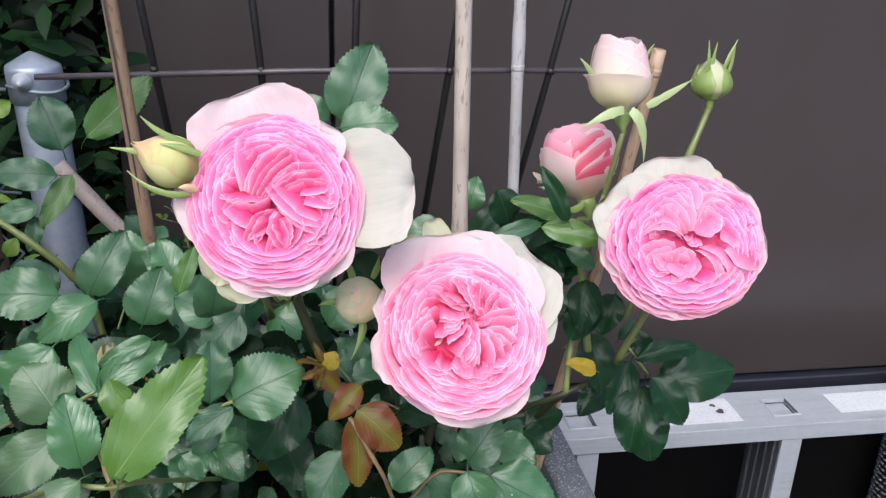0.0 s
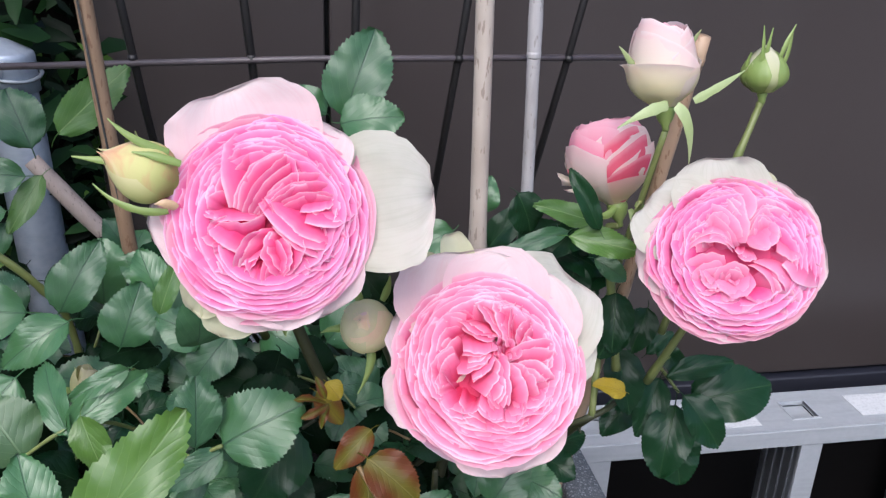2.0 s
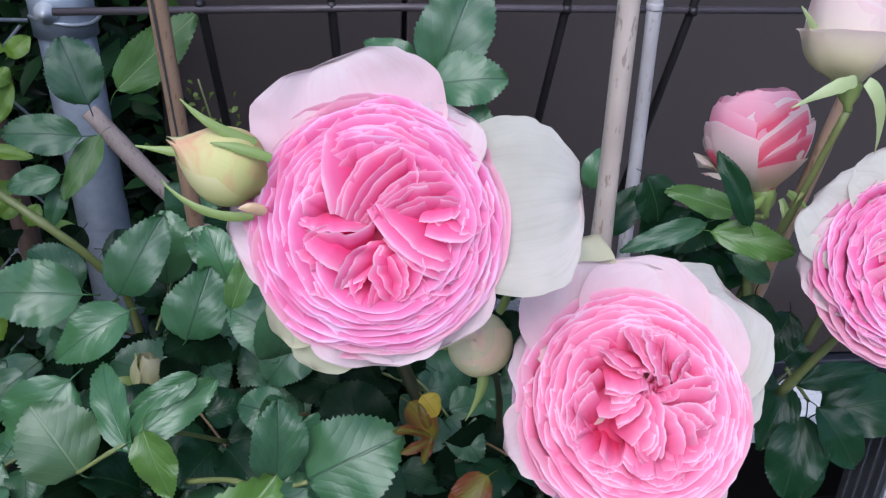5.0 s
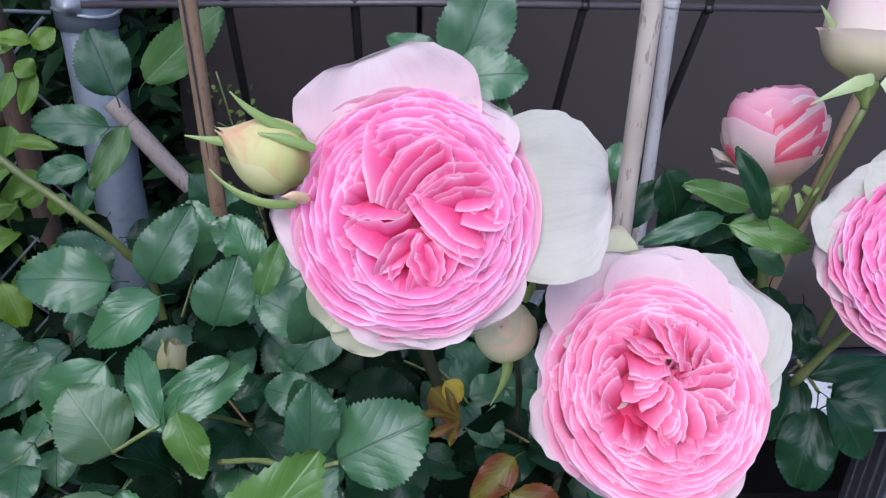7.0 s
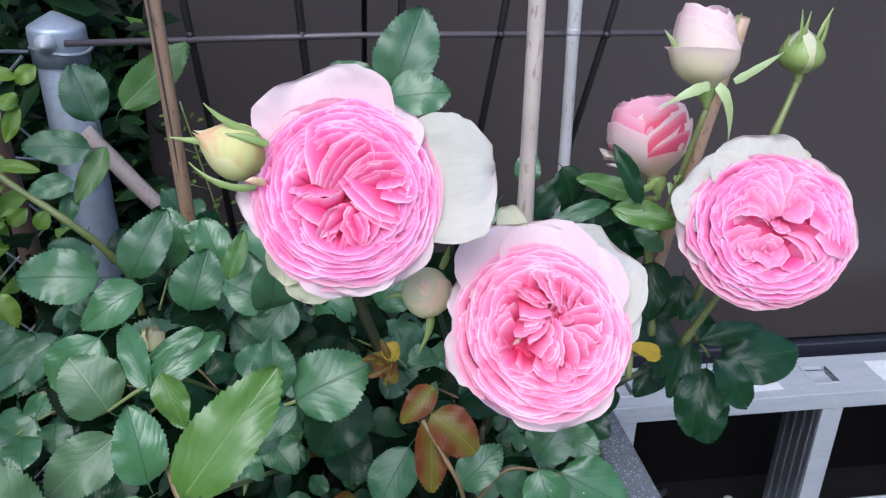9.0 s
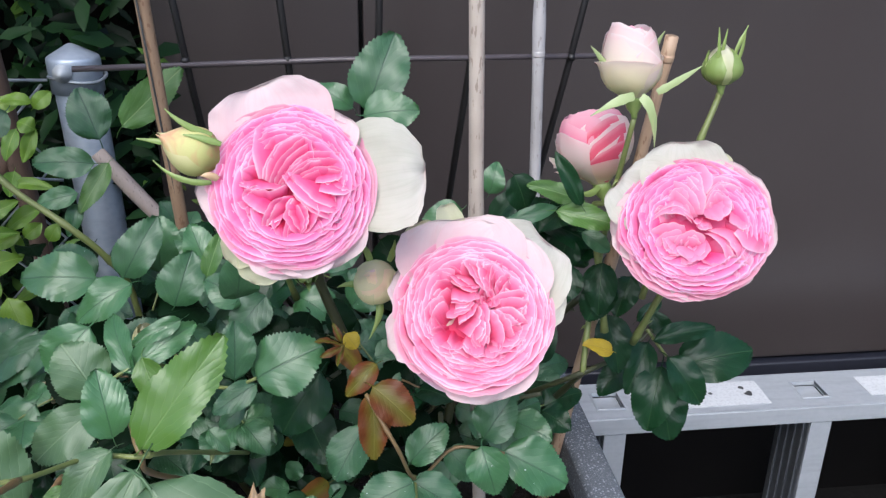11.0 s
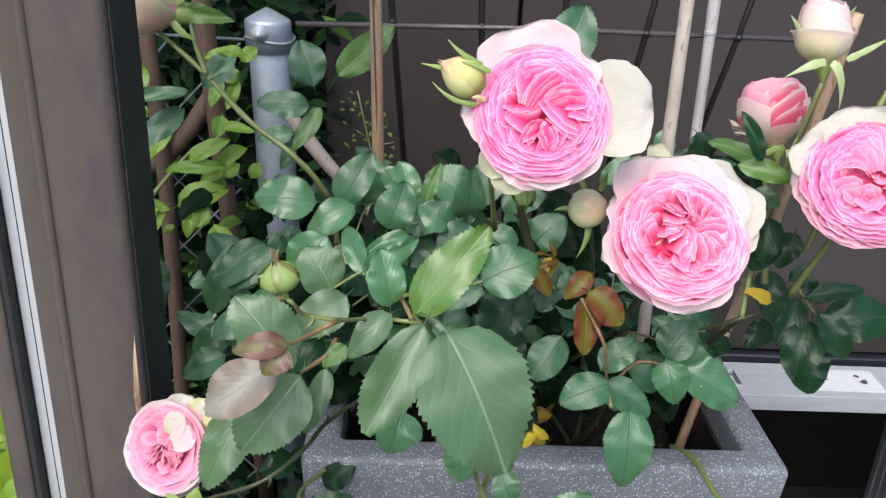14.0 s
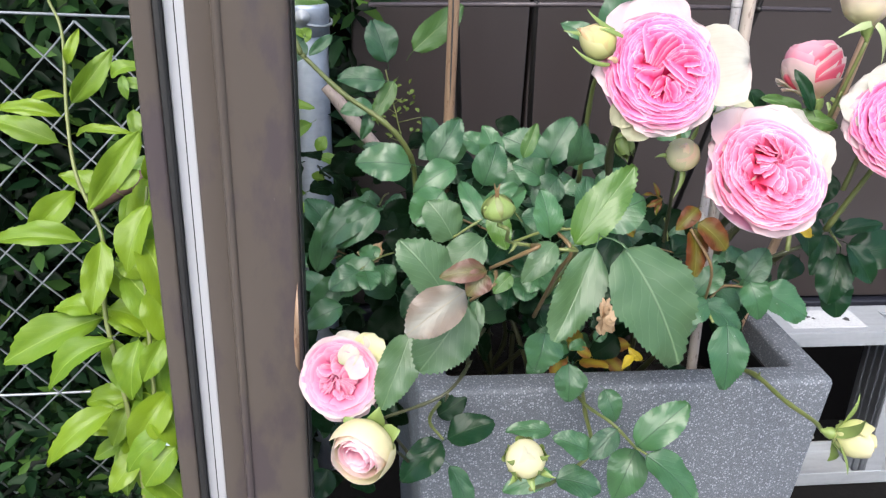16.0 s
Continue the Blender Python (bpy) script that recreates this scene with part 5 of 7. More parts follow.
fold(quartered_bloom, (-0.03, 0), (0.05, -0.06), (0.18, -0.03), 90, 0.14, 0.02)
fold(quartered_bloom, (-0.05, 0.08), (-0.01, 0.03), (0.05, 0.08), 60, 0.1)
swirl(full_bloom, 16, 0.50, 0.66)
swirl(tilted_bloom, 12, 0.40, 0.66)
swirl(quartered_bloom, 18, 0.50, 0.66)

# ---- the rose bush: stems, sprays and leaves ----
leaf((-0.196, 0.777, 0.784), (-0.212, 0.788, 0.829), 0.036)
leaf((-0.170, 0.753, 0.802), (-0.116, 0.761, 0.851), 0.029, "f")
leaf((-0.199, 0.760, 0.767), (-0.251, 0.754, 0.773), 0.027)
leaf((-0.214, 0.749, 0.743), (-0.249, 0.741, 0.737), 0.019)
leaf((-0.189, 0.769, 0.765), (-0.214, 0.744, 0.726), 0.018, "f")
leaf((-0.216, 0.754, 0.732), (-0.225, 0.738, 0.707), 0.013)
leaf((-0.290, 0.827, 0.799), (-0.318, 0.810, 0.773), 0.028)
leaf((-0.258, 0.697, 0.827), (-0.281, 0.685, 0.809), 0.011)
leaf((-0.306, 0.705, 0.792), (-0.364, 0.693, 0.784), 0.013)
leaf((-0.315, 0.719, 0.771), (-0.361, 0.694, 0.735), 0.023)
leaf((-0.179, 0.643, 0.708), (-0.235, 0.637, 0.715), 0.038)
leaf((-0.158, 0.641, 0.707), (-0.130, 0.651, 0.755), 0.030)
leaf((-0.141, 0.596, 0.724), (-0.182, 0.580, 0.704), 0.025)
leaf((-0.226, 0.629, 0.672), (-0.270, 0.603, 0.635), 0.028)
leaf((-0.159, 0.541, 0.717), (-0.186, 0.524, 0.691), 0.034)
leaf((-0.169, 0.400, 0.675), (-0.205, 0.411, 0.725), 0.042, "p", 0.7)
leaf((-0.136, 0.451, 0.708), (-0.172, 0.434, 0.684), 0.029, "p")
leaf((-0.103, 0.368, 0.742), (-0.109, 0.377, 0.777), 0.022)
leaf((-0.088, 0.357, 0.742), (-0.045, 0.372, 0.797), 0.028, "f")
leaf((-0.102, 0.356, 0.744), (-0.128, 0.341, 0.722), 0.017, "p")
leaf((-0.130, 0.369, 0.713), (-0.144, 0.361, 0.702), 0.011, "f")
leaf((-0.082, 0.327, 0.753), (-0.113, 0.293, 0.699), 0.030, "p")
leaf((-0.071, 0.299, 0.765), (-0.033, 0.260, 0.701), 0.059, "p", 0.8)
leaf((-0.160, 0.376, 0.686), (-0.196, 0.349, 0.643), 0.042, "p")
leaf((-0.146, 0.409, 0.672), (-0.159, 0.385, 0.633), 0.016, "p")
leaf((-0.201, 0.391, 0.653), (-0.224, 0.360, 0.604), 0.029, "p")
leaf((-0.158, 0.318, 0.741), (-0.190, 0.313, 0.741), 0.014, "o")
leaf((-0.160, 0.317, 0.740), (-0.172, 0.308, 0.727), 0.016, "o")
leaf((-0.169, 0.338, 0.716), (-0.211, 0.324, 0.690), 0.031, "m")
leaf((-0.320, 0.605, 0.615), (-0.329, 0.617, 0.663), 0.027)
leaf((-0.091, 0.644, 0.709), (-0.103, 0.653, 0.747), 0.025)
leaf((-0.081, 0.569, 0.739), (-0.069, 0.576, 0.771), 0.013, "f")
leaf((-0.112, 0.598, 0.701), (-0.097, 0.608, 0.742), 0.032)
leaf((-0.055, 0.581, 0.713), (-0.084, 0.583, 0.732), 0.026)
leaf((-0.094, 0.527, 0.727), (-0.127, 0.516, 0.715), 0.012)
leaf((-0.052, 0.455, 0.720), (-0.050, 0.464, 0.756), 0.023)
leaf((-0.040, 0.456, 0.720), (-0.000, 0.457, 0.741), 0.037)
leaf((-0.041, 0.582, 0.716), (-0.066, 0.567, 0.692), 0.028)
leaf((-0.001, 0.507, 0.692), (-0.030, 0.486, 0.658), 0.038, "d")
leaf((-0.039, 0.454, 0.718), (-0.066, 0.443, 0.705), 0.015)
leaf((-0.049, 0.465, 0.695), (-0.066, 0.458, 0.684), 0.012)
leaf((-0.072, 0.460, 0.682), (-0.059, 0.452, 0.670), 0.011)
leaf((0.027, 0.473, 0.669), (0.006, 0.455, 0.640), 0.027, "s")
leaf((0.056, 0.425, 0.658), (0.020, 0.415, 0.647), 0.025, "s")
leaf((0.055, 0.452, 0.652), (0.079, 0.457, 0.677), 0.022)
leaf((0.055, 0.434, 0.652), (0.089, 0.420, 0.635), 0.024, "s")
leaf((0.082, 0.465, 0.652), (0.102, 0.453, 0.635), 0.020)
leaf((0.102, 0.446, 0.666), (0.110, 0.429, 0.638), 0.024, "s")
leaf((0.107, 0.467, 0.657), (0.127, 0.473, 0.686), 0.027)
leaf((0.120, 0.460, 0.651), (0.162, 0.444, 0.633), 0.034, "s")
leaf((0.071, 0.413, 0.643), (0.067, 0.385, 0.595), 0.033, "s")
leaf((-0.044, 0.474, 0.571), (-0.046, 0.455, 0.542), 0.025)
leaf((0.031, 0.416, 0.735), (0.054, 0.403, 0.718), 0.022, "r")
leaf((0.031, 0.422, 0.727), (0.031, 0.402, 0.693), 0.018, "r")
leaf((0.034, 0.428, 0.743), (0.015, 0.418, 0.729), 0.013, "r")
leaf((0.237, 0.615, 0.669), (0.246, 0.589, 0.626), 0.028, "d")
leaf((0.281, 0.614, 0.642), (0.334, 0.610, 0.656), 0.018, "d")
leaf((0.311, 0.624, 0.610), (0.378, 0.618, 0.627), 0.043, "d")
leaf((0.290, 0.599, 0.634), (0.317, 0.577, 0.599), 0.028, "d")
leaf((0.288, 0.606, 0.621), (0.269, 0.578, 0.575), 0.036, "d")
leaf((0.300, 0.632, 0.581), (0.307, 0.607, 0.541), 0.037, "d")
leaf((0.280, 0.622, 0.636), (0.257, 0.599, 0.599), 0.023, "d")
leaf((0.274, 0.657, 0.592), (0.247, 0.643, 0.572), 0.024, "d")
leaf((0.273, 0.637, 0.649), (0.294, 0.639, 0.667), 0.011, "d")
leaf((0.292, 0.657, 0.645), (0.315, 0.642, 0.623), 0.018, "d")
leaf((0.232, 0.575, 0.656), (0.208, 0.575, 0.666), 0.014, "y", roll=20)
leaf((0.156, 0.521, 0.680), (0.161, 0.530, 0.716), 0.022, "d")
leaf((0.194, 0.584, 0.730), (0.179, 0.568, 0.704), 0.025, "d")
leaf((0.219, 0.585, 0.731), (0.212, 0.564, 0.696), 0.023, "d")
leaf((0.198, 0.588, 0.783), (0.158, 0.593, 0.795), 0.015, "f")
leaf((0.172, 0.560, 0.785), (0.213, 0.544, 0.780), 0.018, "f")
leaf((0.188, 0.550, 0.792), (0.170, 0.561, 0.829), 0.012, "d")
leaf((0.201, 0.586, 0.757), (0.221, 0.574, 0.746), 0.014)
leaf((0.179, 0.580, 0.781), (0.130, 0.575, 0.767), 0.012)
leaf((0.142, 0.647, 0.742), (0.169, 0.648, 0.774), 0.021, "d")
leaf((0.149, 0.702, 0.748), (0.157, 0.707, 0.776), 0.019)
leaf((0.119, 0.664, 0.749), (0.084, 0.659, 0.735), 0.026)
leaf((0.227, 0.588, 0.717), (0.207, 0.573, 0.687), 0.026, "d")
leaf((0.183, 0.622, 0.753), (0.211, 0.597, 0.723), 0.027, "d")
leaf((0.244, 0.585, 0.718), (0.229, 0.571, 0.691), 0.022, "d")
leaf((0.043, 0.731, 0.818), (0.069, 0.742, 0.884), 0.046)
leaf((0.039, 0.719, 0.817), (0.085, 0.706, 0.827), 0.034)
leaf((0.032, 0.752, 0.816), (-0.003, 0.760, 0.838), 0.021)
leaf((0.061, 0.703, 0.761), (0.073, 0.713, 0.805), 0.026)
leaf((0.057, 0.699, 0.753), (0.085, 0.700, 0.771), 0.019)
leaf((-0.152, 0.511, 0.682), (-0.173, 0.522, 0.715), 0.037, "p")
leaf((-0.126, 0.505, 0.699), (-0.146, 0.541, 0.728), 0.017, "g", 0.3, -35)
leaf((-0.127, 0.508, 0.702), (-0.085, 0.526, 0.725), 0.019, "g", 0.9, 20)
leaf((-0.119, 0.509, 0.709), (-0.107, 0.494, 0.678), 0.020, "f", 0.2, 30)
stem([(-0.153, 0.511, 0.683), (-0.128, 0.510, 0.700), (-0.110, 0.530, 0.690), (-0.090, 0.570, 0.650)], 0.0010, 0.0013, STEM, name="leaf_stalk")
leaf((-0.052, 0.500, 0.752), (-0.046, 0.490, 0.790), 0.022, "g", 0.2, 25)
leaf((-0.166, 0.433, 0.520), (-0.203, 0.417, 0.490), 0.028, "d")
leaf((-0.164, 0.417, 0.534), (-0.126, 0.413, 0.554), 0.027, "d")
leaf((-0.160, 0.504, 0.498), (-0.134, 0.504, 0.518), 0.022, "d")
leaf((-0.161, 0.407, 0.513), (-0.143, 0.384, 0.482), 0.020)
leaf((0.008, 0.416, 0.518), (0.051, 0.419, 0.561), 0.031)
leaf((0.015, 0.405, 0.518), (0.058, 0.376, 0.489), 0.033)
leaf((0.017, 0.435, 0.501), (-0.007, 0.413, 0.462), 0.032)
leaf((-0.044, 0.386, 0.537), (-0.075, 0.391, 0.552), 0.022)
leaf((-0.022, 0.391, 0.556), (-0.047, 0.380, 0.535), 0.020)
leaf((-0.012, 0.460, 0.551), (-0.002, 0.443, 0.527), 0.022)
leaf((-0.072, 0.414, 0.541), (-0.112, 0.415, 0.544), 0.016)
leaf((-0.074, 0.381, 0.516), (-0.037, 0.369, 0.514), 0.027)
leaf((-0.077, 0.384, 0.520), (-0.120, 0.377, 0.508), 0.019)
leaf((-0.042, 0.473, 0.568), (-0.046, 0.456, 0.541), 0.027)
leaf((-0.093, 0.391, 0.651), (-0.101, 0.376, 0.625), 0.030)
leaf((-0.276, 0.624, 0.597), (-0.257, 0.639, 0.663), 0.027)
leaf((-0.222, 0.585, 0.630), (-0.254, 0.568, 0.599), 0.029)
leaf((-0.254, 0.581, 0.612), (-0.279, 0.565, 0.582), 0.026)
leaf((-0.213, 0.623, 0.667), (-0.256, 0.604, 0.636), 0.026)
leaf((-0.262, 0.592, 0.589), (-0.302, 0.599, 0.614), 0.021)
leaf((-0.251, 0.559, 0.592), (-0.290, 0.548, 0.577), 0.023)
leaf((-0.328, 0.733, 0.861), (-0.265, 0.721, 0.856), 0.017, "f")
leaf((-0.136, 0.678, 0.694), (-0.135, 0.690, 0.741), 0.035, "g", 0.9)
leaf((-0.027, 0.667, 0.703), (-0.077, 0.678, 0.732), 0.040, "g", 0.9)
leaf((-0.033, 0.667, 0.700), (-0.007, 0.676, 0.751), 0.035, "g", 0.9)
leaf((-0.007, 0.663, 0.702), (0.032, 0.659, 0.722), 0.030, "g", 0.9)
leaf((-0.098, 0.665, 0.676), (-0.057, 0.664, 0.706), 0.040, "g", 0.9)
leaf((-0.022, 0.656, 0.680), (0.016, 0.634, 0.661), 0.031, "s", 0.9)
leaf((-0.007, 0.633, 0.631), (-0.044, 0.647, 0.672), 0.040, "g", 0.9)
leaf((-0.256, 0.663, 0.620), (-0.285, 0.676, 0.660), 0.035, "s", 0.9)
leaf((-0.221, 0.668, 0.644), (-0.260, 0.654, 0.616), 0.034, "s", 0.9)
leaf((-0.124, 0.649, 0.630), (-0.172, 0.657, 0.654), 0.044, "g", 0.9)
leaf((-0.133, 0.637, 0.596), (-0.199, 0.649, 0.630), 0.054, "g", 0.9)
leaf((-0.006, 0.628, 0.620), (-0.058, 0.619, 0.603), 0.034, "s", 0.9)
leaf((-0.071, 0.608, 0.556), (-0.112, 0.608, 0.559), 0.030, "g", 0.9)
leaf((-0.085, 0.651, 0.650), (-0.104, 0.664, 0.690), 0.036, "s", 0.9)
leaf((-0.055, 0.638, 0.629), (-0.086, 0.650, 0.663), 0.040, "g", 0.9)
leaf((0.023, 0.645, 0.671), (0.051, 0.648, 0.702), 0.034, "s", 0.9)
leaf((-0.192, 0.684, 0.689), (-0.222, 0.693, 0.717), 0.030, "s", 0.9)
leaf((-0.096, 0.678, 0.710), (-0.121, 0.685, 0.730), 0.026, "g", 0.9)
leaf((0.058, 0.624, 0.634), (0.027, 0.634, 0.663), 0.034, "s", 0.9)
leaf((-0.193, 0.631, 0.568), (-0.229, 0.639, 0.591), 0.036, "s", 0.9)
leaf((0.094, 0.605, 0.603), (0.074, 0.616, 0.637), 0.034, "s", 0.9)
leaf((0.016, 0.605, 0.577), (0.049, 0.585, 0.559), 0.034, "g", 0.9)
flushed_bud = cupped_bud((-0.049, 0.443, 0.864), (-0.0775, 0.440, 0.8805), (0.13, 0.33, 0.40, 0.39, 0.32, 0.19, 0.03), "yellow-green bud with coral blush, half wrapped in sepals")
for deg, half, top, size in ((110, 85, 0.93, 1.0), (225, 85, 0.95, 0.97), (345, 85, 0.94, 0.98), (60, 75, 0.98, 0.90), (170, 75, 0.99, 0.88), (285, 75, 0.99, 0.86)):
    wrap(flushed_bud, deg, half, top, size, PETAL_FLUSHED if deg in (110, 60) else PETAL_GREEN, point=0.06, droop=0.45)
tongue(flushed_bud, (-0.001, 0.0165, 0.004), (-0.0135, 0.0225, 0.006), (-0.0240, 0.0310, 0.004), 0.0026)
tongue(flushed_bud, (0.004, 0.0130, 0.010), (-0.006, 0.0170, 0.011), (-0.0150, 0.0185, 0.010), 0.0024)
tongue(flushed_bud, (-0.021, 0.0120, 0.002), (-0.0285, 0.0135, 0.004), (-0.0400, 0.0150, 0.003), 0.0023)
tongue(flushed_bud, (-0.003, -0.0085, 0.008), (-0.0190, -0.0055, 0.010), (-0.0325, 0.0040, 0.006), 0.0021)
tongue(flushed_bud, (0.001, -0.0060, 0.012), (-0.0030, -0.0030, 0.014), (-0.0075, -0.0030, 0.014), 0.0030, material=DRY)
cream_bud = cupped_bud((0.213, 0.536, 0.873), (0.2090, 0.549, 0.923), (0.12, 0.30, 0.385, 0.395, 0.375, 0.335, 0.27, 0.18), "opening cream and blush bud with spread sepals")
for deg, half, top, size, flare, slant in ((34, 62, 0.50, 1.00, 0.09, -0.10), (140, 66, 0.47, 0.985, 0.03, 0.30), (230, 80, 0.52, 0.99, 0.03, 0.0), (320, 60, 0.50, 1.0, 0.05, 0.0)):
    wrap(cream_bud, deg, half, top, size, PETAL_SHELL, flare, slant, 0.0, 0.06)
for deg, half, top, size, slant in ((10, 80, 0.97, 0.965, -0.06), (150, 82, 0.80, 0.96, 0.22), (270, 80, 0.93, 0.955, 0.0), (65, 60, 0.72, 0.945, -0.30), (205, 75, 0.92, 0.91, 0.0), (110, 60, 0.80, 0.925, 0.20)):
    wrap(cream_bud, deg, half, top, size, PETAL_PEARL, 0.03, slant, 0.0, 0.12)
for deg, half, top, size in ((330, 75, 0.95, 0.84), (60, 75, 0.86, 0.80), (180, 70, 0.90, 0.76)):
    wrap(cream_bud, deg, half, top, size, PETAL_PEARL, 0.025, 0.0, 0.0, 0.12)
for deg, top, size in ((20, 0.90, 0.66), (140, 0.88, 0.56), (260, 0.91, 0.48), (60, 0.90, 0.36), (200, 0.91, 0.22)):
    wrap(cream_bud, deg, 80, top, size, PETAL_CANDY, 0.015, 0.0, 0.0, 0.08)
tongue(cream_bud, (-0.0180, 0.018, -0.002), (-0.0240, 0.0265, 0.000), (-0.0325, 0.0350, 0.002), 0.0032, material=SEPAL_PALE)
tongue(cream_bud, (-0.003, 0.004, 0.011), (-0.0160, 0.0010, 0.014), (-0.0320, -0.0085, 0.012), 0.0046, 0.12, SEPAL_PALE)
tongue(cream_bud, (0.0125, 0.006, 0.010), (0.0265, 0.0140, 0.010), (0.0430, 0.0225, 0.006), 0.0036, 0.12, SEPAL_PALE)
tongue(cream_bud, (0.001, 0.004, 0.012), (0.0085, -0.0070, 0.016), (0.0130, -0.0300, 0.014), 0.0050, 0.12, SEPAL_PALE)
tongue(cream_bud, (0.012, 0.018, -0.012), (0.0165, 0.0300, -0.014), (0.0215, 0.0420, -0.012), 0.0034, material=SEPAL_PALE)
streaked_bud = cupped_bud((0.2165, 0.597, 0.792), (0.2065, 0.616, 0.850), (0.10, 0.27, 0.39, 0.45, 0.46, 0.43, 0.35, 0.20), "half-open cream bud streaked with coral pink", -32)
for deg, half, top, size, slant, material in (
    (98, 66, 0.28, 1.025, 0.10, PETAL_SHELL), (42, 44, 0.70, 1.01, -0.12, PETAL_PEARL), (172, 34, 0.60, 1.01, 0.0, PETAL_TIPPED), (275, 85, 0.62, 1.0, 0.0, PETAL_SHELL), (352, 40, 0.66, 1.0, 0.0, PETAL_TIPPED),
    (14, 20, 0.46, 1.02, 0.10, PETAL_HOT), (108, 42, 0.42, 1.015, 0.30, PETAL_HOT),
    (118, 44, 0.49, 1.005, 0.36, PETAL_TIPPED), (106, 44, 0.58, 0.99, 0.36, PETAL_HOT), (116, 48, 0.66, 0.98, 0.28, PETAL_TIPPED),
    (165, 45, 0.78, 0.975, -0.10, PETAL_TIPPED), (100, 44, 0.73, 0.96, 0.24, PETAL_HOT), (30, 55, 0.84, 0.955, -0.05, PETAL_CANDY),
    (108, 54, 0.81, 0.945, 0.10, PETAL_TIPPED), (60, 50, 0.87, 0.925, 0.06, PETAL_CANDY)):
    wrap(streaked_bud, deg, half, top, size, material, 0.014, slant, 0.0, 0.16)
for deg, top, size, flare in ((4, 0.46, 1.07, 0.10), (20, 0.28, 1.10, 0.12), (340, 0.40, 1.06, 0.10)):
    wrap(streaked_bud, deg, 22, top, size, PETAL_SHELL, flare, 0.0, 0.0, 0.2)
for deg, half, top, size in ((100, 80, 0.93, 0.90), (220, 80, 0.94, 0.90), (340, 80, 0.93, 0.90), (40, 60, 0.95, 0.80), (160, 60, 0.92, 0.76), (280, 70, 0.94, 0.72), (90, 60, 0.95, 0.60), (210, 60, 0.92, 0.52), (330, 70, 0.95, 0.46), (60, 80, 0.93, 0.32), (240, 80, 0.96, 0.2)):
    wrap(streaked_bud, deg, half, top - 0.03, size, PETAL_CANDY, 0.02, 0.0, 0.0, 0.06)
tongue(streaked_bud, (-0.006, 0.003, 0.014), (-0.016, -0.001, 0.020), (-0.027, 0.004, 0.022), 0.0034)
tongue(streaked_bud, (0.004, 0.001, 0.014), (0.006, -0.008, 0.020), (0.003, -0.018, 0.022), 0.0036)
tongue(streaked_bud, (0.008, 0.004, 0.012), (0.016, -0.001, 0.014), (0.023, -0.009, 0.014), 0.0034)
tight_bud = cupped_bud((0.2765, 0.543, 0.880), (0.2755, 0.546, 0.9065), (0.22, 0.43, 0.50, 0.48, 0.40, 0.26, 0.08), "tight green bud with long upright sepals")
for deg, half, top, size in ((60, 80, 0.92, 0.97), (180, 80, 0.93, 0.96), (300, 80, 0.93, 0.96), (120, 75, 0.97, 0.90), (240, 75, 0.97, 0.90), (0, 75, 0.97, 0.90)):
    wrap(tight_bud, deg, half, top, size, PETAL_LIMEY, 0.0, 0.0, 0.03, 0.4)
for deg, half, top in ((30, 36, 0.86), (122, 40, 0.84), (195, 34, 0.84), (265, 36, 0.84), (330, 34, 0.84)):
    wrap(tight_bud, deg, half, top, 1.03, SEPAL, 0.0, 0.0, 0.10, 0.55)
tongue(tight_bud, (-0.007, 0.016, 0.006), (-0.0075, 0.0260, 0.006), (-0.0085, 0.0390, 0.004), 0.0017)
tongue(tight_bud, (-0.0035, 0.020, 0.002), (-0.0030, 0.0270, 0.003), (-0.0015, 0.0375, 0.002), 0.0017)
tongue(tight_bud, (0.005, 0.020, 0.004), (0.0075, 0.0290, 0.004), (0.0125, 0.0395, 0.002), 0.0019)
tongue(tight_bud, (0.009, 0.018, 0.003), (0.0105, 0.0260, 0.003), (0.0115, 0.0360, 0.002), 0.0016)
tongue(tight_bud, (-0.011, 0.012, 0.000), (-0.0130, 0.0170, 0.001), (-0.0125, 0.0235, 0.002), 0.0014)
peach_bud = cupped_bud((0.0395, 0.4895, 0.7640), (0.0320, 0.4680, 0.7815), (0.16, 0.40, 0.49, 0.49, 0.45, 0.35, 0.20, 0.02), "small rounded peach-cream bud with drooping sepals", 30)
for deg, half, top, size, material in ((150, 95, 0.80, 1.0, PETAL_IVORY), (280, 95, 0.84, 0.99, PETAL_IVORY), (40, 90, 0.82, 1.01, PETAL_PEACH), (90, 85, 0.88, 0.93, PETAL_IVORY), (215, 85, 0.90, 0.91, PETAL_IVORY), (330, 85, 0.89, 0.92, PETAL_IVORY),
    (130, 100, 0.93, 0.86, PETAL_TIPPED), (250, 100, 0.94, 0.82, PETAL_IVORY), (10, 100, 0.95, 0.78, PETAL_TIPPED), (130, 110, 0.97, 0.72, PETAL_IVORY), (250, 110, 0.98, 0.66, PETAL_TIPPED), (10, 110, 0.98, 0.60, PETAL_IVORY), (180, 150, 0.99, 0.5, PETAL_TIPPED)):
    wrap(peach_bud, deg, half, top, size, material, 0.0, 0.04, 0.0, 0.12)
wrap(peach_bud, 90, 180, 1.0, 0.86, PETAL_PEACH, droop=0.0)
tongue(peach_bud, (-0.002, -0.006, 0.008), (-0.001, -0.0150, 0.012), (-0.008, -0.0310, 0.014), 0.0036, 0.5)
tongue(peach_bud, (-0.010, 0.003, 0.006), (-0.0190, 0.0060, 0.008), (-0.0270, 0.0040, 0.008), 0.0030, 0.5)
tongue(peach_bud, (-0.006, 0.018, 0.004), (-0.0080, 0.0260, 0.003), (-0.0130, 0.0320, 0.003), 0.0034, 0.5)
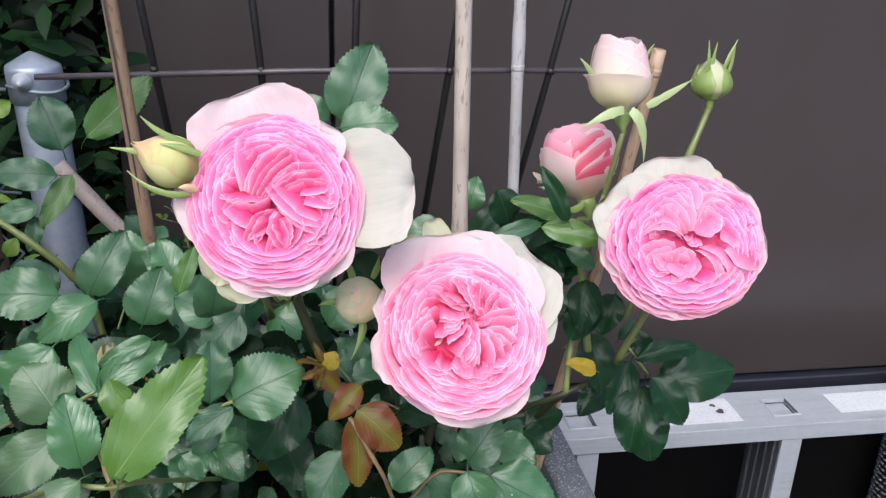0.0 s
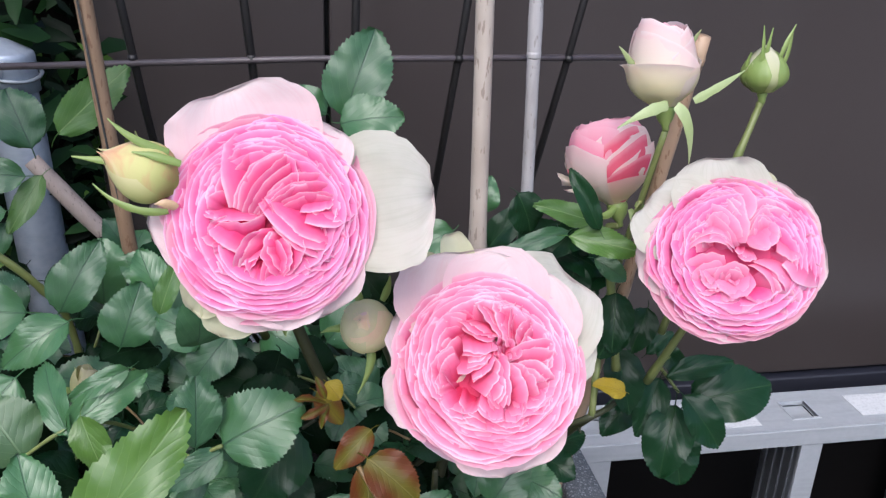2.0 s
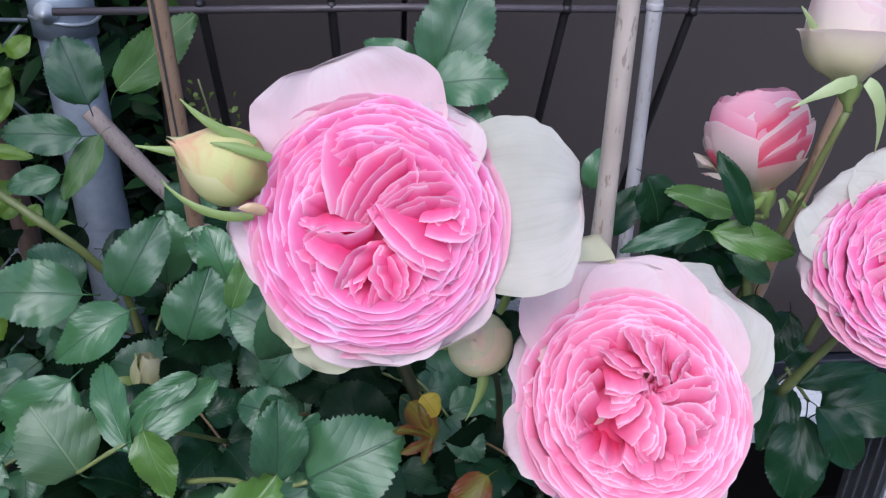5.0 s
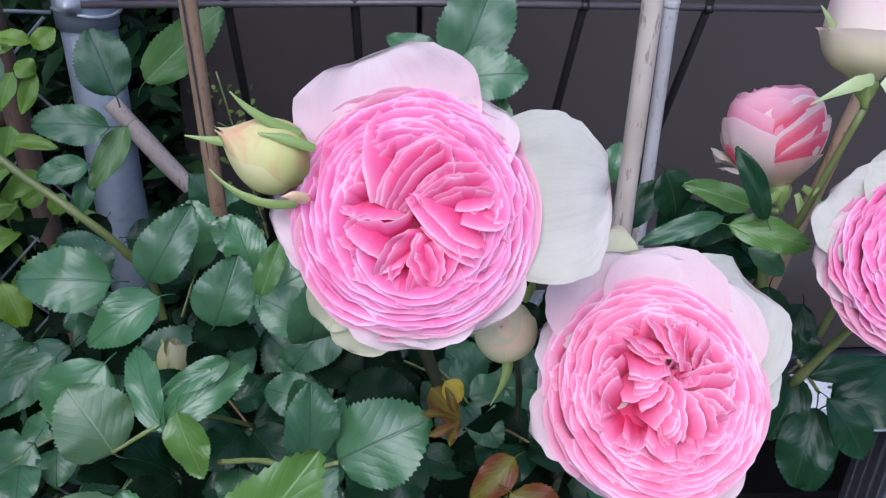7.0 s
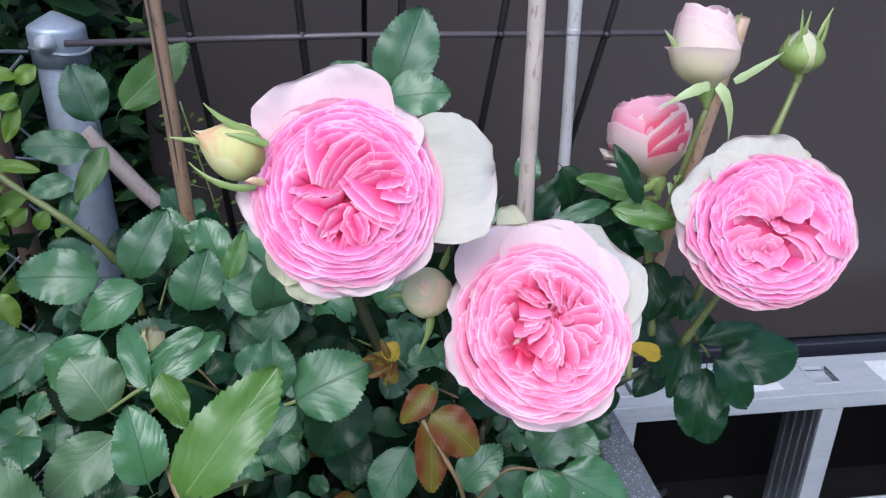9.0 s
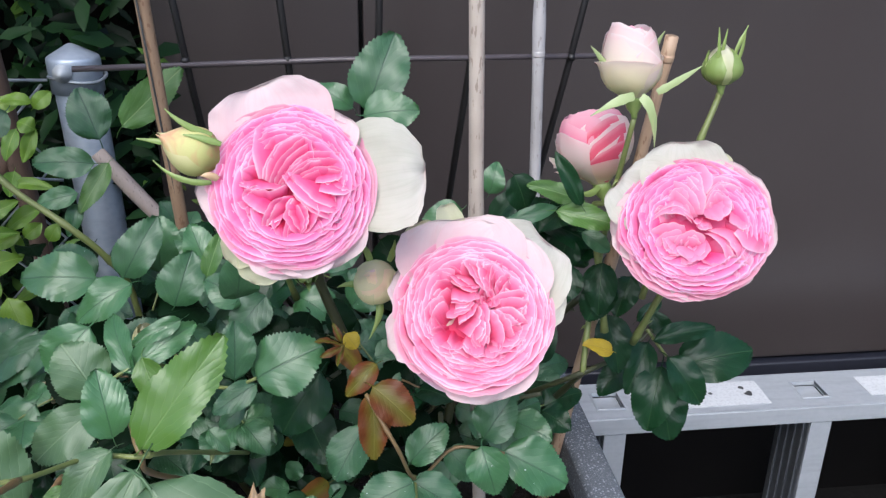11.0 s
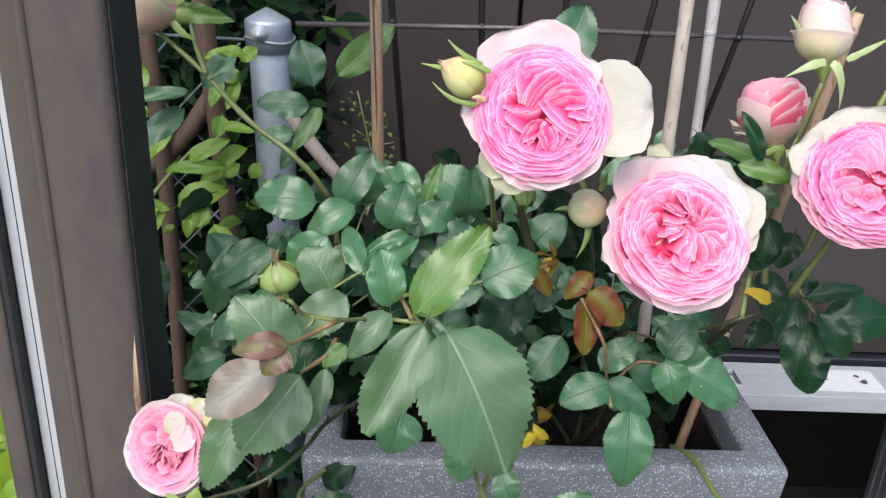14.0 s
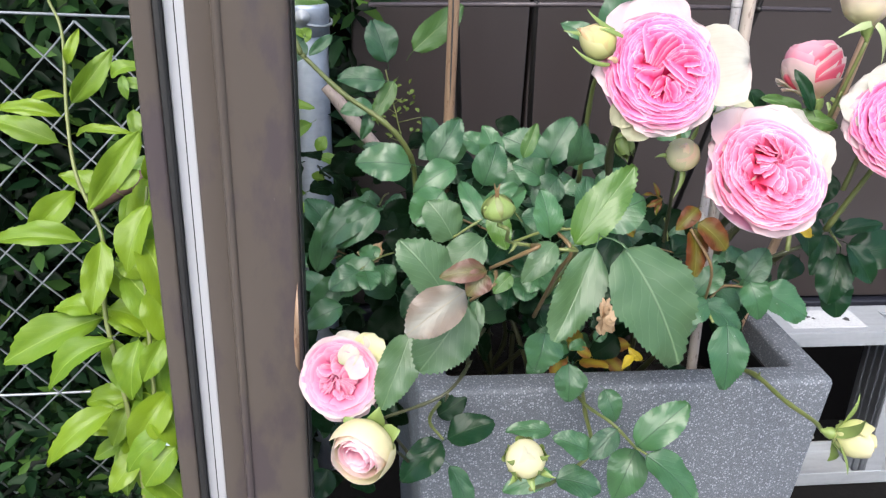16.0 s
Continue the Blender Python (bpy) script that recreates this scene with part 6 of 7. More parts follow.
tongue(peach_bud, (0.006, 0.018, 0.002), (0.0090, 0.0250, 0.002), (0.0100, 0.0330, 0.003), 0.0028, 0.5)
green_bud = cupped_bud((-0.1575, 0.296, 0.786), (-0.1610, 0.294, 0.803), (0.20, 0.44, 0.56, 0.57, 0.50, 0.34, 0.10), "tight green bud with reddish sepal tips")
for deg, half, top, size in ((70, 75, 0.92, 1.0), (190, 75, 0.93, 0.98), (310, 75, 0.92, 0.99), (130, 70, 0.97, 0.93), (250, 70, 0.97, 0.92), (10, 70, 0.97, 0.92)):
    wrap(green_bud, deg, half, top, size, STEM, 0.0, 0.0, 0.05, 0.5)
for deg, half in ((40, 34), (112, 36), (190, 34), (260, 34), (330, 34)):
    wrap(green_bud, deg, half, 0.90, 1.05, SEPAL, 0.02, 0.0, 0.12, 0.6)
tongue(green_bud, (-0.003, 0.013, 0.002), (-0.0035, 0.0185, 0.002), (-0.0055, 0.0250, 0.003), 0.0011, material=STEM_RED)
tongue(green_bud, (-0.001, 0.014, 0.001), (-0.0025, 0.0190, 0.002), (-0.0015, 0.0240, 0.002), 0.0010, material=STEM_RED)
tongue(green_bud, (-0.007, 0.008, 0.004), (-0.0095, 0.0100, 0.005), (-0.0115, 0.0090, 0.005), 0.0012)
globe_bud = cupped_bud((-0.115, 0.338, 0.567), (-0.1180, 0.3205, 0.5875), (0.16, 0.42, 0.54, 0.55, 0.48, 0.30, 0.0), "small pale yellow bud with narrow sepals")
for deg, half, top, size in ((60, 85, 0.92, 1.0), (180, 85, 0.93, 0.98), (300, 85, 0.92, 0.99), (120, 100, 1.0, 0.93), (240, 100, 1.0, 0.92), (0, 100, 1.0, 0.92)):
    wrap(globe_bud, deg, half, top, size, PETAL_IVORY if deg % 120 else PETAL_LIMEY, 0.0, 0.04, 0.0, 0.2)
wrap(globe_bud, 90, 180, 1.0, 0.90, PETAL_LIMEY, droop=0.0)
for deg in (20, 95, 165, 235, 305):
    wrap(globe_bud, deg, 26, 0.62, 1.05, SEPAL, 0.06, 0.0, 0.15, 0.6)
for x, z in ((-0.015, 0.010), (0.011, 0.013), (0.016, -0.004), (0.004, -0.014), (-0.013, -0.008)):
    tongue(globe_bud, (0.35 * x, 0.35 * z + 0.003, 0.006), (0.75 * x, 0.75 * z + 0.004, 0.016), (1.25 * x, 1.25 * z + 0.005, 0.021), 0.0040)
rosebud((0.171, 0.382, 0.549), (0.203, 0.367, 0.546), 0.0177, 28, [PETAL_GREEN, PETAL_IVORY, PETAL_GREEN], "pale yellow bud hanging over the planter edge", openness=0.5, sepal_len=0.95, curl=0.8, turns=7, wide=0.34)
rosebud((-0.009, 0.509, 0.776), (-0.006, 0.495, 0.764), 0.0089, 29, [SEPAL], "tiny green bud", sepal_len=1.0, curl=0.05, turns=4, wide=0.6)
half_open = cupped_bud((-0.317, 0.728, 0.859), (-0.397, 0.731, 0.886), (0.10, 0.27, 0.36, 0.39, 0.39, 0.36, 0.30, 0.2), "half-open cream bloom with a pink heart")
for deg, half, top, size, flare, material in ((40, 66, 0.62, 1.0, 0.05, PETAL_SHELL), (170, 52, 0.58, 1.06, 0.16, PETAL_SHELL), (285, 80, 0.70, 1.0, 0.05, PETAL_SHELL), (128, 34, 0.50, 1.02, 0.10, PETAL_SHELL), (105, 44, 0.44, 0.985, 0.03, PETAL_PEACH),
    (90, 60, 0.74, 0.96, 0.04, PETAL_PALE), (20, 70, 0.86, 0.94, 0.04, PETAL_PALE), (150, 70, 0.84, 0.94, 0.05, PETAL_PALE), (270, 80, 0.86, 0.94, 0.04, PETAL_PALE), (80, 80, 0.90, 0.82, 0.03, PETAL_CANDY), (200, 80, 0.92, 0.78, 0.03, PETAL_EDGE), (320, 80, 0.92, 0.74, 0.03, PETAL_EDGE), (60, 90, 0.95, 0.55, 0.02, PETAL_EDGE), (240, 90, 0.96, 0.4, 0.02, PETAL_EDGE)):
    wrap(half_open, deg, half, top, size, material, flare, 0.0, 0.02, 0.16)
tongue(half_open, (-0.004, -0.006, 0.008), (0.006, -0.016, 0.012), (0.018, -0.022, 0.012), 0.0052, 0.2)
tongue(half_open, (-0.002, 0.010, 0.006), (0.010, 0.020, 0.008), (0.014, 0.036, 0.008), 0.0050, 0.2)
tongue(half_open, (-0.010, 0.014, 0.010), (-0.012, 0.026, 0.012), (-0.004, 0.038, 0.010), 0.0046, 0.2)
rosebud((-0.147, 0.640, 0.640), (-0.144, 0.636, 0.669), 0.0112, 31, [PETAL_GREEN, PETAL_IVORY], "pale bud deep among the leaves", sepal_len=0.6, curl=0.6, turns=5)
small_bloom = rosette((-0.256, 0.389, 0.616), (-0.30, -0.80, 0.42), 0.0325, 41, [
    (52, 0.80, 0.50, 0.55, -0.34, PETAL_IVORY, "ivory outer petal"), (38, 0.50, 0.30, 0.34, 0.06, PETAL_BLUSH, "loose cream petal"), (74, 0.56, 0.28, 0.30, 0.04, PETAL_CREAM, ""), (85, 0.68, 0.44, 0.60, -0.36, PETAL_CREAM, ""), (15, 0.66, 0.52, 0.60, -0.36, PETAL_IVORY, ""), (285, 0.60, 0.50, 0.75, -0.36, PETAL_BLUSH, ""), (140, 0.58, 0.46, 0.7, -0.36, PETAL_BLUSH, ""), (220, 0.58, 0.47, 0.7, -0.36, PETAL_BLUSH, ""),
], "smaller pink rose opening, with cream outer petals", cup=0.30, rings=8, inner=0.70, deep=0.34, tints=(PETAL_BLUSH, PETAL_EDGE, PETAL_EDGE))
for n in range(17):
    at, long = math.tau * n / 17 + turn.uniform(-0.2, 0.2), turn.uniform(0.36, 0.62)
    near, bend = turn.uniform(0.02, 0.18), turn.uniform(0.4, 1.1)
    p = [Vector((-0.08 + r * math.cos(at + d), -0.04 + r * math.sin(at + d))) for r, d in ((near, 0.0), (0.55 * long, bend), (long, 0.8 * bend))]
    fold(small_bloom, *p, math.degrees(at) - 85 + turn.uniform(-40, 40), turn.uniform(0.16, 0.30), turn.uniform(0.0, 0.06))
swirl(small_bloom, 14, 0.40, 0.66)
rosebud((-0.231, 0.365, 0.580), (-0.249, 0.328, 0.577), 0.0262, 43, [PETAL_IVORY, PETAL_IVORY, PETAL_SHELL, PETAL_SHELL, PETAL_SHELL, PETAL_TIPPED, PETAL_PALE], "cupped cream rose with a small pink heart", openness=0.55, sepal_len=0.5, curl=1.3, turns=15, uneven=0.12, rise=-0.06)
stem([(-0.230, 0.423, 0.576), (-0.212, 0.435, 0.533), (-0.194, 0.458, 0.491), (-0.184, 0.445, 0.475)], 0.0012, 0.0016, STEM_DARK)
stem([(-0.234, 0.377, 0.553), (-0.210, 0.391, 0.542), (-0.186, 0.456, 0.473)], 0.0011, 0.0014, STEM_DARK)
stem([(-0.041, 0.442, 0.859), (-0.043, 0.492, 0.834), (-0.033, 0.537, 0.788), (-0.019, 0.589, 0.709)], 0.0015, 0.0024, STEM)
stem([(-0.013, 0.472, 0.827), (-0.008, 0.522, 0.790), (0.001, 0.562, 0.731), (0.029, 0.577, 0.646)], 0.0032, 0.004, STEM_DARK, thorns=3)
stem([(0.098, 0.468, 0.740), (0.101, 0.506, 0.702), (0.099, 0.550, 0.648), (0.092, 0.579, 0.555)], 0.0032, 0.004, STEM_DARK, thorns=3)
stem([(0.0410, 0.4930, 0.7590), (0.0500, 0.520, 0.738), (0.066, 0.560, 0.670), (0.070, 0.575, 0.570)], 0.0014, 0.002, STEM_DARK)
stem([(0.218, 0.592, 0.778), (0.212, 0.598, 0.770), (0.218, 0.590, 0.726), (0.227, 0.587, 0.668)], 0.0022, 0.003, STEM)
stem([(0.267, 0.533, 0.772), (0.261, 0.557, 0.721), (0.252, 0.587, 0.656)], 0.0024, 0.003, STEM, thorns=2)
dry_calyx((-0.042, 0.403, 0.655), 0.017, DRY, 51, 0.6)
leaf((0.014, 0.458, 0.740), (-0.002, 0.458, 0.745), 0.006, "r", roll=40)
leaf((0.015, 0.458, 0.739), (0.001, 0.453, 0.734), 0.005, "r", roll=-30)
leaf((0.015, 0.462, 0.737), (0.010, 0.456, 0.726), 0.005, "r", roll=20)
leaf((0.014, 0.463, 0.739), (0.009, 0.466, 0.751), 0.004, "r")
dry_calyx((-0.221, 0.620, 0.618), 0.016, DRY, 61, 0.4)
leaf((0.017, 0.470, 0.581), (0.002, 0.464, 0.573), 0.009, "y", roll=40)
leaf((0.026, 0.476, 0.571), (0.013, 0.479, 0.583), 0.008, "y", roll=-50)
leaf((0.017, 0.527, 0.710), (0.025, 0.520, 0.702), 0.012, "y")
leaf((-0.010, 0.548, 0.530), (0.013, 0.528, 0.537), 0.017, "w", 1.0)
leaf((0.018, 0.556, 0.530), (0.038, 0.542, 0.516), 0.018, "w", 0.8)
leaf((-0.024, 0.562, 0.536), (-0.036, 0.546, 0.508), 0.018, "w", 0.3, 25)
leaf((-0.040, 0.565, 0.532), (-0.060, 0.552, 0.508), 0.020, "s", 0.5)
leaf((0.000, 0.575, 0.545), (-0.026, 0.562, 0.536), 0.018, "w", 0.4, -30)
leaf((0.012, 0.548, 0.690), (0.028, 0.540, 0.670), 0.014, "w", 0.3)
rng = random.Random(66)
for n in range(26):
    p = Vector((rng.uniform(-0.07, 0.07), rng.uniform(0.56, 0.62), rng.uniform(0.50, 0.60)))
    d = Vector((rng.uniform(-1, 1), rng.uniform(-0.8, 0.1), rng.uniform(-0.8, 0.5))).normalized() * rng.uniform(0.018, 0.032)
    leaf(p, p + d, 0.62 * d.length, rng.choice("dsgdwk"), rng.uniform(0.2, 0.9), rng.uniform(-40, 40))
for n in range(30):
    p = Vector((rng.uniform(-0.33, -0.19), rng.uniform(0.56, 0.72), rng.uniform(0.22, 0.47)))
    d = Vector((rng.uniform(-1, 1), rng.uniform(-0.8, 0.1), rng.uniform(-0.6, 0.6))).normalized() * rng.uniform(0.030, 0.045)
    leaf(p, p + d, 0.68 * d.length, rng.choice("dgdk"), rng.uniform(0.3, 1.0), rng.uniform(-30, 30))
stem([(-0.339, 0.732, 0.842), (-0.293, 0.717, 0.806), (-0.249, 0.691, 0.770), (-0.206, 0.672, 0.744), (-0.180, 0.680, 0.711), (-0.168, 0.705, 0.663), (-0.161, 0.720, 0.542)], 0.0022, 0.0032, STEM, thorns=3)
stem([(-0.306, 0.727, 0.854), (-0.301, 0.722, 0.832), (-0.290, 0.715, 0.803)], 0.002, 0.0026, STEM)
stem([(-0.100, 0.388, 0.745), (-0.089, 0.361, 0.736), (-0.090, 0.388, 0.704), (-0.074, 0.503, 0.606)], 0.0013, 0.0018, STEM_RED)
stem([(-0.157, 0.296, 0.782), (-0.152, 0.293, 0.780), (-0.148, 0.308, 0.766), (-0.130, 0.316, 0.759), (-0.113, 0.361, 0.737), (-0.089, 0.360, 0.736), (-0.079, 0.386, 0.719), (-0.057, 0.526, 0.615)], 0.0011, 0.0015, STEM, thorns=3)
stem([(-0.157, 0.316, 0.743), (-0.134, 0.288, 0.770), (-0.130, 0.316, 0.759)], 0.0012, 0.0016, STEM_RED, name="leaf_stalk")
stem([(-0.159, 0.373, 0.690), (-0.143, 0.365, 0.707), (-0.138, 0.387, 0.707)], 0.0012, 0.0016, STEM_RED, name="leaf_stalk")
stem([(-0.224, 0.362, 0.595), (-0.182, 0.344, 0.625), (-0.158, 0.377, 0.628), (-0.148, 0.426, 0.616), (-0.121, 0.498, 0.596)], 0.0012, 0.0018, STEM_DARK, thorns=5)
stem([(-0.039, 0.453, 0.722), (-0.055, 0.460, 0.712), (-0.076, 0.478, 0.703), (-0.099, 0.502, 0.682)], 0.0011, 0.0014, STEM, name="leaf_stalk")
stem([(0.027, 0.421, 0.727), (0.044, 0.407, 0.698), (0.060, 0.440, 0.648), (0.087, 0.463, 0.654), (0.120, 0.456, 0.652)], 0.0012, 0.0012, STEM_RED, name="leaf_stalk")
stem([(0.058, 0.441, 0.650), (0.056, 0.411, 0.646)], 0.0013, 0.0013, STEM, name="leaf_stalk")
stem([(0.286, 0.632, 0.643), (0.273, 0.628, 0.633), (0.241, 0.605, 0.630), (0.208, 0.576, 0.637), (0.174, 0.614, 0.596), (0.164, 0.688, 0.537)], 0.0016, 0.0026, STEM_DARK, thorns=2)
stem([(0.298, 0.622, 0.621), (0.281, 0.632, 0.643)], 0.0013, 0.0015, STEM, name="leaf_stalk")
stem([(0.208, 0.576, 0.637), (0.214, 0.591, 0.672), (0.226, 0.616, 0.708), (0.214, 0.563, 0.786), (0.214, 0.533, 0.860)], 0.0026, 0.0019, STEM, thorns=3)
stem([(0.208, 0.576, 0.637), (0.200, 0.628, 0.579), (0.194, 0.704, 0.499)], 0.0026, 0.003, STEM_DARK, thorns=2)
stem([(0.208, 0.673, 0.634), (0.188, 0.682, 0.602), (0.176, 0.697, 0.560), (0.169, 0.707, 0.504)], 0.003, 0.0042, STEM_DARK, thorns=2)
stem([(0.224, 0.645, 0.672), (0.202, 0.670, 0.628), (0.180, 0.690, 0.570)], 0.003, 0.0036, STEM_DARK, thorns=2)
stem([(0.2768, 0.5425, 0.8775), (0.2745, 0.542, 0.868), (0.2625, 0.536, 0.839), (0.258, 0.552, 0.794), (0.247, 0.566, 0.708)], 0.0019, 0.0026, STEM)
stem([(0.162, 0.386, 0.550), (0.170, 0.412, 0.542), (0.165, 0.454, 0.536), (0.165, 0.516, 0.527), (0.157, 0.553, 0.513)], 0.0018, 0.0028, STEM, thorns=1)
stem([(0.006, 0.412, 0.520), (-0.017, 0.415, 0.544), (-0.028, 0.453, 0.537), (-0.030, 0.503, 0.524)], 0.0013, 0.0018, STEM)
stem([(0.013, 0.402, 0.520), (0.006, 0.412, 0.520)], 0.001, 0.001, STEM, name="leaf_stalk")
stem([(-0.165, 0.431, 0.523), (-0.173, 0.465, 0.523), (-0.139, 0.554, 0.495)], 0.0013, 0.002, STEM)
stem([(-0.113, 0.319, 0.556), (-0.069, 0.394, 0.503), (-0.040, 0.400, 0.527), (-0.025, 0.468, 0.521), (-0.011, 0.529, 0.513)], 0.0016, 0.0022, STEM)

# ---- the rose bush: leaves further in ----
rng = random.Random(12)
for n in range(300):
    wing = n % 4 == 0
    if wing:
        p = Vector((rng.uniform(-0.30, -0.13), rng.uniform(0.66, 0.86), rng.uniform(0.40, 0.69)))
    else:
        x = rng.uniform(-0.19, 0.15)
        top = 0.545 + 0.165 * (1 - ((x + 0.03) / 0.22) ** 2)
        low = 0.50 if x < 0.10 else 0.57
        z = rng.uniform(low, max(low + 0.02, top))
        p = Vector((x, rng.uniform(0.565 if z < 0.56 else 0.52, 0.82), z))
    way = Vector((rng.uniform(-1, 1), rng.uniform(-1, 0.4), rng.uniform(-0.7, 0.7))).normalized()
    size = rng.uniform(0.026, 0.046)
    # mostly the tone with shade in its colour, so the gaps read dark
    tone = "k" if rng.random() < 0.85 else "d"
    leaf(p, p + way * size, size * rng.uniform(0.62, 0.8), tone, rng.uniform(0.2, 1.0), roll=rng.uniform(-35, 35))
# sprays of five leaflets over the bush's upper side, catching the sky
def spray(p, way, length, tone, face):
    way = way.normalized()
    side = way.cross(Vector((0, -0.35, 1))).normalized()
    line = [p, p + way * length * 0.55 + Vector((0, 0, 0.004)), p + way * length]
    stem(line, 0.0010, 0.0007, rng.choice((STEM, STEM, STEM_RED)), name="leaf_stalk")
    size = length * rng.uniform(0.58, 0.72)
    leaf(line[2], line[2] + way * size + Vector((0, 0, rng.uniform(-0.008, 0.004))), size * 0.72, tone, face)
    for at, k in ((0.5, 0.78), (0.9, 0.92)):
        q = p.lerp(line[2], at)
        for s in (-1, 1):
            d = (way * 0.45 + side * s + Vector((0, 0, rng.uniform(-0.3, 0.15)))).normalized()
            leaf(q + d * 0.004, q + d * size * k, size * k * 0.72, tone, face + rng.uniform(-0.3, 0.3))


for n in range(44):
    x = rng.uniform(-0.25, 0.15)
    top = 0.565 + 0.125 * (1 - ((x + 0.04) / 0.24) ** 2)
    y = rng.uniform(0.57, 0.80)
    p = Vector((x, y, top - rng.uniform(0.005, 0.06) - 0.12 * max(0.0, 0.62 - y)))
    way = Vector((rng.uniform(-1, 1), rng.uniform(-1, 0.2), rng.uniform(-0.35, 0.3)))
    spray(p, way, rng.uniform(0.045, 0.062), rng.choice("gggsd"), rng.uniform(0.5, 1.4))
for n in range(16):
    a = rng.uniform(0, 6.28)
    foot = Vector((0.02 + 0.09 * math.cos(a), 0.72 + 0.07 * math.sin(a), 0.41))
    stem([foot, foot + Vector((rng.uniform(-0.05, 0.04), rng.uniform(-0.07, 0.02), 0.1)), foot + Vector((rng.uniform(-0.15, 0.08), rng.uniform(-0.15, 0.03), 0.23))], 0.0036, 0.0018, STEM_DARK, thorns=3)

# low leaves over the soil, and ones whose dark colour fills the shaded gap behind the blooms
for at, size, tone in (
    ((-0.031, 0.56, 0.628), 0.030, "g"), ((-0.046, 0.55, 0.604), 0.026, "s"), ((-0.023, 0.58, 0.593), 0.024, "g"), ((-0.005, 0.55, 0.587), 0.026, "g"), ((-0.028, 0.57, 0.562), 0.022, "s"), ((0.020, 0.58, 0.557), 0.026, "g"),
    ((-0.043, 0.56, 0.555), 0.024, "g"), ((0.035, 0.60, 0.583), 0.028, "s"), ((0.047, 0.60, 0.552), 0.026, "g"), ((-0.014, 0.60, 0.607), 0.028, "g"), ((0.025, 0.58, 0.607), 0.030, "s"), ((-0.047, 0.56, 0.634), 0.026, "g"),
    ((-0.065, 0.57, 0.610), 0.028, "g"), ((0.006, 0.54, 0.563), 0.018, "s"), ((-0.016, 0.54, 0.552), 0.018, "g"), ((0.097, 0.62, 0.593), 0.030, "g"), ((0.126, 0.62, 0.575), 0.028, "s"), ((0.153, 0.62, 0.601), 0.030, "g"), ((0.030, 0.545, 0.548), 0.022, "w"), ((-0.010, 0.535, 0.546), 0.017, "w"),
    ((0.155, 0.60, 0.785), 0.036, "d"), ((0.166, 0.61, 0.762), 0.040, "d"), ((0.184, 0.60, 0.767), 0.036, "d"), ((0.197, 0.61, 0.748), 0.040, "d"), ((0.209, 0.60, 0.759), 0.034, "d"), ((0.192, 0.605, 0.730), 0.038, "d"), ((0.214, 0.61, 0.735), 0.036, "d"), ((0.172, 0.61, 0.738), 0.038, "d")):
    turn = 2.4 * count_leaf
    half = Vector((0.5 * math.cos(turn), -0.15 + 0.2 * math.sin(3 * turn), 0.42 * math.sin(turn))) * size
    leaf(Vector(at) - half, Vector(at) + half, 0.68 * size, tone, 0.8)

# ---- lime-green shrub growing up the fence ----
shrub = thing("shrub", (-0.52, 0.68, 0.0), "lime-green shrub with long pointed leaves beside the fence", "shrub")
LIME = [leaf_mesh("leaf", LEAF_LIME, 60 + n, teeth=10, pointed=2.2, fold=0.30 + 0.06 * n, arch=(0.25, 0.7, 0.4, 0.95, 0.55)[n], serrate=0.004, belly=0.44, blunt=0.85) for n in range(5)]
SHRUB = [leaf_mesh("leaf", LEAF_SHRUB, 70 + n, teeth=9, pointed=1.8, fold=0.25, arch=0.2 + 0.15 * n, serrate=0.004, belly=0.46, blunt=0.75) for n in range(4)]
count_lime = 0


def shrub_leaf(base, tip, width, kind=LIME):
    global count_lime
    count_lime += 1
    base, tip = Vector(base), Vector(tip)
    tip = base + (tip - base) * 1.18
    rng = random.Random(900 + count_lime)
    # the leaf is turned to face the camera's last viewpoint
    out = (Vector((-0.25, -0.2, 1.0)) - base).normalized()
    normal = out + Vector((rng.uniform(-0.4, 0.4), rng.uniform(-0.2, 0.2), 0.4 + rng.uniform(-0.2, 0.5)))
    return quick_leaf(shrub, kind[count_lime % len(kind)], base, tip, width * 1.02, normal)


def shrub_stem(points):
    line = curve(points)
    b = bmesh.new()
    tube(b, line, [0.0016 + 0.0016 * n / len(line) for n in range(len(line))], 7)
    return part("stem", b, STEM, shrub)


shrub_leaf((-0.529, 0.737, 0.784), (-0.519, 0.741, 0.814), 0.013)
shrub_leaf((-0.537, 0.761, 0.736), (-0.497, 0.763, 0.785), 0.026)
shrub_leaf((-0.544, 0.768, 0.745), (-0.580, 0.763, 0.743), 0.010)
shrub_leaf((-0.536, 0.723, 0.734), (-0.595, 0.722, 0.745), 0.018)
shrub_leaf((-0.552, 0.755, 0.695), (-0.614, 0.759, 0.719), 0.030)
shrub_leaf((-0.533, 0.745, 0.709), (-0.482, 0.732, 0.720), 0.013)
shrub_leaf((-0.445, 0.653, 0.739), (-0.484, 0.617, 0.683), 0.030)
shrub_leaf((-0.534, 0.722, 0.652), (-0.576, 0.697, 0.615), 0.033)
shrub_leaf((-0.523, 0.695, 0.606), (-0.605, 0.691, 0.615), 0.028)
shrub_leaf((-0.489, 0.639, 0.629), (-0.495, 0.604, 0.577), 0.031)
shrub_leaf((-0.497, 0.645, 0.549), (-0.540, 0.645, 0.557), 0.029)
shrub_leaf((-0.502, 0.649, 0.538), (-0.589, 0.627, 0.509), 0.043)
shrub_leaf((-0.481, 0.595, 0.543), (-0.541, 0.575, 0.515), 0.031)
shrub_leaf((-0.457, 0.607, 0.533), (-0.466, 0.578, 0.491), 0.035)
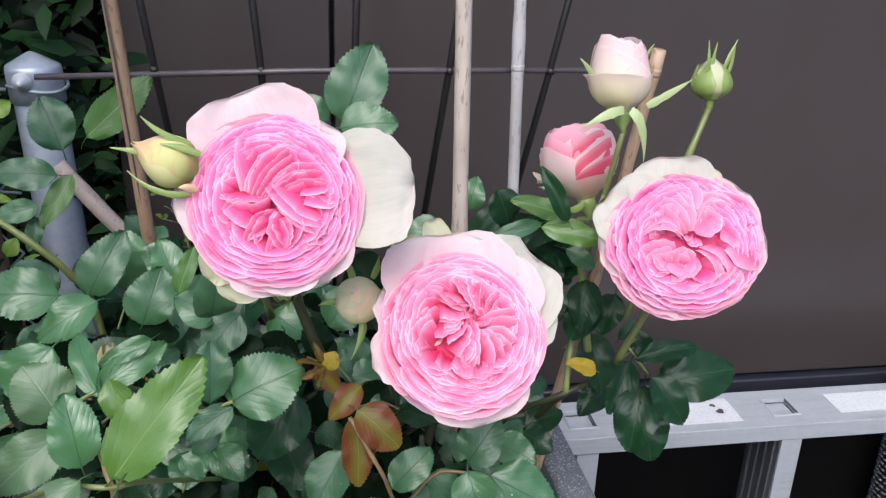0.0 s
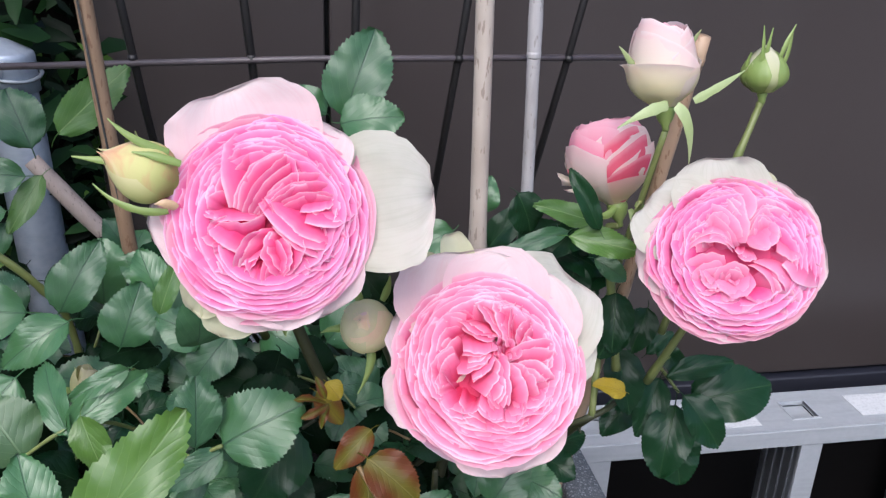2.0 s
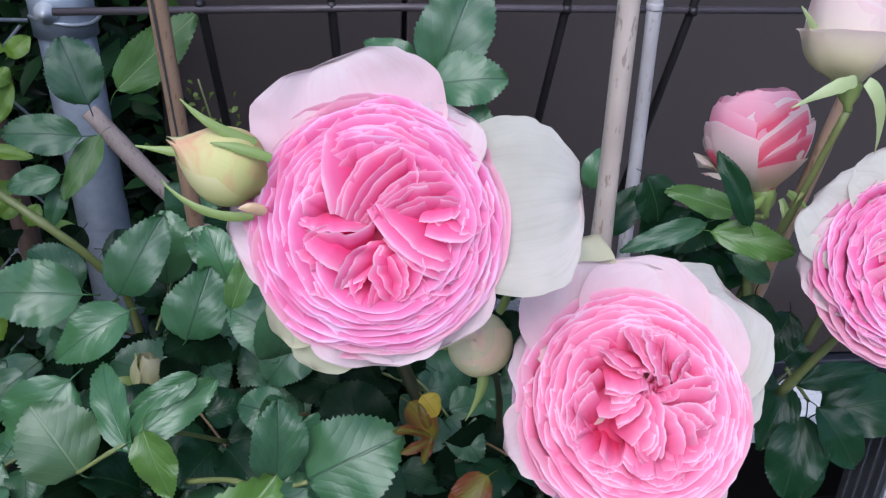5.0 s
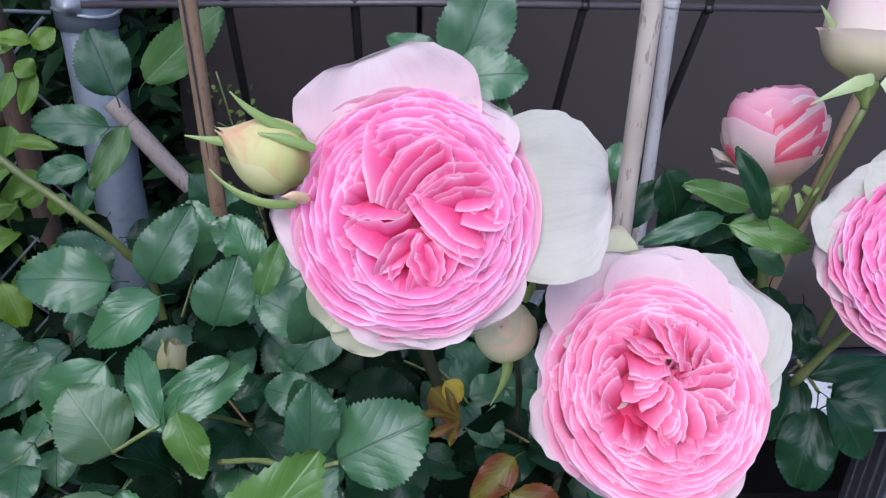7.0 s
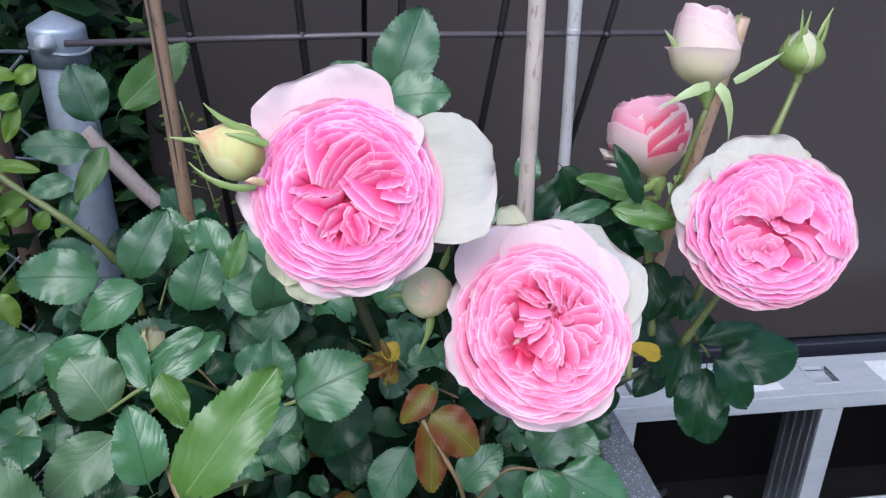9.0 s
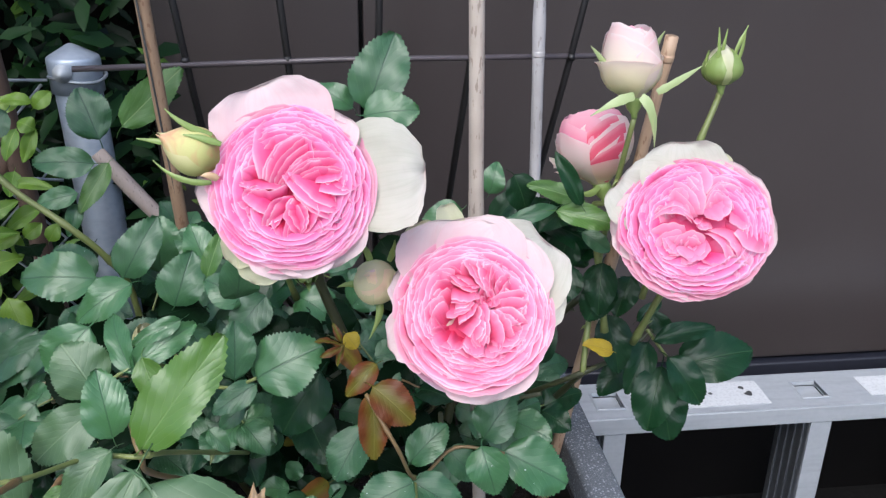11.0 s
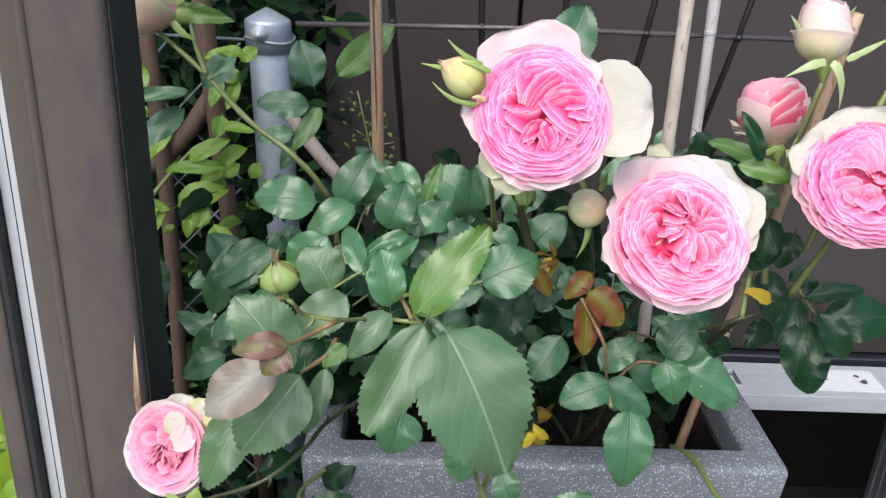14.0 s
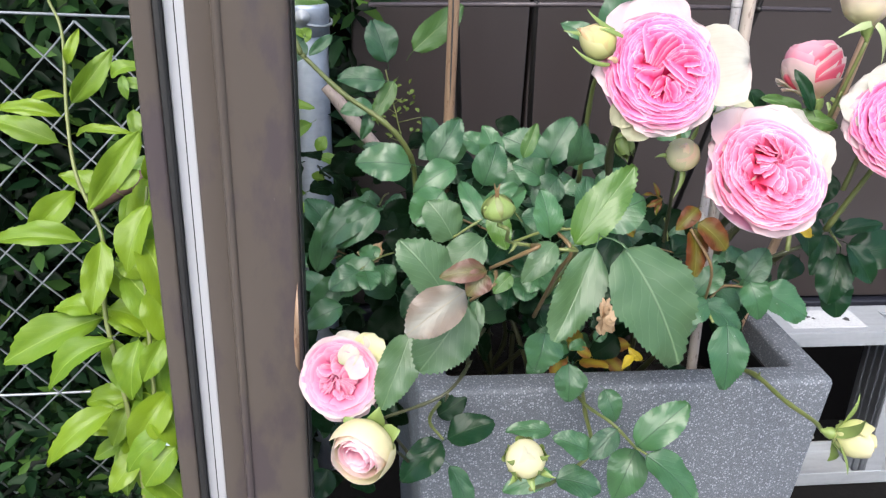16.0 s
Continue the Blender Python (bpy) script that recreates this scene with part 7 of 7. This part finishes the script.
shrub_leaf((-0.497, 0.634, 0.519), (-0.463, 0.597, 0.478), 0.032)
shrub_leaf((-0.478, 0.565, 0.480), (-0.539, 0.541, 0.445), 0.031)
shrub_leaf((-0.515, 0.622, 0.465), (-0.468, 0.602, 0.458), 0.025)
shrub_leaf((-0.422, 0.564, 0.498), (-0.456, 0.534, 0.454), 0.037)
shrub_leaf((-0.420, 0.550, 0.564), (-0.436, 0.531, 0.536), 0.023)
shrub_leaf((-0.473, 0.646, 0.591), (-0.433, 0.612, 0.556), 0.042)
shrub_leaf((-0.494, 0.646, 0.552), (-0.433, 0.618, 0.540), 0.036)
shrub_leaf((-0.437, 0.617, 0.677), (-0.457, 0.587, 0.631), 0.033)
shrub_leaf((-0.439, 0.657, 0.674), (-0.434, 0.613, 0.612), 0.028)
shrub_leaf((-0.479, 0.653, 0.601), (-0.449, 0.639, 0.594), 0.028)
shrub_leaf((-0.446, 0.634, 0.705), (-0.461, 0.624, 0.691), 0.017)
shrub_leaf((-0.422, 0.547, 0.463), (-0.462, 0.530, 0.437), 0.031)
shrub_leaf((-0.416, 0.535, 0.451), (-0.442, 0.518, 0.425), 0.034)
shrub_leaf((-0.480, 0.697, 0.782), (-0.454, 0.693, 0.797), 0.018)
shrub_leaf((-0.434, 0.615, 0.593), (-0.421, 0.580, 0.547), 0.041)
shrub_leaf((-0.421, 0.578, 0.536), (-0.403, 0.550, 0.500), 0.041)
shrub_leaf((-0.444, 0.609, 0.645), (-0.415, 0.572, 0.601), 0.040)
shrub_leaf((-0.441, 0.573, 0.486), (-0.406, 0.541, 0.453), 0.041)
shrub_leaf((-0.455, 0.552, 0.413), (-0.408, 0.526, 0.396), 0.035)
shrub_leaf((-0.462, 0.671, 0.606), (-0.448, 0.684, 0.673), 0.036)
shrub_leaf((-0.455, 0.645, 0.552), (-0.490, 0.656, 0.593), 0.036)
shrub_leaf((-0.447, 0.632, 0.525), (-0.491, 0.638, 0.551), 0.033)
shrub_leaf((-0.447, 0.631, 0.526), (-0.454, 0.604, 0.486), 0.029)
shrub_leaf((-0.444, 0.616, 0.483), (-0.451, 0.572, 0.420), 0.043)
shrub_leaf((-0.467, 0.607, 0.464), (-0.509, 0.603, 0.464), 0.029)
shrub_leaf((-0.472, 0.605, 0.459), (-0.486, 0.584, 0.427), 0.026)
shrub_leaf((-0.444, 0.587, 0.425), (-0.461, 0.563, 0.389), 0.033)
shrub_leaf((-0.447, 0.667, 0.606), (-0.448, 0.638, 0.565), 0.024)
shrub_leaf((-0.451, 0.694, 0.667), (-0.435, 0.701, 0.714), 0.024)
shrub_leaf((-0.440, 0.624, 0.509), (-0.429, 0.589, 0.462), 0.036)
shrub_leaf((-0.461, 0.583, 0.411), (-0.488, 0.564, 0.383), 0.029)
shrub_leaf((-0.437, 0.570, 0.391), (-0.452, 0.550, 0.361), 0.033)
shrub_leaf((-0.488, 0.670, 0.606), (-0.510, 0.661, 0.591), 0.017)
shrub_leaf((-0.422, 0.861, 0.744), (-0.422, 0.871, 0.798), 0.040, SHRUB)
shrub_leaf((-0.399, 0.873, 0.779), (-0.411, 0.855, 0.753), 0.032, SHRUB)
shrub_leaf((-0.429, 0.872, 0.775), (-0.468, 0.866, 0.781), 0.020, SHRUB)
shrub_leaf((-0.430, 0.847, 0.713), (-0.451, 0.825, 0.682), 0.036, SHRUB)
shrub_leaf((-0.407, 0.845, 0.708), (-0.449, 0.841, 0.721), 0.016, SHRUB)
shrub_leaf((-0.346, 0.832, 0.680), (-0.307, 0.833, 0.705), 0.021, SHRUB)
shrub_leaf((-0.372, 0.830, 0.669), (-0.314, 0.822, 0.682), 0.018, SHRUB)
shrub_leaf((-0.357, 0.814, 0.633), (-0.313, 0.813, 0.656), 0.032, SHRUB)
shrub_leaf((-0.323, 0.812, 0.635), (-0.328, 0.800, 0.618), 0.020, SHRUB)
shrub_leaf((-0.374, 0.815, 0.632), (-0.421, 0.794, 0.610), 0.024, SHRUB)
shrub_leaf((-0.385, 0.793, 0.584), (-0.415, 0.793, 0.604), 0.024, SHRUB)
shrub_leaf((-0.398, 0.799, 0.599), (-0.377, 0.802, 0.623), 0.024, SHRUB)
shrub_leaf((-0.453, 0.818, 0.642), (-0.435, 0.795, 0.609), 0.029, SHRUB)
shrub_leaf((-0.390, 0.849, 0.725), (-0.408, 0.849, 0.737), 0.019, SHRUB)
shrub_leaf((-0.363, 0.846, 0.713), (-0.386, 0.828, 0.690), 0.019, SHRUB)
shrub_leaf((-0.381, 0.898, 0.841), (-0.373, 0.905, 0.879), 0.027, SHRUB)
shrub_leaf((-0.313, 0.805, 0.617), (-0.297, 0.787, 0.590), 0.027, SHRUB)
shrub_leaf((-0.446, 0.887, 0.814), (-0.464, 0.891, 0.839), 0.024, SHRUB)
shrub_leaf((-0.453, 0.925, 0.774), (-0.471, 0.913, 0.759), 0.012, SHRUB)
shrub_leaf((-0.277, 0.844, 0.620), (-0.275, 0.846, 0.630), 0.016, SHRUB)
shrub_leaf((-0.488, 0.965, 0.764), (-0.474, 0.947, 0.736), 0.020, SHRUB)
shrub_leaf((-0.331, 0.962, 0.747), (-0.341, 0.945, 0.722), 0.019, SHRUB)
shrub_leaf((-0.290, 0.905, 0.789), (-0.317, 0.901, 0.795), 0.016, SHRUB)
shrub_leaf((-0.291, 0.856, 0.602), (-0.320, 0.848, 0.598), 0.017, SHRUB)
shrub_leaf((-0.479, 0.926, 0.720), (-0.469, 0.926, 0.727), 0.012, SHRUB)
shrub_leaf((-0.429, 0.864, 0.679), (-0.455, 0.854, 0.670), 0.020, SHRUB)
shrub_leaf((-0.424, 0.949, 0.744), (-0.442, 0.947, 0.750), 0.015, SHRUB)
shrub_leaf((-0.421, 0.864, 0.673), (-0.398, 0.860, 0.677), 0.012, SHRUB)
shrub_leaf((-0.322, 0.881, 0.656), (-0.317, 0.867, 0.634), 0.013, SHRUB)
shrub_leaf((-0.523, 0.920, 0.612), (-0.485, 0.917, 0.624), 0.019, SHRUB)
shrub_leaf((-0.532, 0.961, 0.714), (-0.489, 0.952, 0.715), 0.016, SHRUB)
shrub_leaf((-0.344, 0.831, 0.618), (-0.348, 0.818, 0.599), 0.015, SHRUB)
shrub_leaf((-0.400, 0.820, 0.582), (-0.409, 0.809, 0.566), 0.012, SHRUB)
shrub_leaf((-0.319, 0.902, 0.717), (-0.323, 0.889, 0.698), 0.020, SHRUB)
shrub_leaf((-0.449, 0.904, 0.790), (-0.421, 0.894, 0.781), 0.017, SHRUB)
shrub_leaf((-0.504, 0.900, 0.677), (-0.499, 0.881, 0.648), 0.013, SHRUB)
shrub_leaf((-0.321, 0.897, 0.706), (-0.286, 0.889, 0.704), 0.014, SHRUB)
shrub_leaf((-0.504, 0.904, 0.694), (-0.499, 0.886, 0.667), 0.019, SHRUB)
shrub_leaf((-0.525, 0.956, 0.725), (-0.520, 0.942, 0.703), 0.014, SHRUB)
shrub_leaf((-0.477, 0.930, 0.786), (-0.443, 0.925, 0.790), 0.020, SHRUB)
shrub_leaf((-0.277, 0.842, 0.660), (-0.268, 0.844, 0.675), 0.016, SHRUB)
shrub_leaf((-0.464, 0.874, 0.581), (-0.427, 0.871, 0.592), 0.015, SHRUB)
shrub_leaf((-0.321, 0.899, 0.642), (-0.306, 0.900, 0.655), 0.018, SHRUB)
shrub_leaf((-0.463, 0.897, 0.558), (-0.435, 0.891, 0.558), 0.021, SHRUB)
shrub_leaf((-0.275, 0.887, 0.641), (-0.248, 0.876, 0.632), 0.017, SHRUB)
shrub_leaf((-0.309, 0.809, 0.599), (-0.302, 0.797, 0.582), 0.019, SHRUB)
shrub_leaf((-0.302, 0.938, 0.774), (-0.287, 0.940, 0.789), 0.019, SHRUB)
shrub_leaf((-0.308, 0.951, 0.748), (-0.322, 0.951, 0.757), 0.020, SHRUB)
shrub_leaf((-0.495, 0.941, 0.700), (-0.490, 0.943, 0.714), 0.012, SHRUB)
shrub_leaf((-0.307, 0.918, 0.786), (-0.334, 0.911, 0.784), 0.018, SHRUB)
shrub_leaf((-0.460, 0.909, 0.677), (-0.433, 0.902, 0.676), 0.013, SHRUB)
shrub_leaf((-0.282, 0.855, 0.693), (-0.314, 0.841, 0.679), 0.018, SHRUB)
shrub_leaf((-0.309, 0.956, 0.749), (-0.319, 0.938, 0.721), 0.016, SHRUB)
shrub_leaf((-0.460, 0.844, 0.593), (-0.445, 0.831, 0.576), 0.016, SHRUB)
shrub_leaf((-0.377, 0.859, 0.582), (-0.382, 0.860, 0.589), 0.015, SHRUB)
shrub_leaf((-0.405, 0.908, 0.616), (-0.428, 0.899, 0.608), 0.014, SHRUB)
shrub_leaf((-0.427, 0.881, 0.610), (-0.388, 0.872, 0.609), 0.018, SHRUB)
shrub_leaf((-0.448, 0.891, 0.564), (-0.486, 0.878, 0.554), 0.015, SHRUB)
shrub_leaf((-0.314, 0.872, 0.660), (-0.336, 0.862, 0.649), 0.018, SHRUB)
shrub_leaf((-0.457, 0.688, 0.629), (-0.449, 0.665, 0.597), 0.027)
shrub_leaf((-0.445, 0.658, 0.569), (-0.479, 0.645, 0.550), 0.025)
shrub_leaf((-0.473, 0.604, 0.418), (-0.474, 0.576, 0.379), 0.022)
shrub_leaf((-0.493, 0.725, 0.649), (-0.541, 0.728, 0.667), 0.028)
shrub_leaf((-0.447, 0.706, 0.614), (-0.485, 0.693, 0.594), 0.025)
shrub_leaf((-0.458, 0.609, 0.402), (-0.452, 0.580, 0.363), 0.026)
shrub_leaf((-0.464, 0.623, 0.440), (-0.481, 0.594, 0.398), 0.023)
shrub_leaf((-0.449, 0.635, 0.475), (-0.462, 0.614, 0.444), 0.023)
shrub_leaf((-0.442, 0.603, 0.430), (-0.465, 0.584, 0.401), 0.027)
shrub_leaf((-0.472, 0.717, 0.654), (-0.474, 0.689, 0.614), 0.026)
shrub_leaf((-0.479, 0.619, 0.403), (-0.513, 0.609, 0.390), 0.020)
shrub_leaf((-0.443, 0.600, 0.425), (-0.478, 0.589, 0.410), 0.020)
shrub_leaf((-0.482, 0.604, 0.421), (-0.529, 0.605, 0.435), 0.020)
shrub_leaf((-0.480, 0.610, 0.410), (-0.479, 0.579, 0.369), 0.026)
shrub_stem([(-0.553, 0.785, 0.841), (-0.539, 0.769, 0.809), (-0.532, 0.725, 0.736), (-0.520, 0.688, 0.681), (-0.497, 0.664, 0.634), (-0.491, 0.647, 0.597), (-0.494, 0.636, 0.545), (-0.475, 0.600, 0.470), (-0.455, 0.559, 0.357), (-0.440, 0.482, 0.113)])
shrub_stem([(-0.448, 0.675, 0.673), (-0.452, 0.647, 0.610), (-0.447, 0.611, 0.530), (-0.439, 0.573, 0.445), (-0.428, 0.539, 0.372), (-0.426, 0.474, 0.123)])
shrub_stem([(-0.425, 0.882, 0.783), (-0.414, 0.866, 0.719), (-0.402, 0.843, 0.664), (-0.390, 0.832, 0.611), (-0.385, 0.823, 0.509), (-0.389, 0.791, 0.244)])
shrub_stem([(-0.339, 0.844, 0.694), (-0.368, 0.842, 0.662), (-0.395, 0.840, 0.629)])

# ---- hedge behind the fence ----
hedge = thing("hedge", (-1.0, 1.4, 0), "dense dark green hedge behind the fence", "hedge")
k = Nodes("hedge_leaf")
isl = k.n("NewGeometry").outputs["Random Per Island"]
base = k.ramp(isl, (0.0, (0.0014, 0.004, 0.0014)), (0.55, (0.0055, 0.019, 0.007)), (0.93, (0.020, 0.054, 0.015)), (1.0, (0.07, 0.14, 0.022)))
k.set(base, 0.45, spec=0.10)
k.glow_through(base, 0.12)
HEDGE = k.m
k = Nodes("hedge_inner_shade")
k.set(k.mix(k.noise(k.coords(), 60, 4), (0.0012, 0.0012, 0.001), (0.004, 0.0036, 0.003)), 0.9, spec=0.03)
INNER_SHADE = k.m
rng = random.Random(31)
co, faces = [], []
for n in range(16000):
    deep = rng.random() ** 1.6
    x = rng.uniform(-2.6, -0.20) if n % 3 else rng.uniform(-1.25, -0.22)
    p = Vector((x, 1.085 + 0.40 * deep + 0.03 * noise.noise(Vector((x * 5, 0, 1))), rng.uniform(-0.02, 1.55) if n % 5 < 3 else 0.8 * rng.random() ** 1.3))
    y = Vector((rng.uniform(-1, 1), rng.uniform(-0.9, 0.2), rng.uniform(-1, 0.7))).normalized()
    m = frame_of(y, (rng.uniform(-0.5, 0.5), -0.8, rng.uniform(0.0, 1.0)))
    ln = rng.uniform(0.028, 0.058)
    w = ln * rng.uniform(0.34, 0.5)
    q = len(co)
    for a, b, c in ((0, 0, 0), (-0.8, 0.35, 0.12), (0, 0.4, 0), (0.8, 0.35, 0.12), (-0.55, 0.72, 0.1), (0, 0.72, -0.03), (0.55, 0.72, 0.1), (0, 1.0, -0.12)):
        co.append(p + m.to_3x3() @ Vector((a * w * 0.55, b * ln, c * w)))
    faces += [(q, q + 2, q + 1), (q, q + 3, q + 2), (q + 1, q + 2, q + 5, q + 4), (q + 2, q + 3, q + 6, q + 5), (q + 4, q + 5, q + 7), (q + 5, q + 6, q + 7)]
# low creeping shoots at the foot of the fence
for n in range(3600):
    p = Vector((rng.uniform(-1.5, -0.33), rng.uniform(0.72, 1.12), 0.16 * rng.random() ** 1.5))
    if -0.68 < p.x < -0.44 and p.y > 0.78:
        p.z *= 0.2
    y = Vector((rng.uniform(-1, 1), rng.uniform(-0.9, 0.4), rng.uniform(-0.3, 0.6))).normalized()
    m = frame_of(y, (rng.uniform(-0.5, 0.5), -0.5, rng.uniform(0.4, 1.0)))
    ln = rng.uniform(0.022, 0.045)
    w = ln * rng.uniform(0.36, 0.52)
    q = len(co)
    for a, b, c in ((0, 0, 0), (-0.8, 0.35, 0.12), (0, 0.4, 0), (0.8, 0.35, 0.12), (-0.55, 0.72, 0.1), (0, 0.72, -0.03), (0.55, 0.72, 0.1), (0, 1.0, -0.12)):
        co.append(p + m.to_3x3() @ Vector((a * w * 0.55, b * ln, c * w)))
    faces += [(q, q + 2, q + 1), (q, q + 3, q + 2), (q + 1, q + 2, q + 5, q + 4), (q + 2, q + 3, q + 6, q + 5), (q + 4, q + 5, q + 7), (q + 5, q + 6, q + 7)]
me = bpy.data.meshes.new("foliage")
me.from_pydata(co, [], faces)
me.materials.append(HEDGE)
me.shade_smooth()
tagged(put(new("foliage", me), hedge), kind="stuff")
# near-black sheet stands in for the shade deep inside the hedge
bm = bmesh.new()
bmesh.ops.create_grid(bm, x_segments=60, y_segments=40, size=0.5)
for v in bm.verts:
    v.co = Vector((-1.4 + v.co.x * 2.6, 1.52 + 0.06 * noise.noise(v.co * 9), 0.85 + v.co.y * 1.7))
part("inner_thicket", bm, INNER_SHADE, hedge, "near-black sheet standing in for the hedge's inner shade")

# ---- stakes and a bare branch before the fence ----
def stake(label, points, r, material, category="stake"):
    b = bmesh.new()
    line = curve(points, 5)
    wob = random.Random(int(points[0][2] * 997))
    tube(b, line, [r * wob.uniform(0.94, 1.06) for _ in line], 9)
    ob = thing("stake", points[0], label, category, "wooden stakes")
    part("pole", b, material, ob)
    return ob


stake("reddish brown wooden stake before the fence", [(-0.31, 1.06, 0.0), (-0.352, 1.009, 0.70), (-0.372, 0.988, 1.05)], 0.0125, WOOD)
stake("dark brown wooden stake at the fence", [(-0.43, 1.02, 0.0), (-0.425, 1.015, 0.60), (-0.455, 1.01, 1.1)], 0.011, WOOD)
stake("slanting brown wooden stake at the fence", [(-0.60, 1.03, 0.52), (-0.43, 1.03, 0.62), (-0.345, 1.035, 0.73)], 0.012, WOOD)
stake("bare pinkish branch slanting behind the leaves", [(-0.265, 1.02, 0.70), (-0.20, 1.01, 0.62), (-0.11, 1.0, 0.53)], 0.0095, WOOD_PINK, "branch")

# ---- small things by the wall and the ladder ----
weed = thing("weed", (-0.14, 1.13, 0.45), "small yellowish-green weed sprig before the dark wall", "weed")
rng = random.Random(8)
bm = bmesh.new()
sprig = curve([(-0.10, 1.10, 0.40), (-0.13, 1.11, 0.52), (-0.155, 1.12, 0.62), (-0.175, 1.13, 0.70)])
tube(bm, sprig, 0.0012, 5)
for n in range(9):
    p = sprig[6 + n]
    tube(bm, [p, p + Vector((rng.uniform(-0.03, 0.035), -0.01, 0.012))], 0.0007, 4)
part("stem", bm, STEM, weed)
tiny = [leaf_mesh("leaf", LEAF_WEED, 90 + n, teeth=5, serrate=0.02, fold=0.2) for n in range(3)]
for n in range(70):
    p = sprig[4 + n % 14] + Vector((rng.uniform(-0.032, 0.034), rng.uniform(-0.015, 0.01), rng.uniform(-0.012, 0.02)))
    d = Vector((rng.uniform(-1, 1), -0.5, rng.uniform(-0.4, 0.8))).normalized() * rng.uniform(0.006, 0.012)
    quick_leaf(weed, tiny[n % 3], p, p + d, 0.006, (0, -0.6, 0.8))

mat_roll = thing("mat_roll", (1.018, 1.105, 0.0), "rolled-up grey woven mat standing behind the ladder", "rolled mat")
bm = bmesh.new()
lathe(bm, [(0.033, 0.0), (0.035, 0.02), (0.035, 0.31), (0.031, 0.315)], 28, Matrix.Translation((1.018, 1.105, 0.0)))
part("core", bm, PLASTIC, mat_roll)
bm = bmesh.new()
for row in range(30):
    z = 0.012 + row * 0.010
    for q in range(18):
        a = math.tau * (q + 0.5 * (row % 2)) / 18
        pts = [(1.018 + (0.035 + h) * math.cos(a + da), 1.105 + (0.035 + h) * math.sin(a + da), z + dz) for da, h, dz in ((-0.12, 0.0, 0.0), (0.0, 0.003, 0.0015), (0.12, 0.0, 0.0))]
        tube(bm, pts, 0.0024, 5)
tagged(part("weave", bm, WEAVE, mat_roll, "grey woven strands"), kind="stuff")

pebble = thing("pebble", (0.66, 1.108, 0.0), "small pale pebble on the dark ground", "pebble")
bm = bmesh.new()
bmesh.ops.create_icosphere(bm, subdivisions=2, radius=0.009)
for v in bm.verts:
    v.co = Vector((v.co.x, v.co.y * 0.8, v.co.z * 0.6)) * (1 + 0.3 * noise.noise(v.co * 180)) + Vector((0.66, 1.108, 0.005))
part("stone", bm, PLASTER, pebble)

cable = thing("cable", (0.50, 1.10, 0.0), "black cable trailing on the dark ground behind the ladder", "cable")
bm = bmesh.new()
tube(bm, curve([(0.40, 1.00, 0.006), (0.47, 1.06, 0.006), (0.50, 1.10, 0.006), (0.56, 1.14, 0.006)]), 0.006, 8)
part("sheath", bm, RUBBER, cable)
